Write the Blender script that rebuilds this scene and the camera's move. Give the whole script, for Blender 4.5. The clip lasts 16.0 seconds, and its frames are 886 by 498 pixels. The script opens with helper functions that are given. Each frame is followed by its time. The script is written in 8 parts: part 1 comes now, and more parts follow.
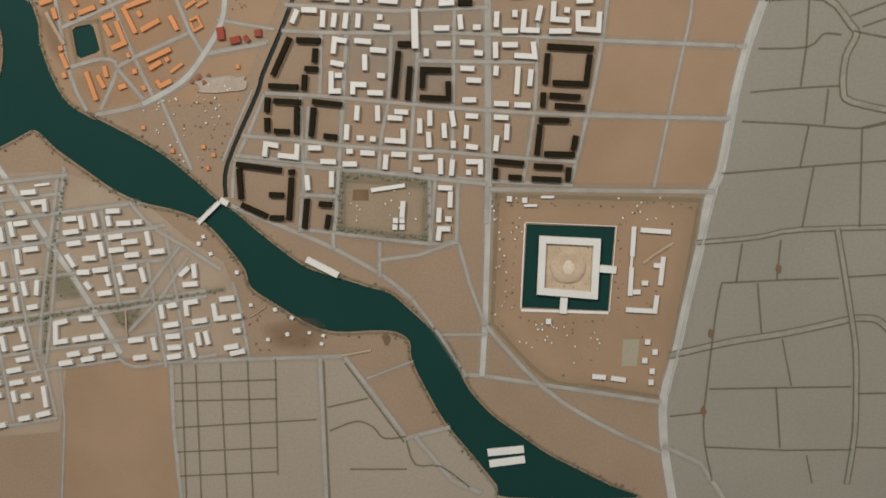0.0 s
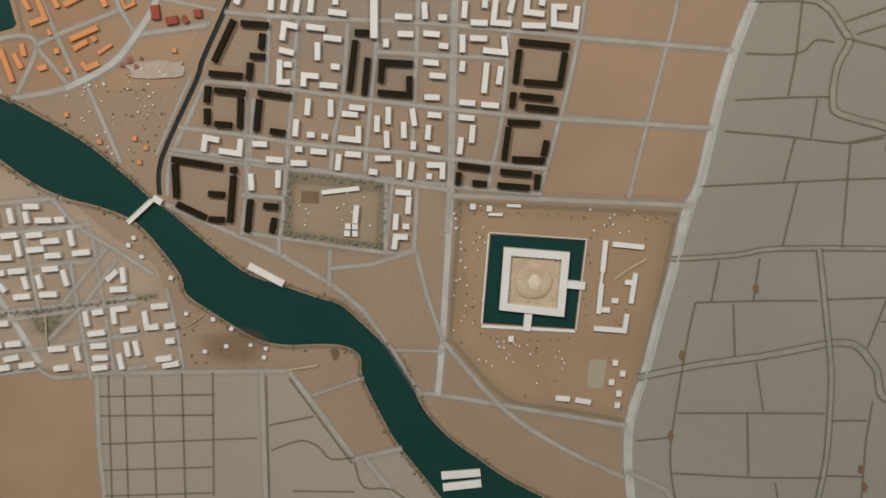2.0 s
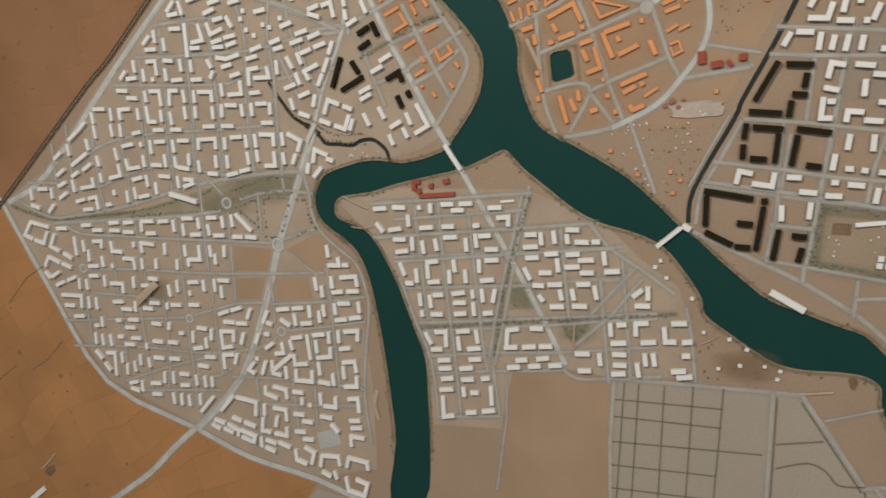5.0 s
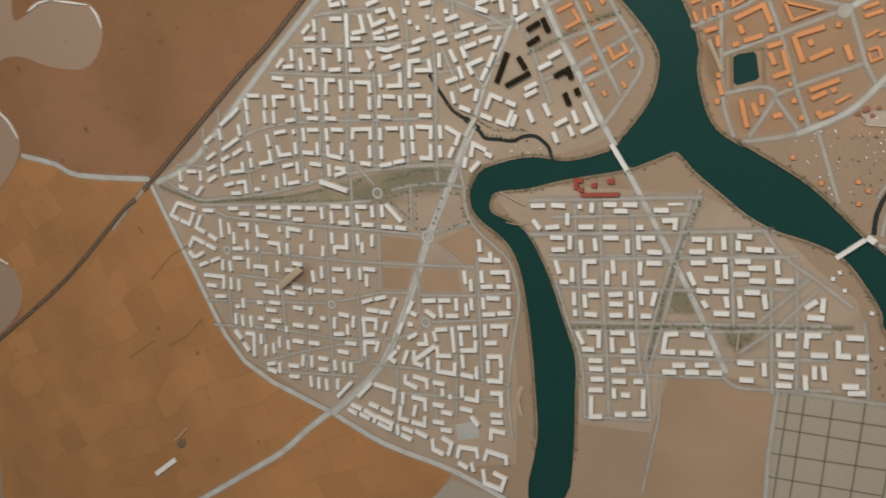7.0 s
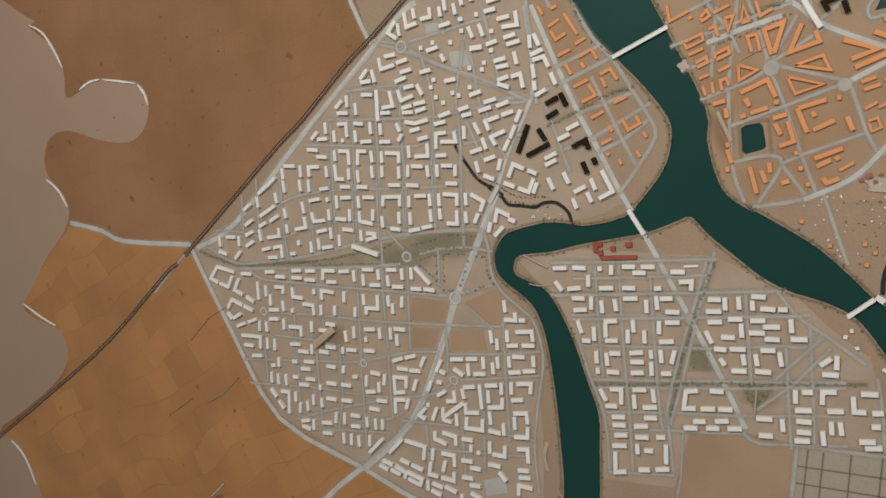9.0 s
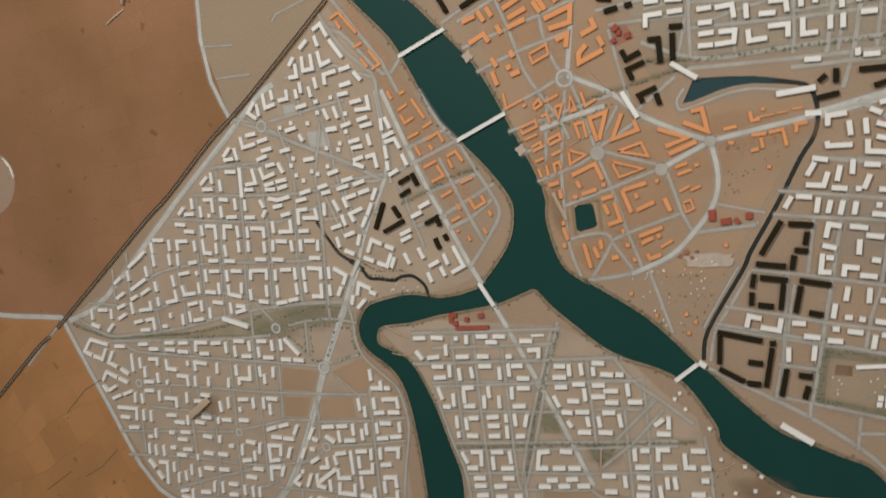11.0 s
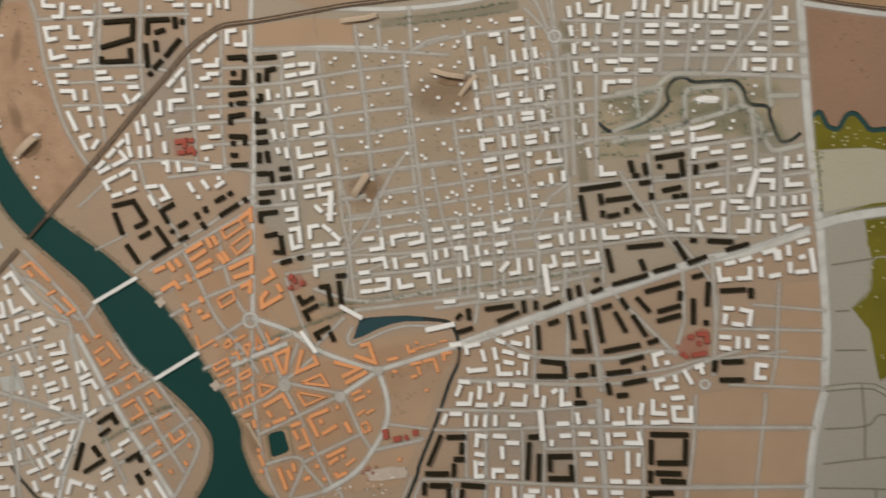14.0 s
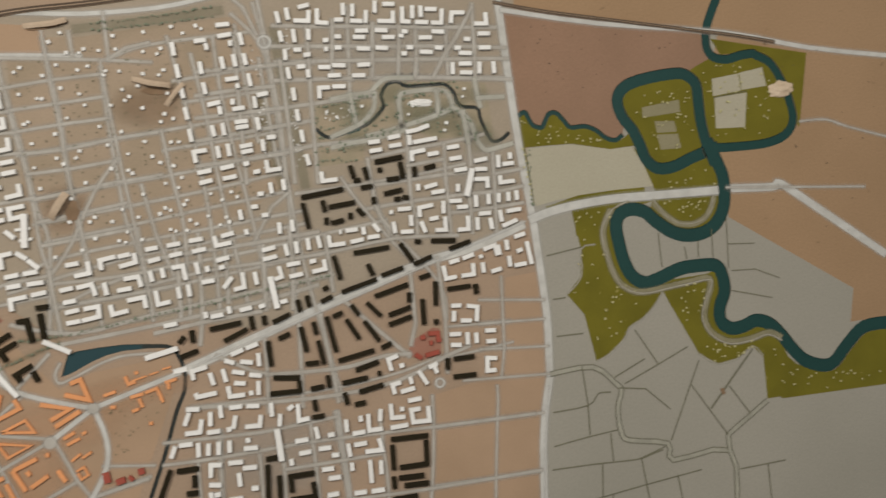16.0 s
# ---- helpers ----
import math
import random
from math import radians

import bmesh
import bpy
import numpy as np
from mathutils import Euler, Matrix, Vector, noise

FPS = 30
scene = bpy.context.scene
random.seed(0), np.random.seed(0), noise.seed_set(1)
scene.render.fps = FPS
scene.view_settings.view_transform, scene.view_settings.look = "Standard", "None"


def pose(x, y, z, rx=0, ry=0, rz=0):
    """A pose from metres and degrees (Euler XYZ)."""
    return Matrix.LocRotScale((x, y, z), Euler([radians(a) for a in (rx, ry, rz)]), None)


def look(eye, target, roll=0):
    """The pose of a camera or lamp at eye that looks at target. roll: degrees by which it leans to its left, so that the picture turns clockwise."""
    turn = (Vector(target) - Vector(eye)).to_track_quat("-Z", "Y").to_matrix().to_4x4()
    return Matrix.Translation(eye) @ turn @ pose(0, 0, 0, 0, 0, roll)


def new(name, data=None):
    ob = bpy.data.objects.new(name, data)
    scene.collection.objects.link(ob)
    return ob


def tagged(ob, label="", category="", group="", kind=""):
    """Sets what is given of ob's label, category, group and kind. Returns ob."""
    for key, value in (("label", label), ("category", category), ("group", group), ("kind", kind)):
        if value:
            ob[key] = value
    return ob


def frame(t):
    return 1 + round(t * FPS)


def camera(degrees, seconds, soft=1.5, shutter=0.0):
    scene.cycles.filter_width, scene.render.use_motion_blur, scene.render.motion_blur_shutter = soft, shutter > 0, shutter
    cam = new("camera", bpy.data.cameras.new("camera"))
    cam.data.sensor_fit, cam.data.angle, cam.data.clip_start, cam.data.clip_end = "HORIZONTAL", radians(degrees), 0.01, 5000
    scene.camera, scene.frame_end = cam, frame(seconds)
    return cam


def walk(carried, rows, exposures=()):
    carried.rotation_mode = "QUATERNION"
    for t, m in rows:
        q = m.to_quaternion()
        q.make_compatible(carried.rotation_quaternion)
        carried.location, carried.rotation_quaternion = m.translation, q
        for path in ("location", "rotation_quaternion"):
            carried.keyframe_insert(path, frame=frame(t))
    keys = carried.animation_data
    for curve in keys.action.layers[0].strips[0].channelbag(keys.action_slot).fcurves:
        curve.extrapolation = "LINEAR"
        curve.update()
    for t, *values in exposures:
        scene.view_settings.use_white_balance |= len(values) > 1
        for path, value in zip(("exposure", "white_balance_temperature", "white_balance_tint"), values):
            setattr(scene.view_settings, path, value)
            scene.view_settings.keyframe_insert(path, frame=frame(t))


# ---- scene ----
# camera and walk: the eye's place in metres over the board, and its turn in degrees
cam = camera(58.36, 16.0, soft=1.6, shutter=0.4)
ROWS = [
    (0.0, 0.0000, 0.0000, 1.2000, -9.78, 2.51, 0.00),
    (0.5, -0.0049, 0.0143, 1.1631, -9.44, 1.27, 0.32),
    (1.0, 0.0318, 0.0399, 1.1253, -10.90, -0.46, -0.26),
    (1.5, 0.0244, 0.0408, 1.0956, -12.02, -0.98, 0.58),
    (2.0, -0.0020, 0.0373, 1.0931, -11.82, -0.13, 2.07),
    (2.5, -0.0140, 0.0453, 1.0925, -11.90, 0.69, 2.79),
    (3.0, -0.0247, 0.0941, 1.1069, -11.71, 3.72, 2.34),
    (3.5, -0.0665, 0.1104, 1.1317, -11.73, 8.64, 1.39),
    (4.0, -0.1215, 0.0844, 1.1567, -11.32, 15.58, 0.48),
    (4.5, -0.2259, 0.0963, 1.2070, -11.91, 19.31, -0.15),
    (4.7, -0.2527, 0.0928, 1.2211, -12.19, 20.63, -0.30),
    (6.8, -0.4477, 0.1091, 1.2876, -13.26, 24.94, 1.20),
    (7.0, -0.4516, 0.1116, 1.3010, -12.97, 26.42, 1.28),
    (7.5, -0.4619, 0.1160, 1.3503, -9.14, 28.25, 2.09),
    (8.0, -0.4536, 0.1245, 1.3568, -8.47, 28.36, 2.18),
    (8.2, -0.4480, 0.1256, 1.3654, -8.69, 28.41, 1.94),
    (10.3, -0.3254, 0.2340, 1.3539, -10.84, 25.49, -2.43),
    (10.5, -0.3047, 0.2466, 1.3540, -10.26, 24.52, -2.32),
    (11.0, -0.2946, 0.2684, 1.3447, -9.39, 22.45, -1.12),
    (11.5, -0.3085, 0.3632, 1.3656, -4.33, 22.22, 0.97),
    (12.0, -0.2854, 0.4102, 1.3966, -2.30, 18.67, 0.72),
    (12.5, -0.1922, 0.4480, 1.4127, -1.13, 14.23, -0.75),
    (13.0, -0.1365, 0.4622, 1.4223, -0.90, 10.60, -1.58),
    (13.5, -0.1402, 0.4818, 1.4457, -0.81, 10.01, -2.48),
    (14.0, -0.1155, 0.4488, 1.4606, -0.22, 5.39, -3.67),
    (14.5, -0.0604, 0.4183, 1.4730, -0.14, -0.06, -5.53),
    (15.0, -0.0451, 0.4284, 1.4758, 0.32, -3.41, -6.71),
    (15.5, -0.0411, 0.4238, 1.4522, 0.59, -5.83, -7.16),
    (16.0, 0.0040, 0.4044, 1.4265, 1.91, -9.29, -8.12),
]
walk(cam, [(t, pose(x, y, z, rx, ry, rz)) for t, x, y, z, rx, ry, rz in ROWS],
     exposures=[(0.0, 0.02), (2.5, 0.03), (4.5, -0.02), (7.0, 0.0), (8.0, -0.02), (10.5, -0.05), (12.0, -0.11), (13.5, -0.1), (15.0, -0.04), (16.0, -0.02)])

# ---- light: a dim gallery with broad lamps under its ceiling ----
world = bpy.data.worlds.new("gallery")
scene.world = world
world.use_nodes = True
world.node_tree.nodes["Background"].inputs["Color"].default_value = (1.0, 0.985, 0.955, 1)
world.node_tree.nodes["Background"].inputs["Strength"].default_value = 0.31


def area_lamp(x, y, z, tx, ty, size, watts, colour):
    data = bpy.data.lights.new("ceiling_lamp", "AREA")
    data.shape, data.size, data.energy, data.color = "DISK", size, watts, colour
    ob = new("ceiling_lamp", data)
    ob.matrix_world = look((x, y, z), (tx, ty, 0))
    return ob


area_lamp(-1.4, 1.6, 2.6, -0.5, 0.0, 0.45, 60, (1.0, 0.965, 0.91))
area_lamp(0.9, 1.4, 2.6, 0.2, 0.2, 0.45, 29, (1.0, 0.97, 0.92))
MM = 0.001


# ---- materials ----
def material(name, base, dark, grain=260.0, blotch=7.0, rough=0.85, bump=0.25, speck=None, speck_scale=420.0, speck_at=0.72, blotch_mix=0.5, grain_mix=0.35, by_object=0.0, spec=0.15, plots=None, plot_mix=0.75, cover=0.0):
    """A painted or powdered surface: base colour, blotches towards dark, fine grain, specks and relief."""
    m = bpy.data.materials.new(name)
    m.use_nodes = True
    nt = m.node_tree
    n, ln = nt.nodes, nt.links
    bsdf = n["Principled BSDF"]
    bsdf.inputs["Roughness"].default_value = rough
    bsdf.inputs["Specular IOR Level"].default_value = spec
    at = n.new("ShaderNodeTexCoord").outputs["Object"]
    geo = n.new("ShaderNodeNewGeometry").outputs["Position"]

    def noise_of(scale, detail, source):
        t = n.new("ShaderNodeTexNoise")
        t.inputs["Scale"].default_value, t.inputs["Detail"].default_value = scale, detail
        ln.new(source, t.inputs["Vector"])
        return t.outputs["Fac"]

    def ramp(fac, low, high):
        r = n.new("ShaderNodeMapRange")
        r.inputs["From Min"].default_value, r.inputs["From Max"].default_value = low, high
        ln.new(fac, r.inputs["Value"])
        return r.outputs["Result"]

    def times(fac, k):
        r = n.new("ShaderNodeMath")
        r.operation = "MULTIPLY"
        r.inputs[1].default_value = k
        ln.new(fac, r.inputs[0])
        return r.outputs[0]

    def mix(fac, a, b):
        x = n.new("ShaderNodeMix")
        x.data_type = "RGBA"
        ln.new(fac, x.inputs[0])
        for value, k in ((a, 6), (b, 7)):
            if isinstance(value, tuple):
                x.inputs[k].default_value = (*value, 1)
            else:
                ln.new(value, x.inputs[k])
        return x.outputs[2]

    broad = noise_of(blotch, 5, geo)
    fine = noise_of(grain, 4, geo)
    colour = mix(times(ramp(broad, 0.38, 0.68), blotch_mix), base, dark)
    colour = mix(times(ramp(fine, 0.35, 0.75), grain_mix), colour, tuple(0.7 * c for c in dark))
    if speck:
        colour = mix(ramp(noise_of(speck_scale, 2, geo), speck_at, speck_at + 0.06), colour, speck)
    if plots:
        turn = n.new("ShaderNodeMapping")
        turn.inputs["Rotation"].default_value = (0, 0, plots)
        bend = n.new("ShaderNodeTexNoise")
        bend.inputs["Scale"].default_value = 3.0
        ln.new(geo, bend.inputs["Vector"])
        wavy = n.new("ShaderNodeMixRGB")
        wavy.blend_type = "ADD"
        wavy.inputs[0].default_value = 0.16
        ln.new(geo, wavy.inputs[1])
        ln.new(bend.outputs["Color"], wavy.inputs[2])
        ln.new(wavy.outputs[0], turn.inputs["Vector"])
        field = n.new("ShaderNodeTexBrick")
        field.inputs["Scale"].default_value = 4.6
        field.inputs["Mortar Size"].default_value = 0.004
        field.inputs["Mortar Smooth"].default_value = 0.4
        field.inputs["Row Height"].default_value = 0.33
        field.inputs["Color1"].default_value = (0.0, 0.0, 0.0, 1)
        field.inputs["Color2"].default_value = (0.62, 0.62, 0.62, 1)
        field.inputs["Mortar"].default_value = (1, 1, 1, 1)
        ln.new(turn.outputs["Vector"], field.inputs["Vector"])
        gaps = n.new("ShaderNodeMath")
        gaps.operation = "MULTIPLY"
        ln.new(ramp(noise_of(4.0, 3, geo), 0.32, 0.56), gaps.inputs[0])
        ln.new(field.outputs["Color"], gaps.inputs[1])
        colour = mix(times(gaps.outputs[0], plot_mix), colour, tuple(0.62 * c for c in dark))
    if by_object:
        info = n.new("ShaderNodeObjectInfo").outputs["Random"]
        colour = mix(times(info, by_object), colour, dark)
    ln.new(colour, bsdf.inputs["Base Color"])
    if cover:
        edge = n.new("ShaderNodeAttribute")
        edge.attribute_name = "cover"
        uneven = n.new("ShaderNodeMapRange")
        uneven.inputs["From Min"].default_value, uneven.inputs["From Max"].default_value = 0.3, 0.7
        uneven.inputs["To Min"].default_value, uneven.inputs["To Max"].default_value = 0.8 * cover, 1.06 * cover
        ln.new(noise_of(38, 5, geo), uneven.inputs["Value"])
        laid = n.new("ShaderNodeMath")
        laid.operation, laid.use_clamp = "MULTIPLY", True
        ln.new(edge.outputs["Fac"], laid.inputs[0])
        ln.new(uneven.outputs["Result"], laid.inputs[1])
        ln.new(laid.outputs[0], bsdf.inputs["Alpha"])
    b = n.new("ShaderNodeBump")
    b.inputs["Strength"].default_value, b.inputs["Distance"].default_value = bump, 0.0006
    ln.new(fine, b.inputs["Height"])
    ln.new(b.outputs["Normal"], bsdf.inputs["Normal"])
    return m


M_SAND = material("sand_paint", (0.316, 0.225, 0.154), (0.264, 0.19, 0.128), blotch=9)
M_DESERT = material("desert_paint", (0.292, 0.148, 0.078), (0.212, 0.108, 0.048), blotch=2.6, blotch_mix=1.0, speck=(0.17, 0.085, 0.035), speck_scale=24, speck_at=0.68, plots=-0.25, plot_mix=0.25)
M_OCHRE = material("ochre_paint", (0.41, 0.20, 0.076), (0.33, 0.163, 0.068), blotch=4.5, blotch_mix=1.0, speck=(0.19, 0.105, 0.04), speck_scale=26, speck_at=0.7, plots=-0.55, plot_mix=0.7)
M_CLAY = material("clay_field", (0.286, 0.264, 0.216), (0.25, 0.232, 0.188), rough=0.9, blotch=3.0, blotch_mix=0.8)
M_DUST = material("dusty_paint", (0.302, 0.246, 0.182), (0.256, 0.208, 0.15), blotch=9)
M_WARM = material("warm_sand", (0.335, 0.226, 0.144), (0.285, 0.192, 0.12), blotch=8, blotch_mix=0.8, grain_mix=0.16)
M_LOAM = material("loam_field", (0.335, 0.285, 0.225), (0.29, 0.248, 0.192), blotch=4)
M_PLASTER = material("plaster_slab", (0.42, 0.345, 0.28), (0.34, 0.275, 0.215), blotch=40)
M_FARM = material("farm_paint", (0.30, 0.222, 0.152), (0.265, 0.195, 0.13), blotch=5.0)
M_LAKE = material("dry_lake", (0.325, 0.228, 0.16), (0.30, 0.208, 0.145), blotch=4.0, rough=0.7)
M_REDSOIL = material("red_soil", (0.25, 0.15, 0.096), (0.205, 0.124, 0.078), blotch=9, speck=(0.12, 0.078, 0.045), speck_scale=40, speck_at=0.72)
M_TAN = material("tan_soil", (0.30, 0.192, 0.108), (0.248, 0.158, 0.086), blotch=5, speck=(0.15, 0.095, 0.05), speck_scale=40, speck_at=0.72)
M_PALE = material("pale_field", (0.35, 0.318, 0.235), (0.32, 0.288, 0.208))
M_TOWN = material("town_dust", (0.362, 0.28, 0.206), (0.305, 0.236, 0.17), blotch=14, blotch_mix=0.9, grain_mix=0.22)
M_PAVED = material("pale_paving", (0.39, 0.385, 0.355), (0.34, 0.33, 0.30), blotch=30)
M_RUST = material("crumbled_soil", (0.35, 0.225, 0.145), (0.265, 0.165, 0.10), blotch=22, blotch_mix=0.9, bump=0.9, speck=(0.16, 0.10, 0.06), speck_scale=70, speck_at=0.7)
M_OLIVE = material("olive_flock", (0.138, 0.117, 0.012), (0.105, 0.09, 0.009), grain=700, blotch=14, blotch_mix=0.8, bump=0.6, speck=(0.27, 0.23, 0.07), speck_scale=90, speck_at=0.72)
M_PARK = material("park_flock", (0.30, 0.24, 0.165), (0.235, 0.205, 0.135), grain=300, blotch=22, blotch_mix=0.9, bump=0.5)
M_SCRUB = material("scrub_paint", (0.312, 0.236, 0.165), (0.258, 0.2, 0.135), blotch=10, blotch_mix=0.9, speck=(0.14, 0.12, 0.07), speck_scale=150, speck_at=0.76)
M_ROAD = material("road_paint", (0.49, 0.475, 0.435), (0.425, 0.405, 0.36), grain=500, blotch=16, blotch_mix=0.7, cover=1.0)
M_STREET = material("street_paint", (0.425, 0.395, 0.345), (0.37, 0.338, 0.288), grain=500, blotch=16, blotch_mix=0.8, cover=0.86)
M_LANE = material("field_lane_paint", (0.30, 0.283, 0.226), (0.262, 0.248, 0.195), blotch=6, cover=1.0)
M_PARKPATH = material("park_path_paint", (0.43, 0.412, 0.352), (0.365, 0.35, 0.29), grain=500, blotch=20, blotch_mix=0.9, cover=0.85)
M_GREENMIST = material("green_overspray", (0.185, 0.185, 0.112), (0.14, 0.145, 0.086), grain=420, blotch=60, blotch_mix=0.9, bump=0.4, cover=0.3)
M_BANKMIST = material("bank_overspray", (0.185, 0.16, 0.10), (0.14, 0.125, 0.075), grain=420, blotch=70, blotch_mix=0.9, bump=0.5, cover=0.4)
M_GREYMIST = material("grey_overspray", (0.40, 0.385, 0.345), (0.35, 0.33, 0.29), grain=420, blotch=20, blotch_mix=0.8, cover=0.3)
M_ORANGEMIST = material("orange_overspray", (0.50, 0.31, 0.185), (0.43, 0.265, 0.155), grain=420, blotch=24, blotch_mix=0.8, cover=0.5)
M_SOILSHADE = material("soil_and_shade_overspray", (0.265, 0.165, 0.095), (0.19, 0.118, 0.066), grain=300, blotch=34, blotch_mix=1.0, bump=0.8, cover=0.42)
M_RIM = material("bare_rim", (0.36, 0.33, 0.255), (0.31, 0.28, 0.21), blotch=30, cover=0.8)
M_BANK = material("khaki_bank", (0.225, 0.198, 0.118), (0.19, 0.168, 0.095), blotch=20)
M_SHORE = material("khaki_shore", (0.235, 0.21, 0.128), (0.195, 0.175, 0.10), blotch=20, cover=0.9)
M_LINE = material("road_centre", (0.52, 0.49, 0.44), (0.45, 0.42, 0.37), grain=500)
M_WORN = material("worn_centre", (0.53, 0.51, 0.47), (0.45, 0.43, 0.385), grain=500, cover=0.7)
M_WHITE = material("white_card", (0.685, 0.665, 0.625), (0.575, 0.55, 0.51), blotch=30, blotch_mix=0.4, grain_mix=0.12, bump=0.1, by_object=0.35)
M_BLACK = material("black_card", (0.019, 0.0145, 0.007), (0.015, 0.011, 0.0055), blotch=30, bump=0.1, rough=0.8, by_object=0.3, spec=0.08)
M_ORANGE = material("orange_card", (0.64, 0.275, 0.115), (0.53, 0.235, 0.10), blotch=30, bump=0.1, grain_mix=0.12, by_object=0.5)
M_RED = material("red_card", (0.30, 0.072, 0.048), (0.24, 0.056, 0.037), blotch=30, bump=0.1, grain_mix=0.15, by_object=0.4)
M_WATER = material("teal_water", (0.0085, 0.041, 0.035), (0.007, 0.035, 0.030), rough=0.45, bump=0.03, grain_mix=0.1, spec=0.1)
M_BASIN = material("blue_grey_water", (0.022, 0.05, 0.055), (0.018, 0.042, 0.047), rough=0.45, bump=0.03, grain_mix=0.1, spec=0.1)
M_CANAL = material("dark_canal", (0.028, 0.032, 0.029), (0.022, 0.026, 0.023), rough=0.6, spec=0.1)
M_STREAM = material("teal_stream", (0.0155, 0.049, 0.043), (0.013, 0.041, 0.036), rough=0.5, spec=0.1)
M_DITCH = material("ditch_paint", (0.155, 0.145, 0.09), (0.125, 0.117, 0.07), grain=300, cover=0.78)
M_BROWN = material("rail_bank", (0.085, 0.06, 0.042), (0.062, 0.044, 0.03), grain=300)
# colour of stains, and of the shadows painted beside the loose scraps
M_STAIN_SHADE = material("glue_stain", (0.20, 0.13, 0.078), (0.15, 0.096, 0.055), blotch=40, blotch_mix=0.9)
M_REDGROUND = material("rosy_ground", (0.29, 0.145, 0.10), (0.25, 0.12, 0.082), blotch=30)
M_LEAF = material("dull_flock", (0.15, 0.138, 0.082), (0.105, 0.1, 0.057), grain=900, blotch=60, bump=0.8)
M_BLOSSOM = material("pale_flock", (0.46, 0.42, 0.22), (0.36, 0.32, 0.15), grain=900, blotch=60)
M_COURT = material("court_plaster", (0.53, 0.415, 0.30), (0.43, 0.325, 0.22), blotch=40, blotch_mix=0.9)
M_SCRAP = material("curled_scrap", (0.43, 0.33, 0.235), (0.34, 0.25, 0.17), blotch=50)
M_BALLAST = material("ballast_sand", (0.34, 0.245, 0.165), (0.28, 0.195, 0.128), blotch=50)
M_CREST = material("worn_plaster", (0.67, 0.57, 0.45), (0.56, 0.46, 0.35), blotch=60)
M_SHRUB = material("grey_green_flock", (0.182, 0.203, 0.140), (0.126, 0.147, 0.098), grain=900, blotch=60, bump=0.8)
ZONES = {"clay": M_CLAY, "desert": M_DESERT, "farm": M_FARM, "lake": M_LAKE, "redsoil": M_REDSOIL, "tan": M_TAN, "pale": M_PALE, "olive": M_OLIVE, "park": M_PARK, "scrub": M_SCRUB, "ochre": M_OCHRE, "stain": M_STAIN_SHADE, "rosy": M_REDGROUND, "dust": M_DUST, "warm": M_WARM, "loam": M_LOAM, "khaki": M_BANK, "paved": M_PAVED, "town": M_TOWN, "rust": M_RUST}


# ---- building blocks ----
def link(name, bm, mat, parent=None, label="", category="", group="", kind=""):
    me = bpy.data.meshes.new(name)
    bm.to_mesh(me)
    bm.free()
    me.materials.append(mat)
    ob = new(name, me)
    ob.parent = parent
    return tagged(ob, label, category, group, kind)


def pairs(p):
    return [Vector((p[i] * MM, p[i + 1] * MM)) for i in range(0, len(p), 2)]


def smooth(pts, closed=False, n=5):
    """Points rounded into a flowing line."""
    out, m = [], len(pts)
    for i in range(m if closed else m - 1):
        g = [pts[(i + k) % m] if closed else pts[min(max(i + k, 0), m - 1)] for k in (-1, 0, 1, 2)]
        for j in range(n):
            t = j / n
            out.append(0.5 * (2 * g[1] + (g[2] - g[0]) * t + (2 * g[0] - 5 * g[1] + 4 * g[2] - g[3]) * t * t + (3 * g[1] - g[0] - 3 * g[2] + g[3]) * t ** 3))
    return out if closed else out + [pts[-1]]


def ribbon(pts, width):
    """The outline of a band of that width along a line, with mitred corners."""
    left, right = [], []
    for i, p in enumerate(pts):
        d = [(pts[k + 1] - pts[k]).normalized() for k in (i - 1, i) if 0 <= k < len(pts) - 1]
        s = (d[0] + d[-1])
        s = s.normalized() if s.length > 1e-6 else d[0]
        side = Vector((-s.y, s.x)) * (width / 2 / max(0.45, s.dot(d[0])))
        left.append(p + side)
        right.append(p - side)
    return left + right[::-1]


def prism(outline, low, high, bevel=0.0):
    bm = bmesh.new()
    face = bm.faces.new([bm.verts.new((*p, low)) for p in outline])
    bmesh.ops.recalc_face_normals(bm, faces=[face])
    if face.normal.z > 0:
        face.normal_flip()
    top = bmesh.ops.extrude_face_region(bm, geom=[face])
    verts = [g for g in top["geom"] if isinstance(g, bmesh.types.BMVert)]
    for v in verts:
        v.co.z = high
    bmesh.ops.recalc_face_normals(bm, faces=bm.faces)
    if bevel:
        tops = [e for e in bm.edges if e.verts[0].co.z > high - 1e-7 and e.verts[1].co.z > high - 1e-7]
        bmesh.ops.bevel(bm, geom=tops, offset=bevel, segments=1, affect="EDGES")
    return bm


# ---- ground: one board, with the waters sunk into it ----
cutters, wet = [], []
layer = [0.0]


def lift():
    """Every sheet lies a hair above the one before."""
    layer[0] += 0.000002
    return layer[0]


def water(name, outline, mat, label):
    """A sunk water body; its bed is cut out of the board."""
    k = len(cutters)
    cutters.append(prism(outline, -0.0035 - k * 2e-5, 0.01 + k * 2e-4))
    return link(name, prism(outline, -0.006, -0.0024 + 2e-5 * len(cutters)), mat, None, label, "water", kind="structure")


shore = []


def river(*stretches):
    shore.extend(smooth(pairs([v for p in stretches for v in p]), True, 3))
    water("river", shore, M_WATER, "dark teal painted river winding through the city model")


def pool(name, label, *p):
    water(name, pairs(p), M_BASIN if name == "basin" else M_WATER, label)


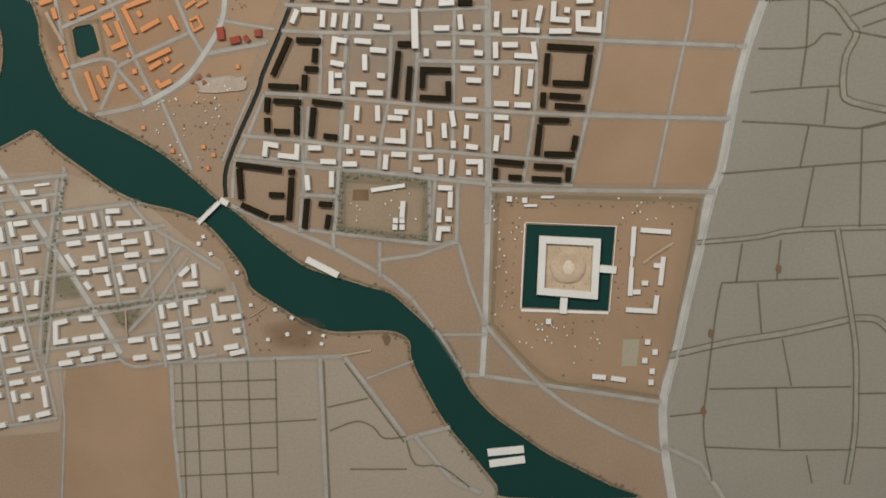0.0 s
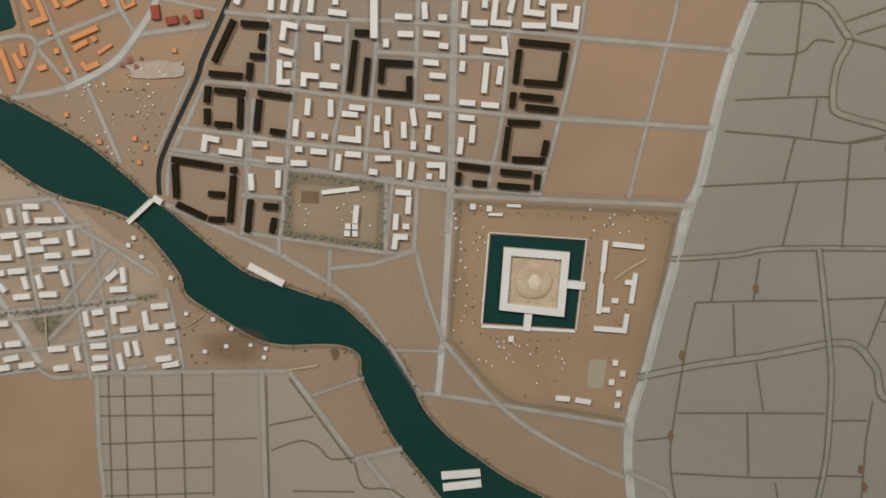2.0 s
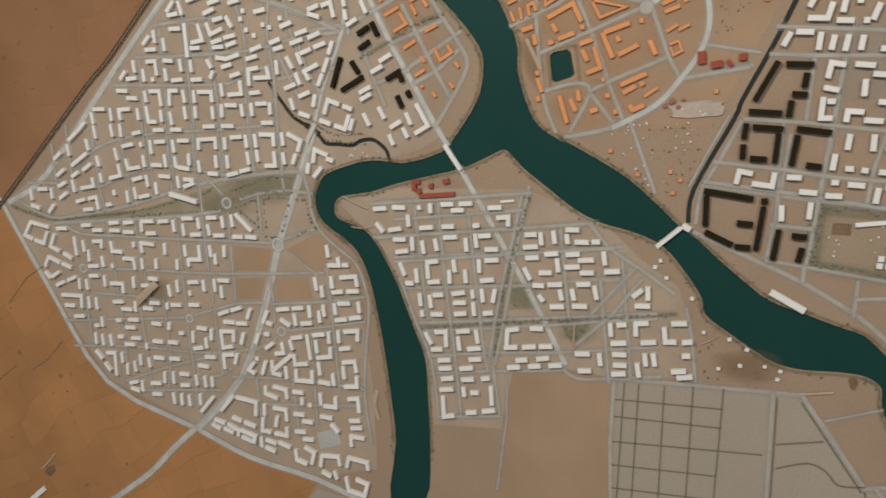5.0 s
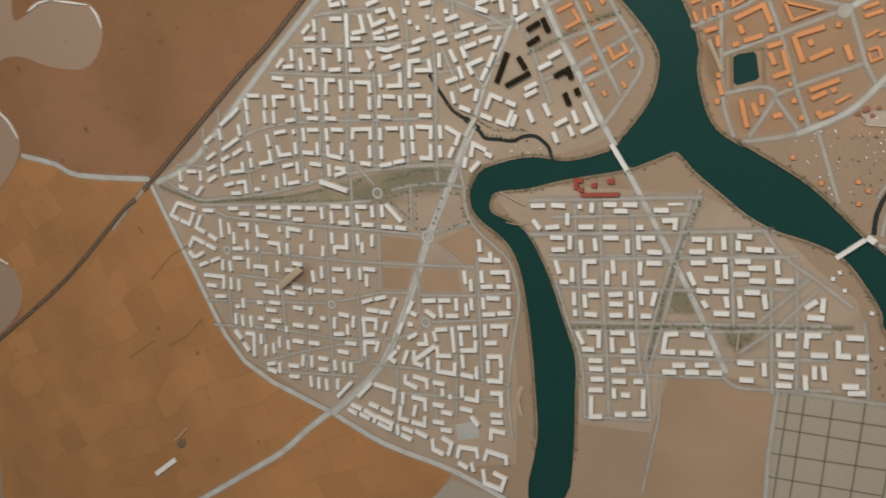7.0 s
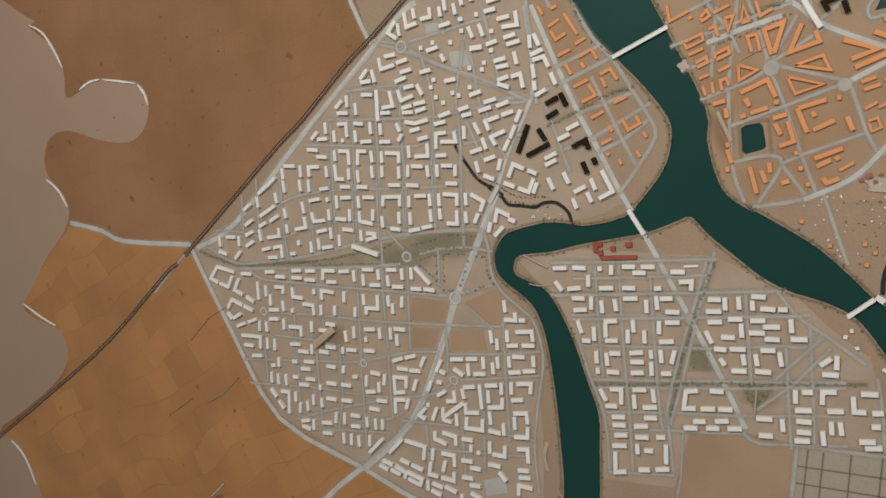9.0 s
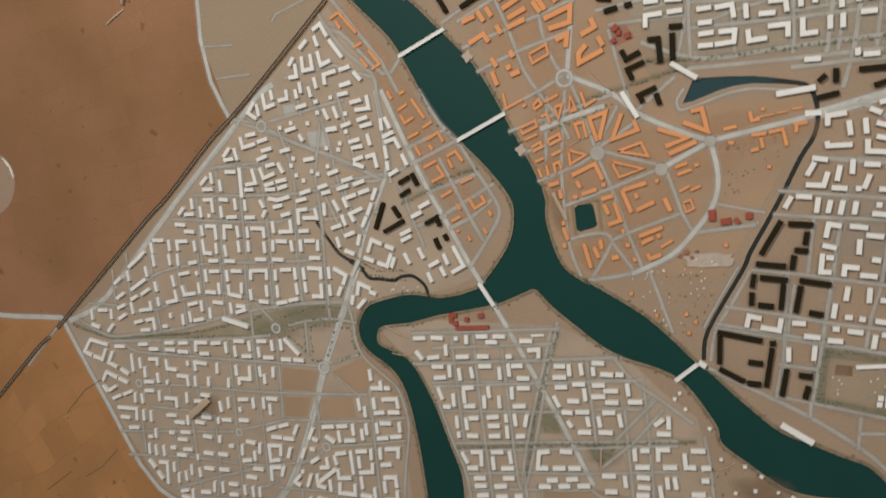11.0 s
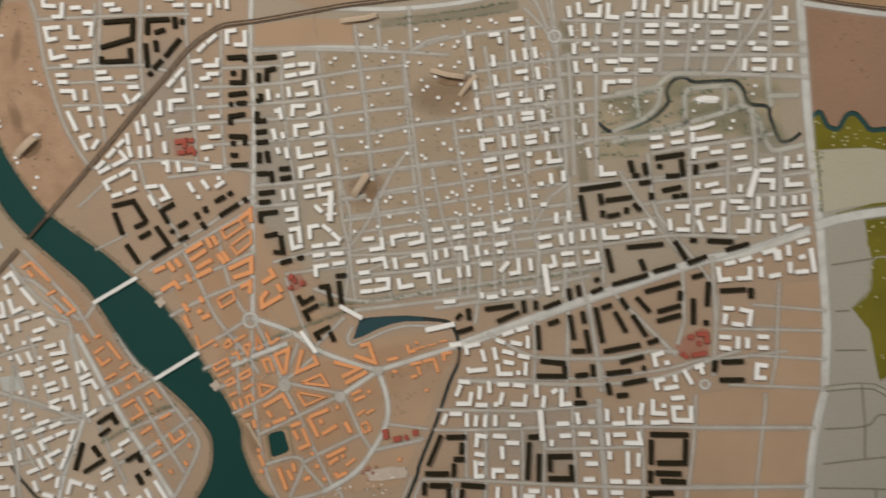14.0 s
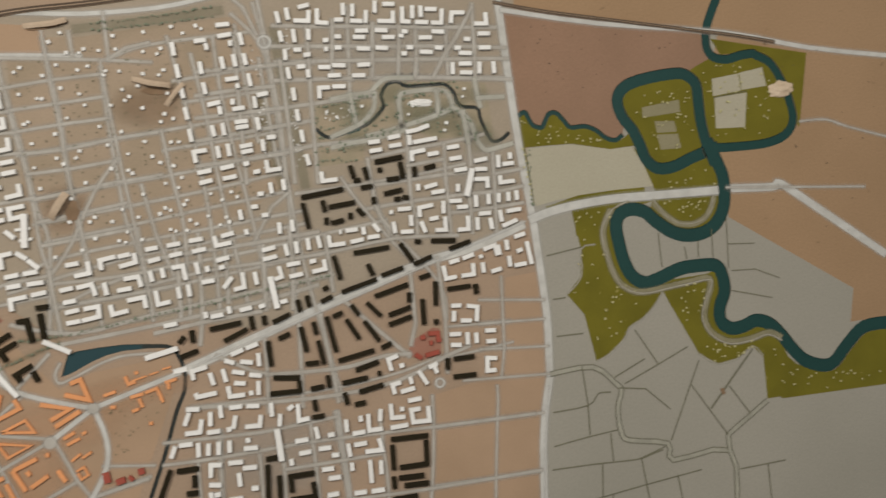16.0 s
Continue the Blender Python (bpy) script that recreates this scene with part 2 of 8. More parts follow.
def stream(width, mat, label, *p):
    wet.extend((q / MM, width / 2 + 3) for q in smooth(pairs(p), n=4))
    water("stream", ribbon(smooth(pairs(p), n=4), width * MM), mat, label)


patches = []


def zone(kind, *p):
    outline = smooth(pairs(p), True, 3) if kind == "lake" else pairs(p)
    patches.append((kind, prism(outline, -0.001, 0.0002 + lift())))


def sheet(rows, covers, z):
    """A coat of paint: rows of points across it, with how thickly it covers at each."""
    bm = bmesh.new()
    thick = bm.verts.layers.float.new("cover")
    last = None
    for k, row in enumerate(rows):
        now = []
        for p, c in zip(row, covers):
            v = bm.verts.new((*p, z))
            v[thick] = 0.0 if k in (0, len(rows) - 1) else c
            now.append(v)
        if last:
            for a in range(len(row) - 1):
                bm.faces.new((last[a], now[a], now[a + 1], last[a + 1]))
        last = now
    bmesh.ops.recalc_face_normals(bm, faces=bm.faces)
    if sum(f.normal.z for f in bm.faces) < 0:
        bmesh.ops.reverse_faces(bm, faces=bm.faces)
    return bm


def sprayed(line, width, feather):
    """A band sprayed along a line, thinning out on both sides and at its ends."""
    ends = [line[0] + (line[0] - line[1]).normalized() * feather * 0.6 * MM, line[-1] + (line[-1] - line[-2]).normalized() * feather * 0.6 * MM]
    line = [ends[0]] + list(line) + [ends[1]]
    h, core = width / 2, max(width * 0.2, width / 2 - 0.8)
    offsets = (-h - feather, -h - 0.7, -core, core, h + 0.7, h + feather)
    rows = []
    for i, p in enumerate(line):
        d = [(line[k + 1] - line[k]).normalized() for k in (i - 1, i) if 0 <= k < len(line) - 1]
        t = d[0] + d[-1]
        t = t.normalized() if t.length > 1e-6 else d[0]
        side = Vector((-t.y, t.x)) / max(0.6, t.dot(d[0]))
        rows.append([p + side * o * MM for o in offsets])
    return sheet(rows, (0.0, 0.3, 1.0, 1.0, 0.3, 0.0), 0.00035 + lift())


def road(width, *p, mat=None, name="road", label="pale grey painted road on the model ground", feather=5.5):
    """A painted band with soft sprayed edges."""
    line = smooth(pairs(p), n=3) if len(p) > 6 else pairs(p)
    link(name, sprayed(line, width * (1.0 if mat else 0.86), feather), mat or (M_ROAD if width > 8.5 else M_STREET), None, label, "road", kind="structure")


def mist(mat, width, *p, label="thin soft overspray on the model ground", feather=0):
    """A wide soft band of overspray."""
    link("overspray", sprayed(smooth(pairs(p), n=4), width, feather or width * 0.6), mat, None, label, "paint", kind="structure")


def haze(mat, x, y, rx, ry, turn=0.0, label="soft cloudy overspray on the model ground"):
    """A cloud of overspray, thick in the middle and fading to an uneven outline."""
    bm = bmesh.new()
    thick = bm.verts.layers.float.new("cover")
    z = 0.00035 + lift()
    mid = bm.verts.new((x * MM, y * MM, z))
    mid[thick] = 1.0
    loops = []
    for r, c in ((0.45, 0.9), (0.75, 0.45), (1.0, 0.0)):
        loop = []
        for k in range(32):
            a = 2 * math.pi * k / 32
            q = r * (1 + 0.3 * noise.noise(Vector((math.cos(a) * 1.4 + x, math.sin(a) * 1.4 + y, 0.7))))
            u, w = rx * q * math.cos(a), ry * q * math.sin(a)
            v = bm.verts.new(((x + u * math.cos(turn) - w * math.sin(turn)) * MM, (y + u * math.sin(turn) + w * math.cos(turn)) * MM, z))
            v[thick] = c
            loop.append(v)
        loops.append(loop)
    for k in range(32):
        n = (k + 1) % 32
        bm.faces.new((mid, loops[0][k], loops[0][n]))
        for a, b in zip(loops, loops[1:]):
            bm.faces.new((a[k], b[k], b[n], a[n]))
    link("overspray", bm, mat, None, label, "paint", kind="structure")


def ring(x, y, radius, island=0.45):
    """A round plaza with a faint sand island."""
    bm = bmesh.new()
    thick = bm.verts.layers.float.new("cover")
    z = 0.0013 + lift()
    mid = bm.verts.new((x * MM, y * MM, z))
    mid[thick] = 0.3 if island else 1.0
    loops = []
    for r, c in ((radius * max(island - 0.12, 0.1), mid[thick]), (radius * max(island + 0.1, 0.2), 1.0), (radius - 1, 1.0), (radius + 1, 0.3), (radius + 5, 0.0)):
        loop = [bm.verts.new(((x + r * math.cos(k * math.pi / 14)) * MM, (y + r * math.sin(k * math.pi / 14)) * MM, z)) for k in range(28)]
        for v in loop:
            v[thick] = c
        loops.append(loop)
    for k in range(28):
        n = (k + 1) % 28
        bm.faces.new((mid, loops[0][k], loops[0][n]))
        for a, b in zip(loops, loops[1:]):
            bm.faces.new((a[k], b[k], b[n], a[n]))
    link("roundabout", bm, M_ROAD if island > 0 else M_STREET, None, "pale grey painted roundabout", "road", kind="structure")


def ditch(width, *p):
    road(width, *p, mat=M_DITCH, name="field_ditch", label="thin dark painted ditch between the fields", feather=1.0)


# waters and fields, outlines in millimetres
river((-1168, 1035, -1176, 984, -1196, 934, -1203, 866, -1189, 786, -1162, 704, -1134, 635, -1103, 577, -1059, 525, -1010, 479, -956, 428, -926, 384, -897, 334, -868, 285, -821, 240, -767, 189, -726, 139, -717, 107, -724, 60, -749, 16, -783, -28, -802, -38, -826, -47, -866, -55, -908, -52, -940, -55, -972, -64, -1005, -76, -1024, -90, -1037, -117, -1038, -138, -1031, -159, -1011, -178, -981, -196, -954, -220, -933, -264, -918, -327, -905, -401, -894, -487, -886, -578, -898, -703, -826, -683, -815, -585, -819, -475),
      (-823, -405, -846, -346, -878, -266, -911, -207, -932, -182, -953, -172, -978, -164, -995, -156, -998, -139, -986, -120, -926, -108, -874, -91, -824, -78, -757, -61, -720, -45, -694, -32, -683, -27, -672, -31, -647, -56, -605, -87, -563, -117, -520, -137, -476, -147, -437, -160, -411, -178, -382, -213, -361, -244, -353, -271, -314, -298, -274, -323, -243, -337, -207, -341, -163, -338, -127, -340, -105, -355, -101, -387, -74, -443, -47, -490, -2, -546, 35, -594, 54, -615, 257, -611, 216, -590, 161, -562),
      (116, -539, 70, -507, 25, -474, -11, -433, -29, -396, -47, -359, -74, -332, -109, -300, -135, -278, -170, -268, -214, -254, -263, -239, -302, -212, -345, -177, -379, -147, -400, -134, -434, -103, -480, -65, -535, -33, -590, -5, -582, -12, -622, 12, -643, 47, -659, 100, -665, 154, -732, 276, -756, 319, -784, 362, -819, 400, -865, 444, -906, 483, -966, 528, -1021, 574, -1064, 632, -1100, 695, -1125, 759, -1136, 811, -1125, 872, -1111, 927, -1084, 993, -1073, 1031))
pool("pond", "square dark teal pond in the old town", -608, 121, -602, 126, -580, 130, -575, 125, -568, 93, -573, 88, -598, 80, -604, 84)
pool("moat", "dark teal moat round the square citadel", 75, -168, 208, -172, 202, -302, 70, -298)
pool("basin", "dark blue-grey harbour basin at the canal end", -433, 294, -419, 329, -404, 333, -370, 334, -329, 333, -290, 328, -257, 322, -257, 316, -290, 320, -330, 322, -357, 319, -381, 312, -398, 305, -418, 297)
stream(7, M_CANAL, "dark narrow canal cut into the model board", -299, 325, -260, 319, -245, 308, -235, 275, -239, 240, -257, 205, -286, 134, -322, 57, -332, 28, -382, -77, -387, -129)
stream(11, M_CANAL, "dark narrow canal cut into the model board", -1052, 7, -1037, -2, -1023, -11)
stream(7, M_CANAL, "dark narrow canal cut into the model board", -1125, 82, -1110, 61, -1095, 42, -1076, 20, -1049, 5, -1026, -10, -1012, -25, -985, -26, -958, -27, -942, -19, -921, -16, -905, -23, -891, -37, -885, -61)
stream(7, M_CANAL, "dark narrow canal cut into the model board", 44, 663, 55, 651, 68, 645, 103, 652, 136, 661, 156, 675, 170, 690, 169, 711, 182, 729, 201, 732, 218, 722, 267, 720, 288, 718, 302, 702, 306, 684, 315, 674, 342, 668, 345, 650, 353, 622, 361, 605, 378, 605, 396, 617)
stream(12, M_STREAM, "teal pool where the canal widens", 98, 651, 109, 654, 122, 657)
stream(9, M_STREAM, "teal painted stream meandering through the fields", 416, 645, 430, 651, 436, 640, 443, 625, 459, 619, 468, 631, 477, 643, 491, 643, 504, 627, 515, 613, 543, 612, 564, 602, 581, 586, 600, 579, 616, 588)
stream(18, M_STREAM, "teal painted stream meandering through the fields", 853, 841, 824, 790, 814, 763, 812, 736, 823, 717, 851, 710, 880, 715, 906, 716, 913, 712, 940, 695, 959, 659, 971, 614, 972, 575, 950, 549, 908, 538, 849, 538, 798, 542, 775, 553)
stream(23, M_STREAM, "teal painted stream meandering through the fields", 795, 509, 783, 554, 778, 598, 779, 641, 778, 669, 763, 686, 742, 693, 691, 691, 645, 683, 622, 669, 614, 648, 621, 620, 637, 594, 648, 563, 656, 535, 676, 516, 709, 515, 750, 528, 808, 543)
stream(26, M_STREAM, "teal painted stream meandering through the fields", 785, 559, 799, 514, 807, 485, 805, 447, 795, 416, 773, 391, 743, 380, 710, 382, 683, 394, 658, 415, 638, 436, 611, 445, 589, 439, 577, 419, 578, 381, 583, 348, 594, 320, 617, 303, 645, 306, 691, 319, 730, 320, 764, 316, 776, 298, 777, 265, 762, 234, 761, 207, 779, 191, 805, 191, 834, 198, 862, 186, 884, 159, 903, 129, 929, 102, 977, 89, 1019, 122, 1062, 151, 1126, 151)
zone("clay", 400, 128, 390, 100, 375, 24, 361, -84, 346, -126, 338, -195, 321, -291, 308, -373, 294, -437, 297, -512, 315, -609, 349, -826, 1310, -797, 1135, 200, 1332, 380, 1332, 977, 413, 972, 409, 865, 409, 716, 411, 578, 417, 455, 418, 364, 418, 269, 410, 186)
zone("loam", -488, -395, -249, -382, -208, -381, -168, -426, -111, -515, -43, -496, -11, -537, 35, -596, 63, -626, 111, -731, -483, -747, -486, -627)
zone("desert", -2805, 1134, -1350, 1134, -1333, 946, -1375, 897, -1379, 444, -1314, 279, -1324, 278, -1376, 235, -1488, 126, -1555, 71, -1708, -69, -1836, -182, -1928, -258, -2137, -447, -2374, -622, -2644, -813, -2805, -931)
zone("ochre", -1829, -176, -1712, -370, -1578, -556, -1344, -628, -1216, -668, -1060, -694, -1097, -758, -1188, -891, -1332, -1280, -2805, -1280, -2805, -931, -2644, -813, -2374, -622, -2137, -447, -1928, -258)
zone("farm", -1333, 946, -1375, 897, -1379, 444, -1314, 279, -1059, 525, -1116, 566, -1159, 647, -1191, 706, -1242, 800, -1293, 896, -1332, 992)
zone("lake", -2805, 442, -2368, 383, -2359, 355, -2275, 304, -2241, 242, -2240, 179, -2187, 193, -2123, 224, -2025, 217, -1977, 212, -1945, 169, -1962, 109, -2021, 70, -2131, 74, -2235, 95, -2313, 78, -2346, 19, -2332, -32, -2279, -73, -2264, -123, -2297, -178, -2370, -246, -2423, -314, -2490, -394, -2456, -422, -2338, -444, -2314, -504, -2347, -573, -2450, -658, -2641, -782, -2805, -846)
zone("lake", -2805, -1280, -2805, -868, -2605, -818, -2543, -865, -2498, -941, -2491, -1013, -2521, -1234, -2666, -1280)
zone("tan", 413, 972, 1332, 948, 1332, 257, 1112, 164, 1033, 165, 1050, 230, 807, 404, 811, 464, 793, 466, 823, 718, 839, 762, 579, 813, 411, 838)
zone("dust", -583, 972, -595, 738, -606, 546, -531, 447, -442, 370, -248, 364, -104, 325, 115, 373, 361, 428, 429, 571, 441, 909, -104, 920, -467, 918)
zone("warm", -671, -400, -490, -393, -486, -627, -483, -747, -696, -753, -672, -491)
zone("loam", -1060, -707, -1103, -762, -1188, -891, -819, -798, -931, -727, -998, -715)
zone("lake", -1988, 971, -1641, 941, -1658, 869, -1722, 843, -1754, 814, -1787, 778, -1821, 755, -1924, 683)
zone("warm", -780, 432, -610, 546, -553, 447, -492, 348, -439, 273, -387, 293, -261, 301, -247, 261, -362, 17, -618, -2, -658, 95, -704, 214)
zone("scrub", -1323, 945, -1283, 872, -1231, 777, -1176, 671, -1120, 566, -1076, 529, -1062, 528, -1090, 563, -1134, 635, -1162, 704, -1189, 786, -1203, 866, -1196, 934)
zone("olive", -1282, 1086, -1180, 1076, -1187, 997, -1267, 1002)
zone("scrub", -452, 875, -331, 864, -196, 873, -28, 878, -23, 747, -11, 567, -171, 505, -304, 500, -438, 475, -454, 591)
zone("warm", 19, -117, 347, -122, 338, -195, 321, -291, 304, -382, 288, -445, 104, -418, 16, -331)
zone("scrub", -211, -91, -68, -100, -73, -197, -215, -184)
zone("town", -1822, -172, -1712, -362, -1574, -548, -1344, -620, -1216, -660, -1060, -680, -925, -640, -930, -470, -948, -330, -975, -245, -1030, -195, -1052, -140, -1040, -95, -1000, -72, -900, -50, -830, -32, -790, -8, -830, 70, -900, 200, -975, 330, -1080, 490, -1316, 272, -1480, 118, -1692, -98)
zone("town", -1000, -120, -870, -98, -640, -90, -520, -132, -455, -190, -395, -230, -372, -300, -366, -376, -500, -392, -566, -388, -660, -402, -680, -515, -808, -528, -818, -440, -845, -330, -905, -205)
zone("warm", -583, 897, -478, 901, -387, 888, -386, 836, -480, 846, -585, 857)
zone("warm", -1223, -227, -1134, -226, -1147, -271, -1222, -276)
zone("warm", -1221, -291, -1154, -284, -1168, -328, -1220, -334)
zone("warm", -1106, -226, -1041, -268, -1024, -259, -1000, -207, -1037, -189)
zone("warm", -1135, -286, -1059, -273, -1051, -315, -1130, -326)
zone("park", -1651, -199, -1547, -186, -1452, -170, -1355, -143, -1287, -120, -1158, -91, -1074, -82, -1045, -123, -1096, -123, -1157, -126, -1217, -147, -1245, -160, -1426, -182, -1547, -194)
zone("park", 48, 705, 156, 717, 171, 733, 311, 722, 364, 713, 366, 589, 306, 586, 307, 615, 258, 622, 209, 642, 125, 630, 124, 597, 34, 594)
zone("park", -584, -306, -523, -300, -557, -347)
zone("park", -663, -247, -637, -242, -621, -288, -669, -297)
zone("rosy", -756, 695, -713, 694, -712, 660, -756, 661)
zone("rosy", 155, 250, 169, 266, 203, 281, 215, 277, 212, 230, 173, 225, 157, 235)
zone("rosy", -555, 416, -530, 429, -511, 401, -545, 387)
zone("pale", 227, -347, 252, -347, 250, -390, 226, -390)
zone("stain", -190, -116, -166, -116, -166, -133, -191, -133)
zone("paved", -1138, 257, -1091, 261, -1086, 231, -1132, 227)
zone("paved", -1190, 310, -1164, 312, -1161, 292, -1188, 291)
zone("paved", -1056, -588, -1008, -568, -1003, -602, -1048, -620)
zone("rust", -1082, 985, -1034, 985, -1010, 856, -982, 748, -950, 680, -927, 645, -1016, 566, -1064, 632, -1100, 695, -1125, 759, -1136, 811, -1125, 872, -1111, 927)
ring(-1122, -217, 13, 0.7)
ring(-1233, -144, 11, 0.7)
ring(-1124, -388, 10, 0.7)
ring(-1342, -386, 9, 0.7)
ring(-1614, -305, 10, 0.7)
ring(-1243, 270, 12, 0.75)
ring(-25, 826, 12, 0.75)
ring(-569, 215, 12, 0)
ring(-464, 188, 10, 0)
ring(-627, 341, 15, 0.75)
ring(-389, 234, 9, 0)
ring(202, 180, 9, 0.7)
ring(-670, -202, 8, 0)
zone("olive", 822, 753, 1022, 706, 984, 562, 973, 575, 973, 619, 957, 665, 941, 700, 908, 720, 838, 720)
zone("ochre", -2266, -149, -2144, -161, -2062, -181, -1841, -171, -1928, -255, -2137, -444, -2369, -616, -2327, -562, -2312, -503, -2338, -447, -2456, -425, -2496, -397, -2428, -318, -2366, -246, -2292, -178)
zone("redsoil", 409, 845, 541, 825, 801, 765, 813, 753, 811, 731, 820, 717, 784, 703, 758, 690, 691, 691, 622, 669, 614, 648, 623, 614, 613, 578, 581, 585, 543, 611, 510, 616, 494, 641, 475, 641, 461, 619, 443, 623, 432, 649, 409, 643)
zone("olive", 412, 642, 432, 649, 443, 623, 461, 619, 477, 643, 494, 641, 510, 616, 548, 611, 581, 585, 611, 578, 637, 594, 648, 563, 620, 564, 587, 563, 512, 582, 468, 584, 422, 585, 425, 480, 416, 478, 409, 589)
zone("pale", 424, 583, 512, 581, 587, 563, 631, 563, 650, 536, 666, 483, 544, 486, 466, 480, 425, 474)
zone("olive", 614, 648, 622, 669, 645, 683, 691, 691, 742, 693, 763, 686, 778, 669, 779, 641, 778, 598, 785, 542, 750, 528, 709, 515, 676, 516, 656, 535, 648, 563, 637, 594, 621, 620)
zone("olive", 758, 690, 784, 703, 820, 717, 851, 710, 880, 715, 906, 716, 913, 712, 940, 695, 959, 659, 971, 614, 972, 575, 950, 549, 908, 538, 849, 538, 792, 549, 778, 598, 779, 641, 778, 669)
zone("olive", 631, 563, 656, 535, 676, 516, 750, 528, 791, 542, 802, 492, 806, 463, 665, 473, 649, 525)
zone("olive", 658, 459, 797, 448, 797, 413, 767, 386, 738, 384, 705, 388, 679, 402, 650, 443)
zone("olive", 494, 457, 564, 464, 613, 460, 595, 444, 577, 419, 578, 381, 583, 348, 594, 320, 617, 303, 655, 301, 647, 278, 628, 256, 603, 237, 574, 224, 560, 204, 524, 179, 501, 172, 490, 262, 462, 303, 493, 332, 502, 384, 497, 417)
zone("olive", 644, 301, 745, 302, 769, 310, 774, 276, 759, 234, 761, 207, 779, 188, 833, 193, 874, 171, 891, 109, 884, 44, 833, 45, 837, 126, 817, 151, 787, 133, 741, 128, 705, 154, 696, 177, 683, 206, 661, 257)
zone("olive", 853, 159, 905, 101, 951, 82, 990, 92, 1062, 149, 1279, 133, 1246, -64, 1091, 31, 865, 40, 838, 62)
zone("olive", 497, 458, 619, 458, 658, 455, 641, 452, 607, 450, 573, 441, 555, 416, 546, 403, 496, 409)
zone("olive", 446, 471, 511, 484, 589, 485, 644, 483, 643, 470, 510, 472, 447, 460)
zone("khaki", 662, 635, 739, 642, 738, 618, 660, 615)
zone("khaki", 683, 606, 723, 602, 726, 581, 685, 583)
zone("khaki", 684, 580, 727, 577, 730, 549, 688, 550)
zone("pale", 813, 675, 870, 680, 870, 646, 810, 641)
zone("pale", 872, 681, 922, 687, 926, 650, 872, 647)
zone("pale", 813, 638, 882, 641, 868, 574, 807, 578)
zone("warm", 350, 351, 416, 354, 415, 255, 408, 159, 375, 24, 358, -105, 144, -106, 166, -2, 187, 105, 189, 160, 288, 174, 329, 222)

# soft overspray over the painted ground: width, then the line; or the middle and half axes, in millimetres
def bank_mist(step):
    """Overspray on the land side, all along the river."""
    ring_line = shore[::3]
    area = sum(a.cross(b) for a, b in zip(shore, shore[1:] + shore[:1]))
    run = []
    for k, q in enumerate(ring_line):
        d = ring_line[(k + 1) % len(ring_line)] - ring_line[k - 1]
        out = q + Vector((d.y, -d.x)).normalized() * (0.0036 if area > 0 else -0.0036)
        if -0.62 < q.y < 1.0:
            run += [v / MM for v in out]
        if len(run) >= 2 * step or not -0.62 < q.y < 1.0:
            if len(run) > 4:
                mist(M_BANKMIST, 3, *run, feather=3.5, label="dull green-brown overspray along the river bank")
            run = run[-2:] if -0.62 < q.y < 1.0 else []


bank_mist(16)
for p in ((-1800, -181, -1744, -195, -1659, -202, -1560, -188, -1463, -175), (-834, -346, -755, -334, -669, -318, -589, -305, -488, -289, -396, -274), (-636, -101, -645, -131, -660, -191, -675, -252, -686, -324, -694, -383), (-491, 363, -405, 363, -279, 374, -176, 382, -76, 390, 36, 399), (-935, 123, -900, 139, -832, 174, -786, 188), (-604, 299, -548, 317, -492, 333, -427, 352)):
    mist(M_GREENMIST, 7, *p, feather=7, label="dull green overspray along the avenue")
for p in ((-207, -97, -142, -101, -73, -107), (-207, -96, -211, -181), (-209, -180, -143, -188, -78, -195), (-74, -107, -79, -192), (-340, 878, -196, 882, -90, 889), (-6, 850, -2, 747, 8, 640, 12, 560), (-45, 740, -36, 640, -26, 560)):
    mist(M_GREENMIST, 16, *p, feather=9, label="dull green overspray round the garden")
for p in ((28, -124, 180, -127, 336, -130), (30, -124, 27, -220, 24, -318), (332, -140, 315, -280, 293, -425), (30, -330, 110, -412, 190, -425, 285, -440)):
    mist(M_GREENMIST, 7, *p, feather=20, label="dull green overspray round the citadel grounds")
for p in ((-612, 128, -567, 135), (-567, 135, -559, 77), (-559, 77, -604, 70), (-604, 70, -612, 128)):
    mist(M_GREENMIST, 5, *p, feather=3, label="dull green overspray round the pond")
for x, y, rx, ry in ((92, 698, 40, 26), (133, 678, 44, 26), (185, 709, 36, 22), (229, 673, 60, 26), (259, 653, 50, 26), (311, 637, 40, 30), (346, 612, 36, 30), (117, 631, 40, 22), (294, 676, 34, 20), (339, 693, 36, 18), (-1130, -108, 120, 34), (-1240, -150, 90, 28), (-553, -322, 36, 26), (-645, -268, 30, 32)):
    haze(M_GREENMIST, x, y, rx, ry)
for x, y, rx, ry in ((-690, 430, 95, 75), (-640, 335, 60, 80), (-640, 240, 60, 90), (-535, 45, 80, 45), (-500, 130, 60, 70), (-600, 185, 75, 40), (-450, 215, 120, 50), (-330, 250, 100, 30)):
    haze(M_ORANGEMIST, x, y, rx, ry)
mist(M_ORANGEMIST, 40, -1050, 480, -960, 360, -880, 220, -800, 110, feather=12)
for x, y, rx, ry, turn in ((220, 800, 200, 70, 0), (330, 540, 70, 90, 0), (-560, 600, 60, 160, 0), (-760, 780, 90, 120, 0), (-100, 100, 160, 90, 0)):
    haze(M_GREYMIST, x, y, rx, ry, turn)
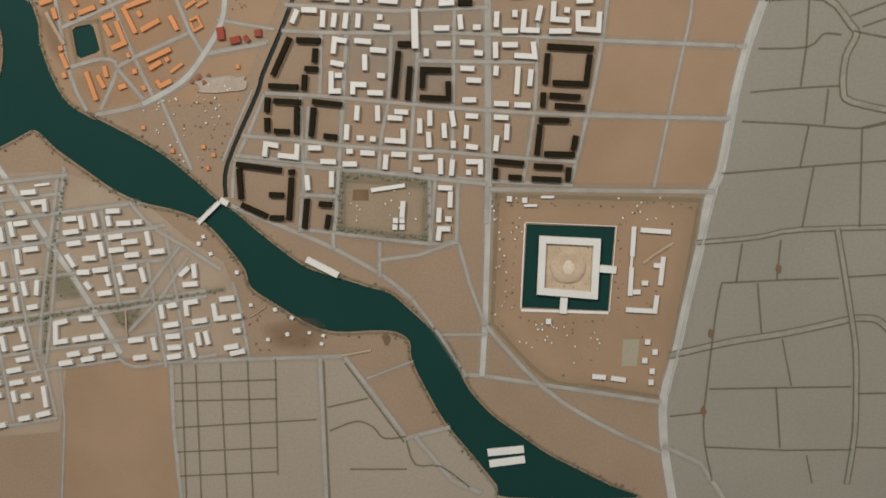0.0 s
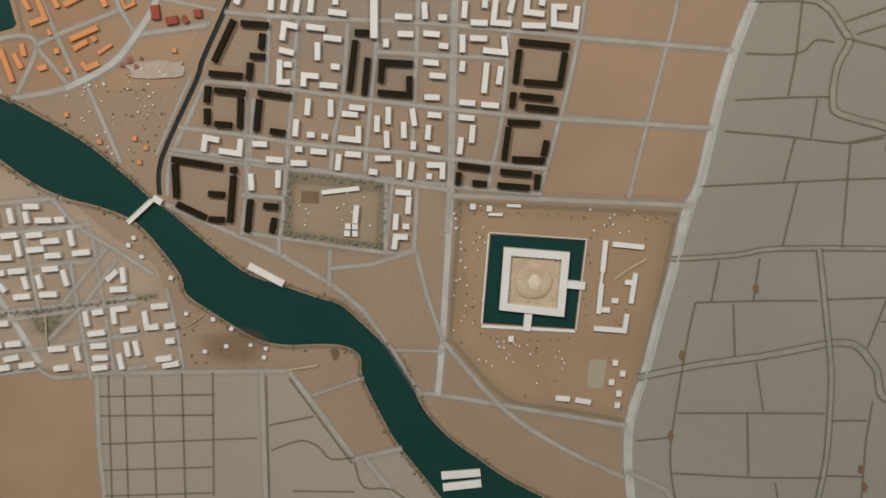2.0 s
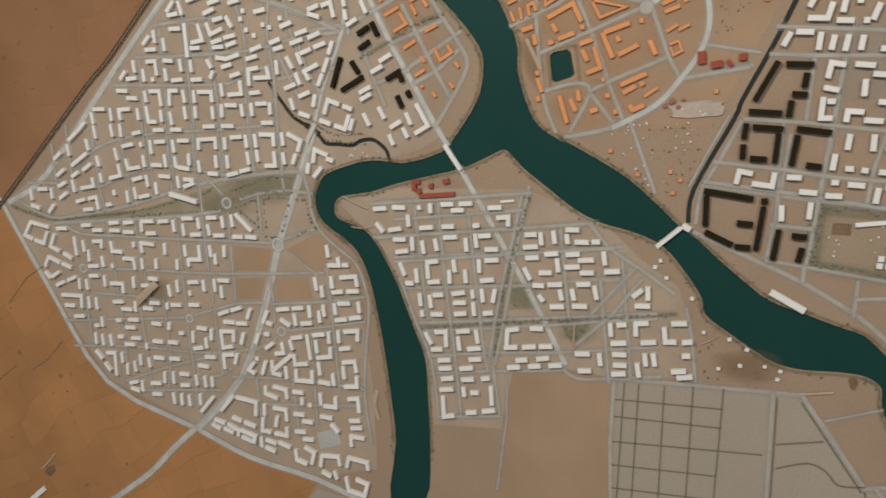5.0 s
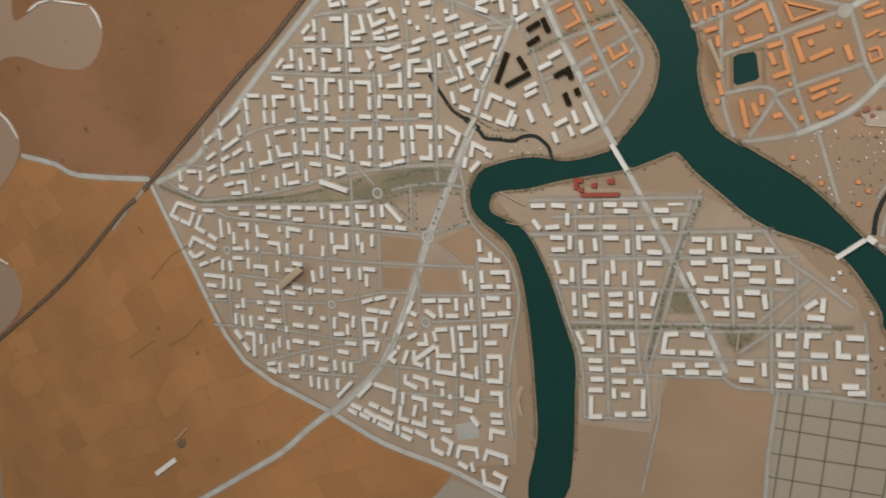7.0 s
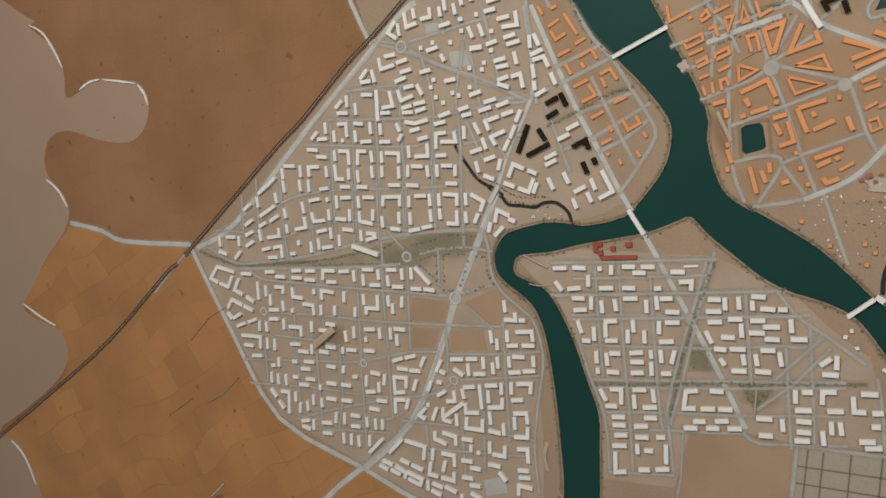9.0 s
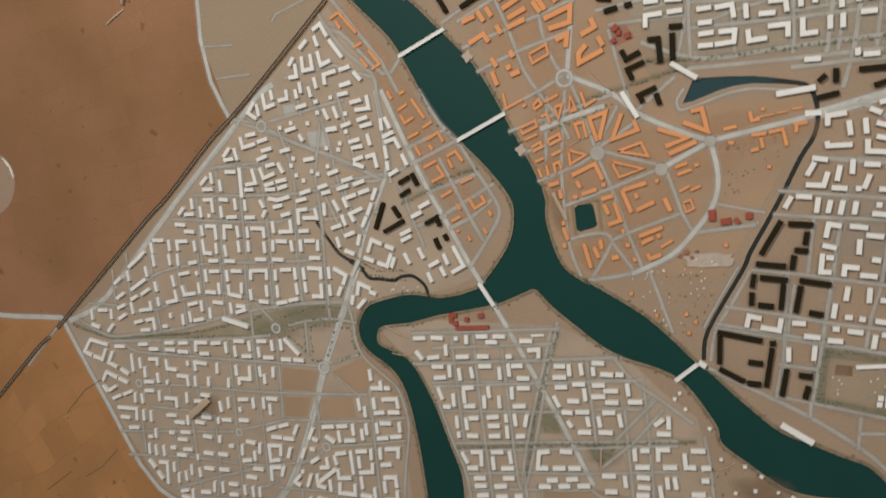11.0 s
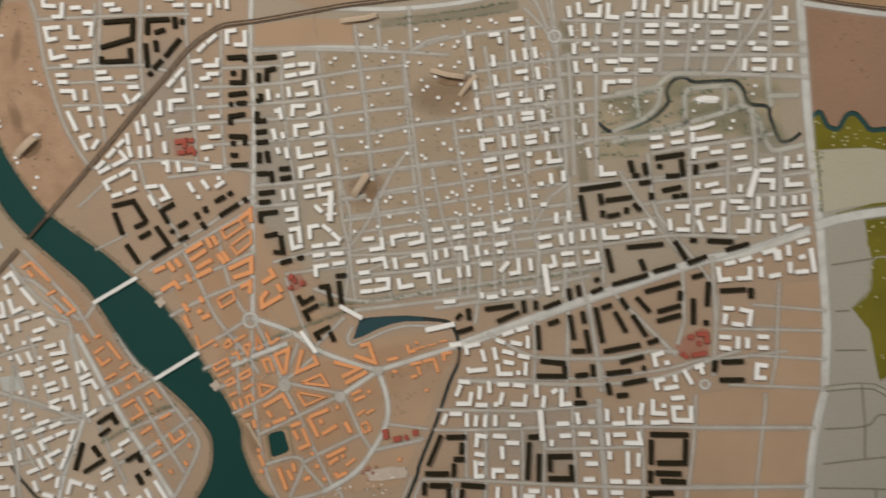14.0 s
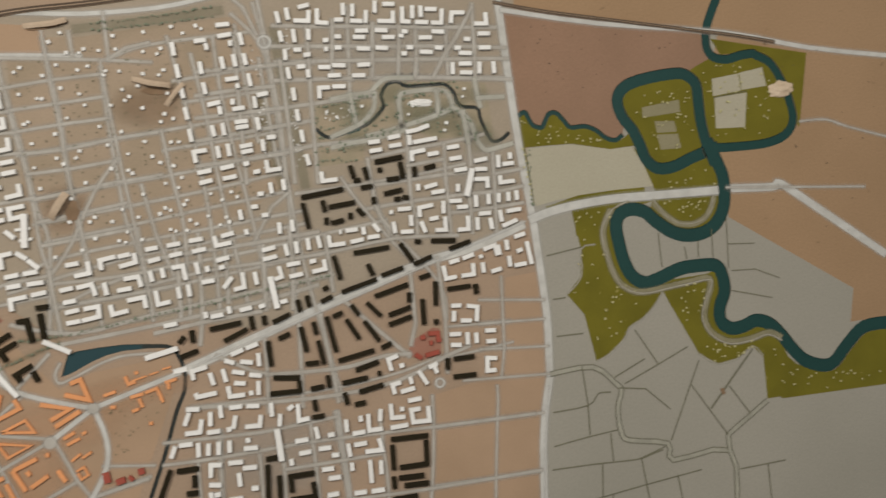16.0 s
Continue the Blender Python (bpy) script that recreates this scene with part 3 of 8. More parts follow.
# soil clouds; the one at (-1430, -345) also paints in the scrap's shadow
for x, y, rx, ry, turn in ((-1043, 706, 20, 34, 0.5), (-1070, 760, 14, 40, 0.3), (-1060, 900, 12, 40, -0.2), (-290, -345, 55, 30, 0.1), (-1430, -345, 50, 30, 0.4), (-230, 740, 70, 50, 0), (-390, 575, 40, 50, 0), (-635, 120, 22, 50, 0.2)):
    haze(M_SOILSHADE, x, y, rx, ry, turn)

# roads and streets: width, then the line, in millimetres
road(11, 657, 451, 677, 426, 699, 407, 718, 402, 735, 401, 758, 410, 774, 429, 782, 448, mat=M_SHORE, name="river_bank", label="khaki bank along the winding stream", feather=3)
road(12, 571, 450, 556, 427, 548, 403, 551, 367, 559, 329, 573, 304, 600, 288, 631, 286, 667, 289, 713, 292, 744, 294, 749, 279, 729, 233, 729, 205, 744, 182, 776, 165, 819, 165, 856, 171, 880, 157, mat=M_SHORE, name="river_bank", label="khaki bank along the winding stream", feather=3)
road(15.400000000000002, 408, 159, 390, 100, 375, 24, 361, -84, 346, -126, 338, -195, 321, -291, 308, -373, 294, -437, 297, -512, 315, -609)
road(15.400000000000002, 408, 159, 410, 186, 418, 269, 418, 364, 417, 455, 411, 578, 409, 716, 409, 865)
road(7.5, 288, -448, 104, -422, 9, -409, -20, -409)
road(9.9, 17, -106, 13, -326, 9, -409)
road(7.5, 17, -115, 352, -117)
road(6.25, 187, 102, 386, 94)
road(6.25, 166, -2, 364, -11)
road(5.0, 306, 158, 304, 132, 296, 87, 280, -9, 264, -110)
road(7.5, 13, -326, 104, -426, 195, -486, 292, -531)
road(5.0, -56, -343, 13, -342)
road(7.5, -378, -142, -283, -181, -222, -207, -144, -251, -100, -287)
road(5.8, -100, -287, -60, -341, -16, -409)
road(6.25, -30, -193, -12, -259, 13, -326)
road(17.6, -231, 274, 163, 390, 286, 412, 399, 444)
road(17.6, 411, 451, 454, 461, 509, 467, 587, 469, 664, 465, 792, 459)
road(17.6, 821, 459, 908, 451, 924, 456, 968, 422, 1132, 287)
road(13.200000000000001, -1836, -168, -2062, -178, -2143, -157, -2261, -145)
road(13.200000000000001, -1212, 351, -1248, 329, -1333, 246, -1480, 105, -1692, -110, -1811, -174)
road(13.200000000000001, -1836, -168, -1712, -370, -1578, -556, -1344, -628, -1216, -668, -1060, -687, -937, -722, -867, -752)
road(13.200000000000001, -1339, -618, -1410, -682, -1481, -754, -1580, -830, -1724, -939, -1882, -1053)
road(9.9, -1333, 946, -1375, 897, -1379, 444, -1314, 279)
road(15.400000000000002, -1344, -628, -1221, -492, -1149, -311, -1122, -221, -1073, -99, -1037, -5)
road(8.8, -1189, 983, -1223, 984, -1255, 992, -1295, 967, -1323, 940)
road(8.75, -1340, 947, -1307, 874, -1255, 778, -1205, 678, -1167, 590, -1129, 530, -1117, 509)
road(6.25, -321, 26, -347, -30, -371, -79, -376, -129)
road(3.75, -339, 33, -364, -18, -389, -73)
road(6.25, -382, -262, -370, -317, -362, -382)
road(5.0, -387, 135, -303, 121)
road(6.25, -404, 87, -312, 104)
road(6.25, -1838, -179, -1904, -241, -1962, -299)
road(5.0, -432, 317, -442, 300, -437, 284, -414, 290, -392, 298, -374, 305, -352, 311, -325, 314, -276, 310)
road(6.25, -1416, 125, -1415, 56, -1410, -85, -1400, -144)
road(6.25, -1362, 182, -1355, -104)
road(6.25, -1306, 204, -1298, 16, -1295, -98, -1287, -261)
road(6.25, -1243, 97, -1235, -2, -1234, -104)
road(6.25, -1172, 105, -1165, -86)
road(6.25, -1116, 107, -1104, -80)
road(6.25, -1423, 129, -1242, 131)
road(6.25, -1487, 76, -1240, 77, -1190, 88, -1107, 117)
road(6.25, -1362, 190, -1295, 190, -1256, 183)
road(9.9, -974, 332, -950, 283, -915, 211, -880, 144, -840, 78, -799, 8, -779, -22)
road(9.9, -757, -59, -724, -112, -670, -202, -627, -273, -569, -380)
road(8.8, -987, 332, -970, 235, -970, 172, -1013, 75, -1037, -5)
road(7.5, -970, 172, -1053, 195, -1123, 221, -1240, 263, -1304, 280)
road(7.5, -959, 177, -904, 201, -823, 239)
road(7.5, -926, 224, -848, 258)
road(7.5, -880, 144, -785, 179)
road(7.5, -852, 102, -755, 161)
road(7.5, -840, 78, -798, 99, -758, 133)
road(7.5, -859, 206, -797, 94, -775, 57)
road(7.5, -897, 329, -859, 272, -822, 235, -790, 188, -759, 143, -744, 106, -775, 48, -801, 8)
road(7.5, -942, 157, -918, 99, -893, 41)
road(7.5, -906, 80, -847, 102)
road(7.5, -1052, 165, -975, 176)
road(6.25, -1128, 337, -1089, 236, -1074, 165, -1042, 94)
road(6.25, -1105, 86, -1043, 99, -982, 106)
road(6.25, -916, -126, -634, -96)
road(6.25, -921, -188, -674, -158, -524, -138)
road(6.25, -881, -222, -670, -197, -484, -173)
road(8.8, -586, 951, -595, 845, -595, 738, -602, 632, -611, 525, -622, 353)
road(6.25, -883, 979, -896, 848, -926, 845)
road(6.25, -801, 971, -811, 874, -811, 764)
road(6.25, -713, 963, -718, 898, -715, 833, -713, 768, -713, 638)
road(6.25, -1028, 993, -1015, 947, -1004, 856, -976, 748, -946, 685, -923, 650)
road(6.25, -1015, 947, -885, 941, -711, 930)
road(6.25, -1004, 851, -808, 841, -762, 826)
road(6.25, -291, 820, -249, 835, -188, 842, -39, 847)
road(6.25, -190, 773, -31, 783)
road(6.25, -177, 734, -33, 740)
road(6.25, -456, 673, -318, 682, -164, 692, -15, 702)
road(6.25, -221, 655, -17, 665)
road(6.25, -443, 596, -300, 606, -167, 614, 11, 634)
road(6.25, -445, 554, -302, 565, -168, 576, -19, 593)
road(6.25, -430, 522, -293, 533, -170, 545, -21, 558)
road(6.25, -498, 461, -421, 491, -273, 504, -171, 510, 7, 521)
road(6.25, -498, 445, -305, 478, -112, 490, 6, 498)
road(6.25, -435, 406, -307, 447, -103, 461, 24, 474, 147, 485)
road(6.25, -440, 412, -277, 417, -104, 431, 42, 443)
road(6.25, -460, 781, -445, 675, -436, 580, -423, 516, -442, 370)
road(6.25, -392, 870, -386, 807, -379, 723, -378, 618, -371, 503, -357, 367)
road(6.25, -304, 810, -304, 717, -301, 635, -296, 541, -284, 489, -274, 365)
road(6.25, -219, 691, -212, 609, -203, 516, -213, 363)
road(6.25, -264, 601, -250, 508, -230, 435)
road(6.25, -189, 852, -176, 759, -165, 647, -158, 524, -162, 362)
road(6.25, -153, 818, -141, 706, -133, 574, -112, 355)
road(6.25, -112, 845, -111, 754, -103, 653, -83, 480, -78, 359)
road(6.25, -72, 862, -67, 751, -58, 650)
road(6.25, -38, 799, -35, 698, -29, 608, -19, 553, -34, 343)
road(6.25, -76, 882, -32, 823, -23, 738, -20, 637, -11, 447, 8, 297, 27, 177)
road(6.25, -19, 556, -51, 534, -93, 471)
road(6.25, -36, 898, -24, 819)
road(6.25, -7, 552, 113, 555, 215, 560, 305, 569)
road(7, 135, 600, 200, 607, 236, 609, 265, 611, 313, 615, 347, 619)
road(7, 129, 550, 197, 552, 264, 554, 311, 553)
road(7, 107, 509, 193, 513, 261, 513, 304, 513, 356, 511, 408, 515)
road(7, 265, 483, 348, 482, 404, 484)
road(7, 271, 611, 265, 551, 264, 509, 260, 445)
road(7, 206, 643, 198, 551, 197, 505, 202, 480, 198, 450)
road(7, 319, 638, 316, 596, 315, 564)
road(7, 305, 511, 300, 440)
road(7, 359, 584, 353, 506, 345, 435)
road(7, 128, 600, 130, 545, 134, 513, 142, 480, 153, 452)
road(7, 197, 578, 267, 582)
road(7, 359, 544, 412, 547)
road(7, 304, 825, 300, 779, 296, 730)
road(7, 249, 835, 238, 738)
road(7, 129, 878, 119, 780, 113, 720)
road(7, 82, 750, 124, 745)
road(7, 157, 742, 230, 737, 301, 730, 401, 719)
road(6.25, 76, 572, 102, 522, 155, 441, 199, 390)
road(6.25, 131, 550, 138, 490, 226, 360, 230, 292)
road(5.0, -234, 209, -104, 203, 33, 202, 137, 211, 202, 225, 239, 224, 347, 232)
road(5.0, 232, 278, 348, 271)
road(7.5, -501, 393, -405, 363, -279, 375, -106, 390, 40, 401)
road(7.5, -427, 348, -279, 357, -107, 370, 11, 387)
road(6.25, -820, 446, -609, 552, -603, 567)
road(6.25, -935, 651, -828, 656, -735, 650, -601, 621)
road(6.25, -828, 656, -818, 611, -743, 487)
road(7.5, -1118, 452, -1055, 440, -969, 362, -932, 391)
road(6.25, -187, 162, -197, 82, -202, 8, -211, -94, -220, -183)
road(6.25, -255, 8, -262, -77, -274, -181)
road(6.25, -371, -71, -219, -85, -64, -95, 17, -102, 142, -108)
road(6.25, -272, -124, -212, -127)
road(6.25, -274, -177, -213, -184, -73, -199, -30, -193)
road(6.25, -150, -198, -151, -251)
road(6.25, -150, -225, -91, -217, -30, -195)
road(6.25, -222, -183, -222, -207)
road(6.25, -65, -102, -72, -197)
road(6.25, -30, -102, -32, -193)
road(9.9, 12, 161, 16, -110)
road(3.75, -671, -395, -670, -491, -686, -632)
road(3.75, -101, -387, -173, -416)
road(7.5, 298, -521, 357, -549, 401, -615)
road(7.5, -488, -395, -490, -507, -484, -635)
road(7.5, -490, -393, -249, -382, -208, -380)
road(7.5, -248, -382, -243, -630)
road(7.5, -208, -381, -111, -515, -43, -496)
road(7.5, -97, -512, -38, -586, 8, -607)
road(3.75, -1372, 755, -1283, 766, -1249, 764)
road(3.75, -1365, 640, -1285, 652, -1198, 685)
road(3.75, -1369, 591, -1193, 589)
road(3.75, -1363, 535, -1221, 540, -1148, 550)
road(3.75, -1206, 471, -1196, 484, -1130, 507)
road(3.75, -1373, 432, -1304, 431)
road(3.75, -1346, 367, -1265, 373)
road(3.75, -953, 578, -892, 625, -868, 630)
road(3.75, -924, 494, -882, 510, -858, 520)
road(8.75, -434, 915, -319, 903, -195, 903, -105, 915)
road(8.75, -590, 850, -448, 843, -332, 831)
road(9.9, 412, 846, 600, 803, 851, 763, 1028, 716, 1213, 681)
road(5.0, 986, 572, 1042, 570, 1089, 550, 1186, 516)
road(5.0, 810, 462, 1107, 427)
road(7.5, -1103, 479, -1051, 410, -992, 363, -982, 318, -967, 250, -959, 161)
road(7.5, -1071, 501, -972, 385, -939, 328)
road(6.25, -1185, 362, -1071, 382, -992, 357)
road(3, 608, 461, 575, 450, 554, 427, 546, 406, 550, 368, 559, 329, 572, 303, 598, 287, 625, 283, 665, 286, 710, 289, 744, 291, 752, 282, 726, 233, 726, 206, 742, 180, 773, 162, 818, 162, 853, 168, 880, 152, mat=M_RIM, name="bank_rim", label="thin pale bare rim along the stream bank", feather=2)
road(2, 658, 459, 676, 427, 702, 407, 729, 402, 758, 409, 774, 429, 780, 450, mat=M_RIM, name="bank_rim", label="thin pale bare rim along the stream bank", feather=2)
road(2, 647, 278, 628, 256, 603, 237, 574, 224, 560, 204, 524, 179, 501, 172, mat=M_RIM, name="bank_rim", label="thin pale bare rim along the stream bank", feather=2)
road(2, 462, 303, 495, 333, 502, 384, 530, 388, mat=M_RIM, name="bank_rim", label="thin pale bare rim along the stream bank", feather=2)
road(2, 705, 154, 741, 128, 787, 133, 817, 151, 837, 129, mat=M_RIM, name="bank_rim", label="thin pale bare rim along the stream bank", feather=2)
road(5.0, 294, 318, 418, 300)
road(5.0, 289, 274, 413, 265)
road(5.0, 284, 228, 413, 214)
road(5.0, 342, 355, 329, 222, 316, 170)
road(5.0, 245, 177, 407, 163)
road(7.5, -581, -4, -526, 7, -481, 23, -432, 52)
road(6.25, -481, 23, -438, -86)
road(6.25, -657, 311, -659, 203)
road(6.25, -626, 321, -631, 203, -627, 138, -615, 52, -595, 3)
road(6.25, -704, 214, -635, 237)
road(6.25, -672, 167, -598, 197, -572, 215)
road(6.25, -572, 215, -544, 154, -515, 79, -489, 19)
road(6.25, -623, 125, -544, 157, -458, 193)
road(6.25, -615, 67, -564, 79, -543, 65, -573, 4)
road(6.25, -543, 65, -506, 19)
road(6.25, -543, 67, -514, 82, -429, 117)
road(6.25, -458, 193, -429, 117, -410, 85)
road(6.25, -572, 221, -458, 193)
road(6.25, -572, 221, -601, 299, -622, 345)
road(6.25, -572, 221, -538, 292)
road(6.25, -572, 221, -493, 276)
road(6.25, -410, 85, -316, 101)
road(6.25, -506, 284, -447, 336)
road(8.75, -458, 193, -389, 234, -242, 271)
road(8.75, -622, 345, -548, 314, -506, 281, -447, 254, -389, 234)
road(8.75, -389, 234, -375, 179, -381, 132, -410, 85, -446, 45, -507, 12)
road(8.75, -668, 257, -616, 276, -560, 293)
road(6.25, -648, 892, -653, 828, -659, 743, -658, 654, -657, 622)
road(6.25, -534, 843, -538, 777, -537, 734, -534, 681, -527, 606, -523, 521, -517, 473)
road(6.25, -467, 836, -460, 765, -452, 697, -444, 641, -440, 580, -438, 517, -430, 475)
road(6.25, -348, 876, -346, 824)
road(6.25, -288, 904, -289, 820)
road(6.25, -590, 852, -481, 842, -385, 831, -293, 820, -219, 809)
road(6.25, -293, 820, -259, 838, -218, 844)
road(6.25, -463, 789, -386, 795, -302, 797)
road(6.25, -461, 750, -380, 754, -302, 758)
road(6.25, -458, 713, -379, 718, -297, 720)
road(6.25, -448, 675, -375, 675, -296, 684, -224, 687)
road(6.25, -443, 640, -372, 641, -292, 647)
road(6.25, -440, 596, -320, 608, -227, 613)
road(6.25, -439, 557, -291, 572)
road(6.25, -436, 517, -282, 527)
road(6.25, -694, 788, -593, 784, -527, 784, -463, 789)
road(6.25, -765, 752, -651, 749, -534, 747, -459, 749)
road(6.25, -767, 718, -652, 719, -535, 716, -454, 712)
road(6.25, -699, 678, -598, 676, -532, 677, -448, 677)
road(6.25, -653, 821, -536, 816)
road(6.25, -771, 622, -668, 627, -611, 634)
road(6.25, -602, 594, -524, 595, -437, 599)
road(6.25, -603, 555, -522, 555)
road(6.25, -575, 448, -497, 461, -430, 466)
road(6.25, -554, 424, -499, 428, -434, 433)
road(6.25, -427, 451, -359, 449, -286, 450, -234, 454)
road(6.25, -424, 411, -287, 417, -235, 420)
road(6.25, -296, 650, -342, 596, -388, 515, -425, 469)
road(6.25, -430, 475, -427, 411, -423, 364)
road(6.25, -279, 527, -278, 468, -273, 375)
road(6.25, -850, 445, -777, 486, -707, 521, -608, 576)
road(6.25, -749, 477, -723, 421, -697, 355, -665, 311)
road(6.25, -679, 496, -666, 419, -646, 370, -633, 352)
road(6.25, -811, 400, -722, 430, -659, 452, -609, 471)
road(6.25, -783, 358, -713, 388, -644, 410, -619, 418)
road(6.25, -735, 291, -670, 322, -630, 345)
road(6.25, -554, 416, -530, 335, -506, 271)
road(6.25, -725, 253, -638, 282, -548, 311)
road(6.25, -671, 316, -638, 278, -618, 240)
road(5.0, -391, 880, -388, 797, -382, 723, -380, 637, -372, 556, -366, 482)
road(5.0, -303, 821, -301, 769, -296, 696, -292, 632, -285, 551, -281, 479)
road(5.0, -995, 851, -900, 847, -818, 841)
road(5.0, -978, 819, -894, 816, -823, 807)
road(5.0, -972, 776, -837, 766)
road(5.0, -895, 966, -904, 847, -896, 770, -892, 699)
road(5.0, -805, 944, -814, 840)
road(7.5, -1225, 263, -1171, 238, -1117, 221, -1053, 200, -978, 166)
road(6.25, -1311, 285, -1257, 277)
road(6.25, -1225, 279, -1162, 293, -1104, 307, -1054, 317)
road(6.25, -1375, 186, -1308, 193, -1250, 197, -1213, 194)
road(6.25, -1117, 221, -1123, 169, -1116, 117, -1110, 57)
road(6.25, -1203, 261, -1182, 205, -1171, 147, -1173, 88, -1176, 43)
road(6.25, -1244, 205, -1248, 129, -1239, 47)
road(6.25, -1304, 193, -1304, 128, -1299, 44)
road(6.25, -1374, 128, -1242, 133, -1167, 137, -1108, 147, -1051, 159, -983, 164)
road(6.25, -1108, 143, -1082, 92, -1063, 56)
road(6.25, -1062, 155, -1043, 99, -1018, 62)
road(6.25, -1108, 276, -1114, 224)
road(6.25, -1052, 275, -1044, 236, -1033, 201)
road(6.25, -1158, 338, -1150, 289)
road(6.25, -1071, 335, -1052, 275)
road(6.25, -862, -276, -780, -267, -712, -259, -621, -248, -535, -231, -486, -226, -465, -202)
road(6.25, -842, -339, -707, -319, -616, -305, -530, -292, -426, -276)
road(6.25, -835, -354, -706, -333, -597, -315, -512, -299, -425, -285)
road(6.25, -811, -397, -703, -377, -584, -361, -420, -330)
road(6.25, -804, -428, -700, -410, -625, -399, -572, -390)
road(6.25, -577, -384, -549, -402, -486, -393, -414, -380)
road(6.25, -868, -264, -842, -334, -811, -408, -798, -514)
road(6.25, -841, -126, -831, -217, -818, -330)
road(6.25, -797, -120, -789, -210, -776, -321, -766, -393, -755, -503)
road(6.25, -741, -138, -734, -202, -721, -311, -712, -381, -705, -411)
road(6.25, -698, -373, -695, -409, -683, -489)
road(6.25, -584, -145, -565, -301)
road(6.25, -516, -231, -504, -336, -496, -402)
road(6.25, -484, -184, -473, -282, -462, -387)
road(6.25, -673, -215, -693, -316, -702, -384)
road(6.25, -661, -218, -678, -323, -693, -398)
road(6.25, -637, -84, -651, -160, -663, -211)
road(6.25, -648, -95, -662, -167, -672, -212)
road(6.25, -461, -204, -530, -289)
road(6.25, -451, -223, -497, -287, -554, -345)
road(6.25, -925, -129, -634, -95)
road(6.25, -880, -154, -647, -124)
road(6.25, -915, -189, -536, -139)
road(6.25, -536, -139, -504, -176, -457, -205, -400, -242)
road(6.25, -879, -230, -670, -200, -496, -176)
road(6.25, -801, -512, -682, -491)
road(8.0, 11, 161, 13, -1, 14, -102, 13, -166)
road(6.25, -233, 113, -237, 26)
road(6.25, -193, 146, -202, 24, -211, -77, -217, -165)
road(6.25, -266, 22, -267, -43, -264, -125, -262, -166)
road(6.25, -129, 110, -134, 20, -145, -34, -150, -85)
road(6.25, -89, 102, -91, 73, -96, 16, -103, -85)
road(6.25, -36, 153, -37, 57, -39, -94)
road(6.25, -73, -99, -73, -164, -72, -193)
road(6.25, 86, 149, 85, 81, 83, -1, 68, -102)
road(6.25, 185, 160, 176, 80, 162, -1, 140, -103)
road(6.25, -290, 119, -231, 116, -123, 115, -39, 115, 85, 109, 187, 103, 370, 95)
road(6.25, -285, 156, -122, 146, 12, 151)
road(6.25, -89, 75, 11, 73, 81, 73)
road(6.25, -319, 28, -234, 24, -191, 20, -90, 11, 11, 3, 162, -5, 368, -9)
road(6.25, -356, -35, -261, -43, -193, -51, -65, -57, 12, -64, 147, -73)
road(6.25, -368, -65, -280, -73, -211, -81, -142, -90, -65, -99, 12, -107)
road(6.25, -264, -125, -210, -127)
road(8.0, -23, 812, -19, 741, -16, 678, -20, 572)
road(6.25, -23, 840, -27, 901)
road(6.25, -36, 840, -54, 891, -77, 916)
road(7.5, -8, 854, 67, 846, 173, 836, 322, 821, 399, 814)
road(7.5, -21, 818, 158, 801, 318, 786, 412, 774)
road(7.5, -13, 789, 166, 775, 379, 757, 414, 753)
road(7.5, -17, 756, 162, 743, 290, 730, 416, 714)
road(7.5, -150, 785, -46, 784, 60, 783)
road(7.5, -155, 743, -71, 747, -18, 746)
road(7.5, -160, 704, -13, 706, 46, 708, 158, 712)
road(7.5, -164, 664, -16, 675, 39, 678)
road(7.5, -169, 621, -22, 625, 37, 634, 138, 631)
road(7.5, 53, 861, 48, 787, 41, 682, 35, 566)
road(7.5, 100, 856, 85, 752)
road(7.5, 171, 844, 157, 744)
road(7.5, 219, 834, 204, 739)
road(7.5, 243, 773, 234, 736)
road(7.5, 359, 863, 350, 762, 346, 725)
road(8, 77, 712, 113, 716, 149, 718, 159, 726, 171, 735, 187, 740, 230, 736, mat=M_PARKPATH, name="park_path", label="pale grey-green sprayed path through the park", feather=6.5)
road(8, 198, 640, 198, 667, 201, 704, 220, 711, 263, 711, 287, 705, 294, 691, 296, 678, 287, 670, 250, 660, 220, 654, 176, 646, 132, 639, mat=M_PARKPATH, name="park_path", label="pale grey-green sprayed path through the park", feather=6.5)
road(8, 270, 710, 270, 690, 268, 667, mat=M_PARKPATH, name="park_path", label="pale grey-green sprayed path through the park", feather=6.5)
road(8, 295, 676, 314, 660, 327, 640, 330, 619, 339, 598, 349, 589, 375, 592, 399, 596, mat=M_PARKPATH, name="park_path", label="pale grey-green sprayed path through the park", feather=6.5)
road(8, 113, 720, 114, 695, 116, 665, mat=M_PARKPATH, name="park_path", label="pale grey-green sprayed path through the park", feather=6.5)
road(8, 344, 724, 345, 689, 348, 669, mat=M_PARKPATH, name="park_path", label="pale grey-green sprayed path through the park", feather=6.5)
road(8, 343, 687, 395, 684, mat=M_PARKPATH, name="park_path", label="pale grey-green sprayed path through the park", feather=6.5)
road(8, 157, 717, 153, 691, 135, 670, 114, 659, 69, 645, mat=M_PARKPATH, name="park_path", label="pale grey-green sprayed path through the park", feather=6.5)
road(8, 314, 667, 315, 631, 316, 606, mat=M_PARKPATH, name="park_path", label="pale grey-green sprayed path through the park", feather=6.5)
road(8, 67, 626, 99, 630, 134, 632, 175, 638, 206, 643, mat=M_PARKPATH, name="park_path", label="pale grey-green sprayed path through the park", feather=6.5)
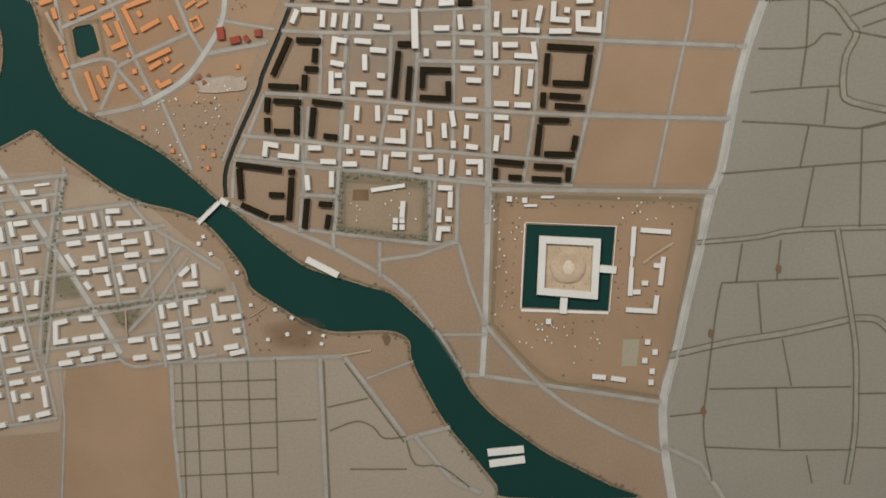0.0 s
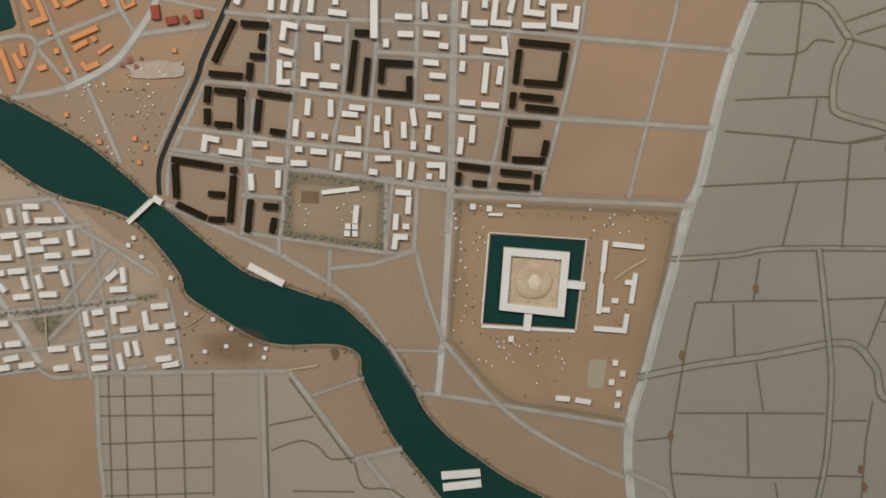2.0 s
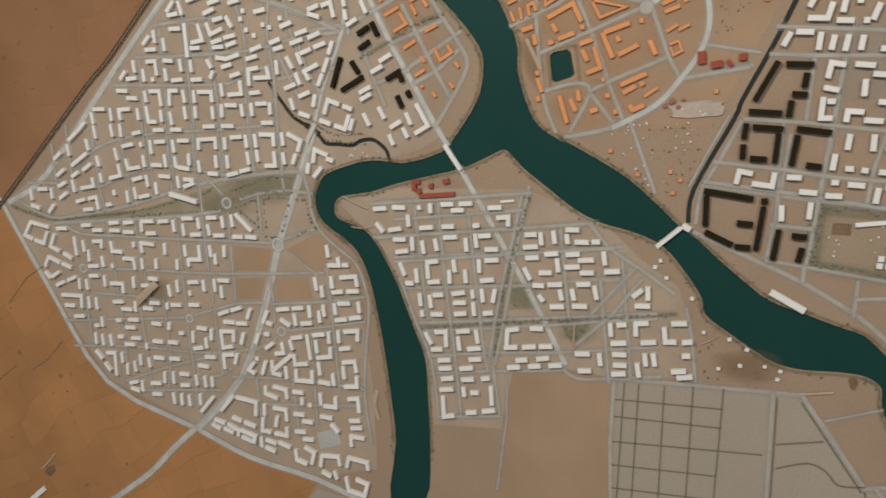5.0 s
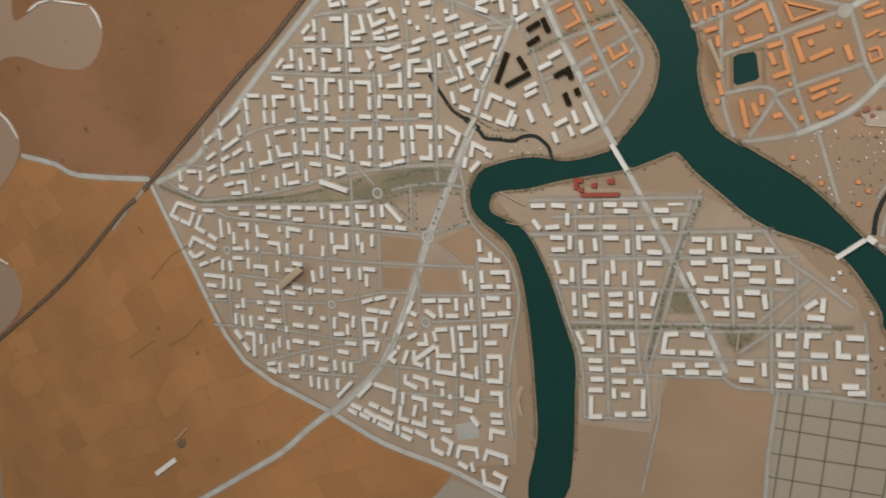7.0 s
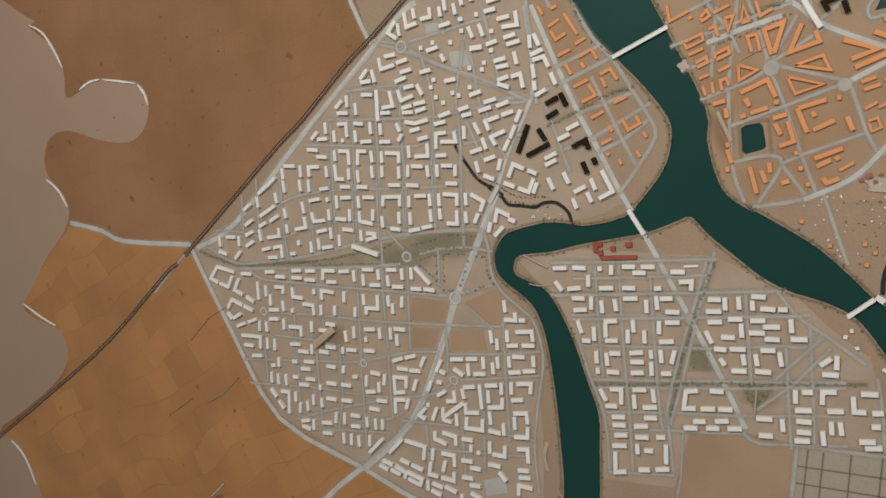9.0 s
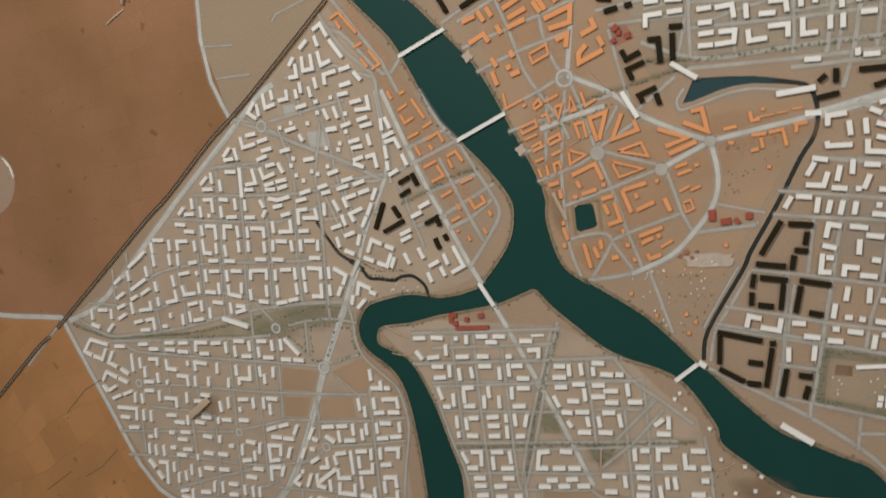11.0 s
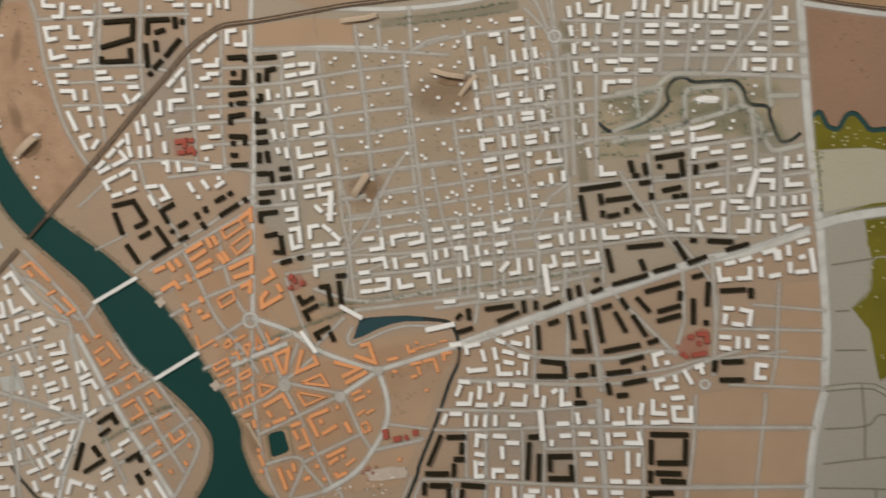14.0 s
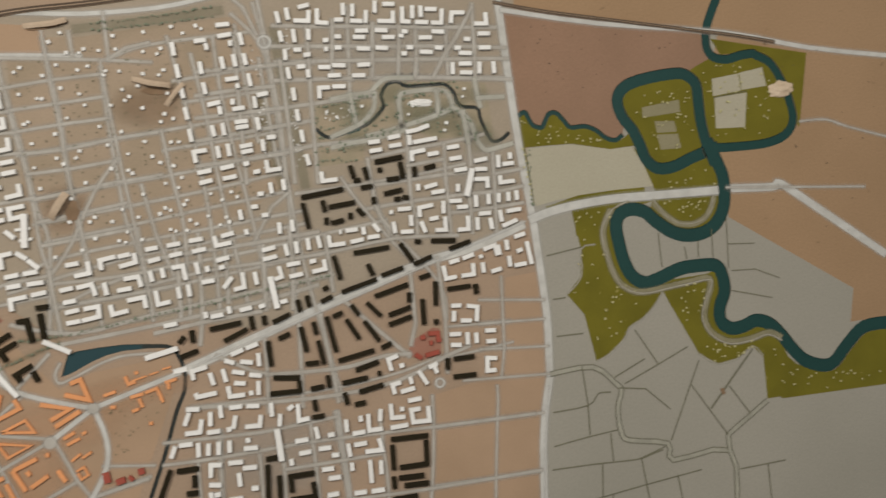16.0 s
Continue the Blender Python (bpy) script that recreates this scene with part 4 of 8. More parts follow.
road(7.5, -2, 792, -2, 687, -5, 571)
road(7.5, -76, 842, -82, 727, -88, 580)
road(7.2, 359, 857, 320, 802, 295, 773, 268, 733)
road(8.0, -1779, -168, -1693, -200, -1610, -190, -1485, -165, -1369, -131, -1234, -98, -1098, -79, -1060, -80)
road(7.5, -1683, -212, -1485, -192, -1340, -176, -1248, -160)
road(6.0, -1666, -44, -1664, -127)
road(6.0, -1622, -4, -1618, -129)
road(6.0, -1555, 0, -1547, -122, -1537, -177)
road(6.0, -1537, -199, -1527, -296, -1519, -424, -1517, -503)
road(6.0, -1479, -31, -1468, -115, -1464, -163)
road(6.0, -1464, -190, -1451, -285, -1438, -359)
road(6.0, -1365, 12, -1362, -105, -1361, -128)
road(6.0, -1358, -180, -1351, -295, -1347, -374)
road(6.0, -1303, 4, -1300, -113)
road(6.0, -1295, -173, -1286, -285, -1280, -345)
road(6.0, -1244, 8, -1238, -93)
road(6.0, -1232, -163, -1228, -277, -1226, -341)
road(6.0, -1175, 23, -1167, -80)
road(6.0, -1111, 6, -1103, -113)
road(6.0, -1423, 8, -1417, -86)
road(6.0, -1610, -93, -1547, -50, -1472, -27, -1371, -14, -1237, -5, -1114, 6)
road(6.0, -1747, -128, -1667, -126, -1578, -135, -1486, -105, -1427, -87, -1356, -78, -1261, -88, -1209, -92)
road(6.0, -1651, -212, -1610, -230, -1485, -227, -1367, -224, -1230, -218, -1138, -215)
road(6.0, -1594, -306, -1484, -296, -1366, -291, -1282, -287, -1151, -276, -1024, -263)
road(6.0, -1586, -357, -1484, -353, -1416, -356)
road(6.0, -1678, -428, -1546, -411, -1422, -395, -1357, -386)
road(6.0, -1328, -377, -1226, -343, -1161, -334)
road(6.0, -1662, -484, -1483, -464, -1362, -459, -1277, -451, -1202, -435)
road(6.0, -1529, -548, -1421, -504, -1291, -459)
road(6.0, -1482, -562, -1346, -541, -1275, -531)
road(6.0, -1361, -523, -1276, -499, -1246, -480)
road(6.0, -1614, -388, -1608, -470)
road(6.0, -1468, -364, -1457, -517, -1454, -553)
road(6.0, -1405, -353, -1397, -478, -1411, -546)
road(6.0, -1349, -403, -1343, -468, -1337, -581)
road(6.0, -1279, -356, -1273, -453, -1269, -496)
road(6.0, -1201, -135, -1157, -122, -1096, -114, -1043, -117)
road(6.0, -1240, -129, -1281, -93)
road(6.0, -1161, -125, -1158, -197)
road(6.0, -1107, -206, -1040, -182)
road(6.0, -1144, -281, -1138, -332, -1139, -373)
road(6.0, -1141, -335, -1027, -319, -938, -300)
road(6.0, -1109, -385, -1024, -367, -942, -348)
road(6.0, -1019, -245, -1010, -366, -1000, -492)
road(6.0, -1060, -80, -1050, -118, -1044, -159, -1024, -191, -986, -219, -957, -242, -939, -287, -934, -330, -943, -409, -947, -500, -935, -589)
road(6.0, -1203, -442, -1145, -411, -1131, -396)
road(6.0, -1248, -498, -1142, -487, -1055, -481, -946, -481)
road(6.0, -1059, -398, -1055, -479, -1053, -567)
road(6.0, -1104, -490, -1095, -599)
road(6.0, -1188, -491, -1180, -593, -1192, -640)
road(6.0, -1182, -547, -1065, -531, -952, -515)
road(3.0, -1200, -166, -1135, -209)
road(3.0, -1097, -229, -1039, -270)
road(7.5, -274, 470, -182, 473, -92, 475, 25, 480)
road(6.25, -276, 427, -174, 438, -94, 439, 23, 440, 156, 450, 274, 440)
road(7.5, -222, 507, -222, 456, -228, 364)
road(7.5, -181, 505, -192, 363, -203, 312)
road(7.5, -75, 470, -85, 355)
road(7.5, -25, 498, -32, 398, -39, 350)
road(7.5, 34, 475, 35, 371)
road(7.5, -275, 344, -177, 352, -92, 355)
road(7.5, -94, 309, -97, 249, -104, 177)
road(7.5, -32, 323, -38, 248, -45, 177)
road(7.5, 7, 335, 13, 257, 18, 176)
road(7.5, 54, 350, 112, 283, 155, 235)
road(7.5, 176, 386, 173, 294, 159, 255)
road(7.5, 229, 407, 228, 292, 218, 195)
road(7.5, -97, 244, -33, 238, 44, 235, 110, 244, 157, 240)
road(7.5, -239, 208, -104, 196, 13, 189, 127, 196, 221, 226, 267, 238)
road(7.5, -140, 473, -146, 377)
road(7.2, -180, 291, -121, 254, -97, 244)
ditch(11.2, 299, -372, 389, -349, 472, -334, 555, -314, 576, -309, 605, -310, 621, -320, 632, -332, 647, -351, 656, -382, 672, -394, 715, -396)
road(8, 299, -372, 389, -349, 472, -334, 555, -314, 576, -309, 605, -310, 621, -320, 632, -332, 647, -351, 656, -382, 672, -394, 715, -396, mat=M_LANE, name="field_lane", label="grey-beige field lane between two thin ditches", feather=0.8)
ditch(8.2, 332, -194, 422, -185, 486, -173, 691, -167)
road(5, 332, -194, 422, -185, 486, -173, 691, -167, mat=M_LANE, name="field_lane", label="grey-beige field lane between two thin ditches", feather=0.8)
ditch(9.2, 538, -172, 552, -230, 570, -307, 581, -360, 587, -422, 591, -495, 586, -579)
road(6, 538, -172, 552, -230, 570, -307, 581, -360, 587, -422, 591, -495, 586, -579, mat=M_LANE, name="field_lane", label="grey-beige field lane between two thin ditches", feather=0.8)
ditch(10.2, 409, 162, 492, 162, 532, 124, 541, 109, 529, 79, 529, 33, 543, 15, 617, -4, 624, -37, 740, -39, 739, -145)
road(7, 409, 162, 492, 162, 532, 124, 541, 109, 529, 79, 529, 33, 543, 15, 617, -4, 624, -37, 740, -39, 739, -145, mat=M_LANE, name="field_lane", label="grey-beige field lane between two thin ditches", feather=0.8)
ditch(10.2, 740, -39, 741, -9, 832, 42)
road(7, 740, -39, 741, -9, 832, 42, mat=M_LANE, name="field_lane", label="grey-beige field lane between two thin ditches", feather=0.8)
ditch(1.7, 359, -90, 476, -80, 560, -73, 677, -65)
ditch(1.7, 387, -13, 471, -17, 552, -23, 584, -18, 606, -14)
ditch(1.7, 397, 29, 451, 34, 499, 37, 524, 38)
ditch(1.7, 404, 91, 473, 93, 493, 110, 504, 112, 520, 110)
ditch(1.7, 471, 167, 472, 94, 468, 38)
ditch(1.7, 508, 34, 506, -17)
ditch(1.7, 484, -20, 476, -79)
ditch(1.7, 496, -80, 486, -170)
ditch(1.7, 561, -22, 564, -73, 570, -169)
ditch(1.7, 628, -67, 635, -167)
ditch(1.7, 537, 115, 589, 105, 632, 59)
ditch(1.7, 531, 136, 595, 161)
ditch(1.7, 399, -195, 394, -254)
ditch(1.7, 456, -189, 454, -250)
ditch(1.7, 372, -256, 467, -250, 546, -247)
ditch(1.7, 560, -245, 642, -239)
ditch(1.7, 372, -256, 366, -306, 359, -420, 357, -475, 362, -521, 376, -578)
ditch(1.7, 426, -256, 437, -334)
ditch(1.7, 363, -425, 478, -421, 579, -418)
ditch(1.7, 465, -421, 478, -520)
ditch(1.7, 362, -521, 485, -524, 589, -521)
ditch(1.7, 590, -429, 643, -427)
ditch(1.7, 595, -517, 649, -517)
ditch(1.7, 647, -396, 646, -459, 655, -580)
ditch(1.7, 305, -471, 356, -464)
ditch(1.7, 660, -180, 645, -239, 627, -316)
ditch(1.7, 641, -275, 698, -273)
ditch(1.7, 694, -312, 697, -392)
ditch(1.2, 560, -22, 611, -9)
ditch(1.2, 469, -343, 488, -417)
ditch(1.2, 520, -532, 532, -579)
ditch(1.7, 433, 380, 502, 387)
ditch(1.7, 434, 298, 458, 298)
ditch(1.7, 431, 229, 482, 227)
ditch(1.7, 549, 121, 614, 144, 684, 170)
ditch(1.7, 584, 218, 620, 148)
ditch(1.7, 703, 141, 625, 1)
ditch(1.7, 681, 97, 741, -9)
ditch(1.7, 758, 82, 793, 23)
ditch(1.7, 756, -78, 852, -78)
ditch(1.7, 814, -79, 811, -155)
ditch(3, 816, 145, 763, 94, 714, 46)
ditch(1.2, 658, 393, 656, 328)
ditch(1.2, 707, 360, 708, 336)
ditch(1.2, 736, 368, 732, 336)
ditch(1.2, 767, 386, 762, 332)
ditch(1.2, 801, 406, 791, 307)
ditch(1.2, 796, 353, 852, 347)
ditch(1.2, 796, 301, 846, 297, 894, 273)
ditch(1.2, 791, 263, 873, 237)
ditch(1.2, 810, 638, 882, 644)
ditch(1.4, -471, -397, -476, -635)
ditch(1.4, -448, -397, -451, -635)
ditch(1.4, -408, -394, -408, -634)
ditch(1.4, -364, -389, -365, -633)
ditch(1.4, -319, -386, -322, -582)
ditch(1.4, -485, -429, -318, -420)
ditch(1.4, -485, -459, -319, -452)
ditch(1.4, -486, -504, -256, -486)
ditch(1.4, -486, -546, -322, -535)
ditch(1.4, -485, -588, -324, -577)
ditch(1.7, -237, -465, -173, -449)
ditch(1.7, -235, -505, -192, -488, -165, -497, -147, -516, -111, -512)
ditch(1.7, -111, -520, -97, -560, -56, -562, -10, -597)
ditch(1.7, -203, -570, -111, -568)
ditch(1.7, -242, -389, -238, -625)
ditch(1.7, -208, -391, -115, -522)
ditch(1, -1847, -405, -1782, -340, -1702, -295)
ditch(1, -1804, -561, -1749, -528, -1696, -476)
ditch(1, -1939, -618, -1851, -556)


def carve():
    """Sinks the waters into the board and its painted fields."""
    board = bmesh.new()
    bmesh.ops.create_cube(board, size=1, matrix=Matrix.Translation((-0.737, -0.073, -0.015)) @ Matrix.Diagonal((4.145, 2.423, 0.03, 1)))
    obs = [link("ground", board, M_SAND, None, "sand painted base board of a large city model", "ground", kind="structure")]
    for kind, bm in patches:
        obs.append(link("field", bm, ZONES[kind], None, FIELD_LABELS[kind], "ground", kind="structure"))
    tools = [link("tool", bm, M_SAND) for bm in cutters]
    for ob in obs:
        for tool in tools:
            if ob is not obs[0] and not near(ob, tool):
                continue
            mod = ob.modifiers.new("sunk", "BOOLEAN")
            mod.object, mod.operation, mod.solver, mod.use_self = tool, "DIFFERENCE", "EXACT", True
    graph = bpy.context.evaluated_depsgraph_get()
    graph.update()
    cut = [bpy.data.meshes.new_from_object(ob.evaluated_get(graph)) for ob in obs]
    for ob, me in zip(obs, cut):
        ob.modifiers.clear()
        ob.data = me
    for tool in tools:
        bpy.data.objects.remove(tool)


def near(a, b):
    lo = [[min(c[k] for c in o.bound_box) for k in (0, 1)] for o in (a, b)]
    hi = [[max(c[k] for c in o.bound_box) for k in (0, 1)] for o in (a, b)]
    return all(lo[0][k] < hi[1][k] and lo[1][k] < hi[0][k] for k in (0, 1))


FIELD_LABELS = {
    "clay": "grey-beige painted clay fields on the model board", "desert": "rust-brown mottled desert ground of the city model",
    "farm": "light tan farmland paint beside the river", "lake": "smooth pale taupe lake surface on the model",
    "redsoil": "reddish-brown painted field beside the meadows", "tan": "warm tan painted fields by the meandering stream",
    "pale": "pale beige painted field by the road", "olive": "olive green flocked meadow along the stream",
    "ochre": "ochre-brown mottled desert ground with faint plots", "stain": "dark dried glue stain on the ground", "rosy": "rosy painted ground round the red buildings",
    "warm": "warm sandy open ground of the model", "loam": "light loam painted field with plot lines", "khaki": "khaki painted plot within the meadow", "town": "grey-beige dusty ground between the white houses", "paved": "pale grey painted square between the houses", "rust": "crumbling reddish-tan soil along the river bank", "dust": "grey-brown dusty ground between the streets", "park": "dull green flocked park ground between the streets", "scrub": "sandy ground dusted with dull green flock"}
carve()

HOUSE = {"white": (M_WHITE, 7.6, 7.0), "black": (M_BLACK, 8.0, 7.0), "orange": (M_ORANGE, 5.5, 3.2), "red": (M_RED, 9.0, 5.0)}
group = [""]
count, spare = {}, []
base_z = 0.0004


def district(name):
    group[0] = name


def house(kind, width, height, p, form=""):
    mat, w, h = HOUSE[kind]
    w, h = (width or w), (height or h) + random.uniform(-0.35, 0.35)
    bm = prism(ribbon(pairs(p), w * MM), base_z, base_z + h * MM, 0.0004)
    size = (Vector(p[:2]) - Vector(p[2:4])).length
    form = form or (("cube_house" if size < 15 else "slab_house" if size < 19.5 else "block_house" if size < 22.1 else "row_house" if size < 24.1 else "long_house" if size < 27 else "terrace") if len(p) == 4 else "corner_house" if len(p) == 6 else "court_house")
    name = f"{kind}_{form}"
    key = (name, group[0])
    count[key] = count.get(key, 0) + 1
    if count[key] > 300:
        spare.append((bm, mat))
        return None
    return link(name, bm, mat, None, f"{kind} painted {form.replace('_', ' ')} of the city model, {group[0]}", "model building", f"{kind} buildings {group[0]}")


def W(*p):
    house("white", 0, 0, p)


def K(*p):
    house("black", 0, 0, p)


def O(*p):
    house("orange", 0, 0, p)


def R(*p):
    house("red", 0, 0, p)


def cube(x, y, size=8.0, kind="white", height=5.0):
    house(kind, size, height, (x - size / 2, y, x + size / 2, y))


def hut(x, y):
    """A tiny villa of the garden quarter."""
    turn = random.uniform(-0.5, 0.5)
    size, tall = random.uniform(5.2, 6.6), random.uniform(3.4, 4.6)
    d = Vector((math.cos(turn), math.sin(turn))) * size / 2
    house("white", size * random.uniform(0.8, 1.0), tall, (x - d.x, y - d.y, x + d.x, y + d.y), "villa")

# in the south-east quarter: ends and corners of each block, in millimetres
district("in the south-east quarter")
house("white", 10, 9, (-94, 148, -93, 92))
W(-275, 129, -266, 148)
W(-260, 148, -237, 147)
W(-228, 147, -230, 123)
W(-211, 143, -214, 123)
W(-194, 143, -197, 121)
W(-176, 142, -178, 122)
W(-154, 124, -130, 122)
W(-211, 162, -189, 161)
W(-215, 85, -212, 106, -194, 103)
W(-183, 104, -158, 102)
W(-160, 91, -136, 89)
W(-168, 84, -168, 61)
W(-219, 73, -199, 69)
W(-218, 60, -219, 31, -204, 31)
W(-213, 54, -202, 54)
W(-150, 54, -138, 53)
W(-187, 26, -186, 41, -166, 40)
W(-165, 29, -141, 28)
cube(-145, 137)
cube(-174, 161)
K(-279, 109, -306, 54)
K(-269, 105, -233, 104)
K(-241, 93, -243, 73)
K(-258, 64, -238, 63)
K(-258, 55, -260, 32)
K(-313, 39, -269, 37)
K(-315, 22, -317, 0)
K(-317, -8, -317, -29)
K(-306, 17, -265, 15)
K(-271, 8, -273, -33)
K(-307, -28, -284, -29)
K(-248, 16, -203, 11)
K(-246, 7, -251, -36)
K(-232, -35, -212, -37)
K(-119, 99, -100, 99)
K(-118, 89, -125, 22)
K(-101, 67, -105, 18)
K(-83, 35, -82, 62, -41, 61)
K(-87, 22, -44, 20, -45, 45)
K(-31, 157, -10, 157)
W(-66, 121, -43, 121)
W(-62, 99, -41, 99)
W(-77, 92, -77, 81)
W(-28, 140, -26, 119)
W(-9, 122, 3, 122)
W(-28, 101, -6, 100)
W(-7, 86, 6, 85)
W(-27, 64, -6, 63)
W(-18, 47, 4, 46)
W(-24, 18, -3, 18)
W(26, 144, 25, 122)
W(52, 146, 52, 136)
W(34, 117, 57, 117)
W(66, 147, 64, 118, 88, 117)
W(89, 152, 85, 131)
W(108, 158, 107, 133, 131, 131)
W(123, 146, 131, 145)
W(160, 141, 143, 141, 144, 119, 173, 117, 174, 143)
W(102, 116, 134, 116)
W(140, 158, 164, 159)
W(24, 101, 25, 78)
W(34, 97, 57, 97)
W(52, 82, 82, 80, 79, 101)
W(26, 67, 25, 53)
W(58, 66, 56, 26)
W(77, 62, 75, 38)
W(23, 13, 45, 12)
W(53, 11, 77, 10)
K(100, 95, 167, 91)
K(101, 85, 98, 41)
K(162, 83, 158, 41, 109, 43)
K(96, 29, 95, 8)
K(105, 25, 150, 22)
K(113, 10, 157, 7)
K(90, -11, 134, -12)
K(92, -18, 88, -63)
K(145, -34, 142, -55)
K(99, -61, 144, -62)
K(25, -72, 69, -76)
K(27, -82, 26, -99)
K(46, -96, 66, -97)
K(84, -79, 127, -81)
K(136, -81, 135, -102)
K(81, -98, 125, -100)
W(-19, -5, 0, -6)
W(-17, -19, -18, -39)
W(-18, -50, 0, -52)
W(23, -7, 45, -8)
W(43, -17, 42, -41)
W(28, -34, 26, -57)
W(-72, 3, -72, -20)
W(-40, 2, -36, -21)
W(-51, -16, -50, -38)
W(-37, -42, -37, -53)
W(-74, -29, -73, -52)
W(-87, -9, -87, -31)
W(-89, -67, -67, -66)
W(-97, -85, -85, -86)
W(-56, -68, -56, -92)
W(-38, -70, -40, -94)
W(-18, -73, 4, -73, 4, -92)
W(-60, -112, -38, -113)
cube(-14, -89)
cube(-125, -163)
cube(-115, -163)
cube(-126, -173)
cube(-115, -173)
cube(48, -129)
cube(71, -131)
cube(264, -350)
cube(276, -366)
cube(261, -380)
cube(273, -397)
cube(272, -415)
cube(111, -319)
W(-180, 10, -182, -12)
W(-150, 10, -150, -13)
W(-125, 1, -104, 0)
W(-135, -8, -113, -9)
W(-140, -41, -112, -43, -112, -24)
W(-196, -18, -198, -41)
W(-182, -38, -171, -38)
W(-162, -39, -153, -40)
W(-198, -58, -188, -58)
W(-177, -60, -155, -61)
W(-204, -77, -182, -77)
W(-138, -63, -140, -85)
W(-130, -62, -108, -63)
W(-323, -66, -320, -47, -301, -50)
W(-302, -64, -274, -67, -272, -47)
W(-256, -53, -236, -53)
W(-238, -73, -214, -74)
W(-259, -94, -258, -117)
W(-221, -88, -222, -112)
K(-367, -78, -298, -87)
K(-363, -85, -362, -131)
K(-287, -90, -278, -89)
K(-283, -98, -289, -163)
K(-318, -124, -296, -125)
K(-362, -140, -322, -158)
K(-318, -160, -297, -160)
K(-260, -130, -265, -176)
K(-242, -138, -222, -139)
K(-227, -155, -231, -176)
house("white", 6, 5, (-162, -117, -110, -109))
W(-113, -133, -115, -158)
W(-41, -118, -42, -142)
W(-58, -143, -59, -165)
W(-49, -160, -39, -160)
W(-60, -193, -58, -175, -41, -175)
house("white", 4, 4, (70, -139, 90, -139))
house("white", 4, 4, (95, -126, 115, -126))
house("white", 4, 4, (235, -216, 234, -236))
house("white", 7, 5, (236, -170, 235, -216))
house("white", 7, 5, (235, -233, 234, -277))
house("white", 7, 5, (246, -175, 291, -178))
house("white", 7, 5, (282, -216, 279, -260))
house("white", 7, 5, (268, -229, 279, -230))
house("white", 7, 5, (251, -257, 261, -257))
house("white", 7, 5, (238, -271, 250, -271))
house("white", 7, 5, (229, -299, 273, -301, 275, -276))
house("white", 7, 5, (181, -407, 202, -408))
house("white", 7, 5, (210, -409, 233, -412))
house("white", 10, 5, (-264, -224, -215, -249))

# in the west quarter: ends and corners of each block, in millimetres
district("in the west quarter")
W(-1734, -140, -1733, -164)
W(-1714, -140, -1685, -138)
W(-1675, -135, -1675, -158)
W(-1655, -132, -1632, -121)
W(-1655, -157, -1632, -143)
W(-1738, -175, -1713, -181)
W(-1672, -170, -1689, -189)
W(-1614, -115, -1610, -141)
W(-1614, -109, -1594, -98)
W(-1592, -132, -1557, -126, -1559, -108)
W(-1608, -161, -1583, -154)
W(-1575, -153, -1553, -148, -1550, -174)
W(-1591, -177, -1564, -174)
W(-1536, -98, -1534, -118)
W(-1504, -131, -1503, -142)
W(-1528, -163, -1513, -161)
W(-1470, -131, -1469, -155)
W(-1454, -109, -1427, -102)
W(-1418, -97, -1416, -121)
W(-1451, -123, -1448, -147)
W(-1441, -143, -1413, -137)
W(-1396, -111, -1395, -135)
W(-1387, -98, -1359, -99)
W(-1694, -221, -1746, -213, -1767, -243, -1745, -251)
W(-1741, -252, -1714, -258, -1701, -231)
W(-1673, -222, -1643, -220)
W(-1602, -211, -1575, -208)
W(-1572, -219, -1545, -217)
W(-1681, -235, -1695, -263, -1671, -272)
W(-1661, -275, -1638, -285)
W(-1625, -236, -1623, -277)
W(-1602, -242, -1600, -267)
W(-1576, -243, -1551, -241, -1552, -256)
W(-1589, -262, -1589, -287)
W(-1554, -273, -1552, -296)
W(-1594, -298, -1565, -295)
W(-1526, -201, -1500, -198)
W(-1488, -198, -1462, -195)
W(-1526, -216, -1498, -215)
W(-1491, -217, -1462, -216)
W(-1441, -213, -1440, -192, -1409, -190)
W(-1399, -190, -1372, -187)
W(-1431, -216, -1405, -214)
W(-1526, -239, -1524, -260, -1497, -260)
W(-1466, -236, -1466, -247)
W(-1445, -257, -1446, -237, -1413, -238)
W(-1386, -233, -1387, -256)
W(-1498, -273, -1469, -273, -1467, -294)
W(-1527, -287, -1527, -296)
W(-1448, -269, -1448, -292)
W(-1411, -267, -1412, -288)
W(-1718, -309, -1705, -287, -1673, -297)
W(-1670, -298, -1643, -306)
W(-1720, -320, -1706, -334)
W(-1703, -332, -1679, -317)
house("white", 9, 9, (-1363, -132, -1298, -145))
W(-1341, -96, -1339, -120)
W(-1327, -102, -1302, -103)
W(-1328, -117, -1302, -108)
W(-1268, -88, -1244, -89)
W(-1225, -90, -1198, -84)
W(-1195, -82, -1171, -76)
W(-1045, -61, -1049, -80)
W(-1340, -79, -1311, -82)
W(-1361, -184, -1359, -208)
W(-1339, -180, -1311, -178)
W(-1337, -190, -1335, -214)
W(-1300, -176, -1298, -198)
W(-1320, -211, -1294, -209)
W(-1280, -175, -1255, -173)
W(-1277, -187, -1274, -209)
W(-1243, -169, -1241, -192)
W(-1266, -209, -1239, -207)
W(-1221, -165, -1219, -189)
W(-1212, -163, -1177, -194)
W(-1221, -208, -1196, -207)
W(-1191, -206, -1166, -206)
W(-1337, -233, -1336, -256)
W(-1302, -231, -1301, -260, -1330, -262, -1330, -276)
W(-1276, -229, -1274, -252)
W(-1242, -227, -1243, -250)
W(-1265, -245, -1264, -266)
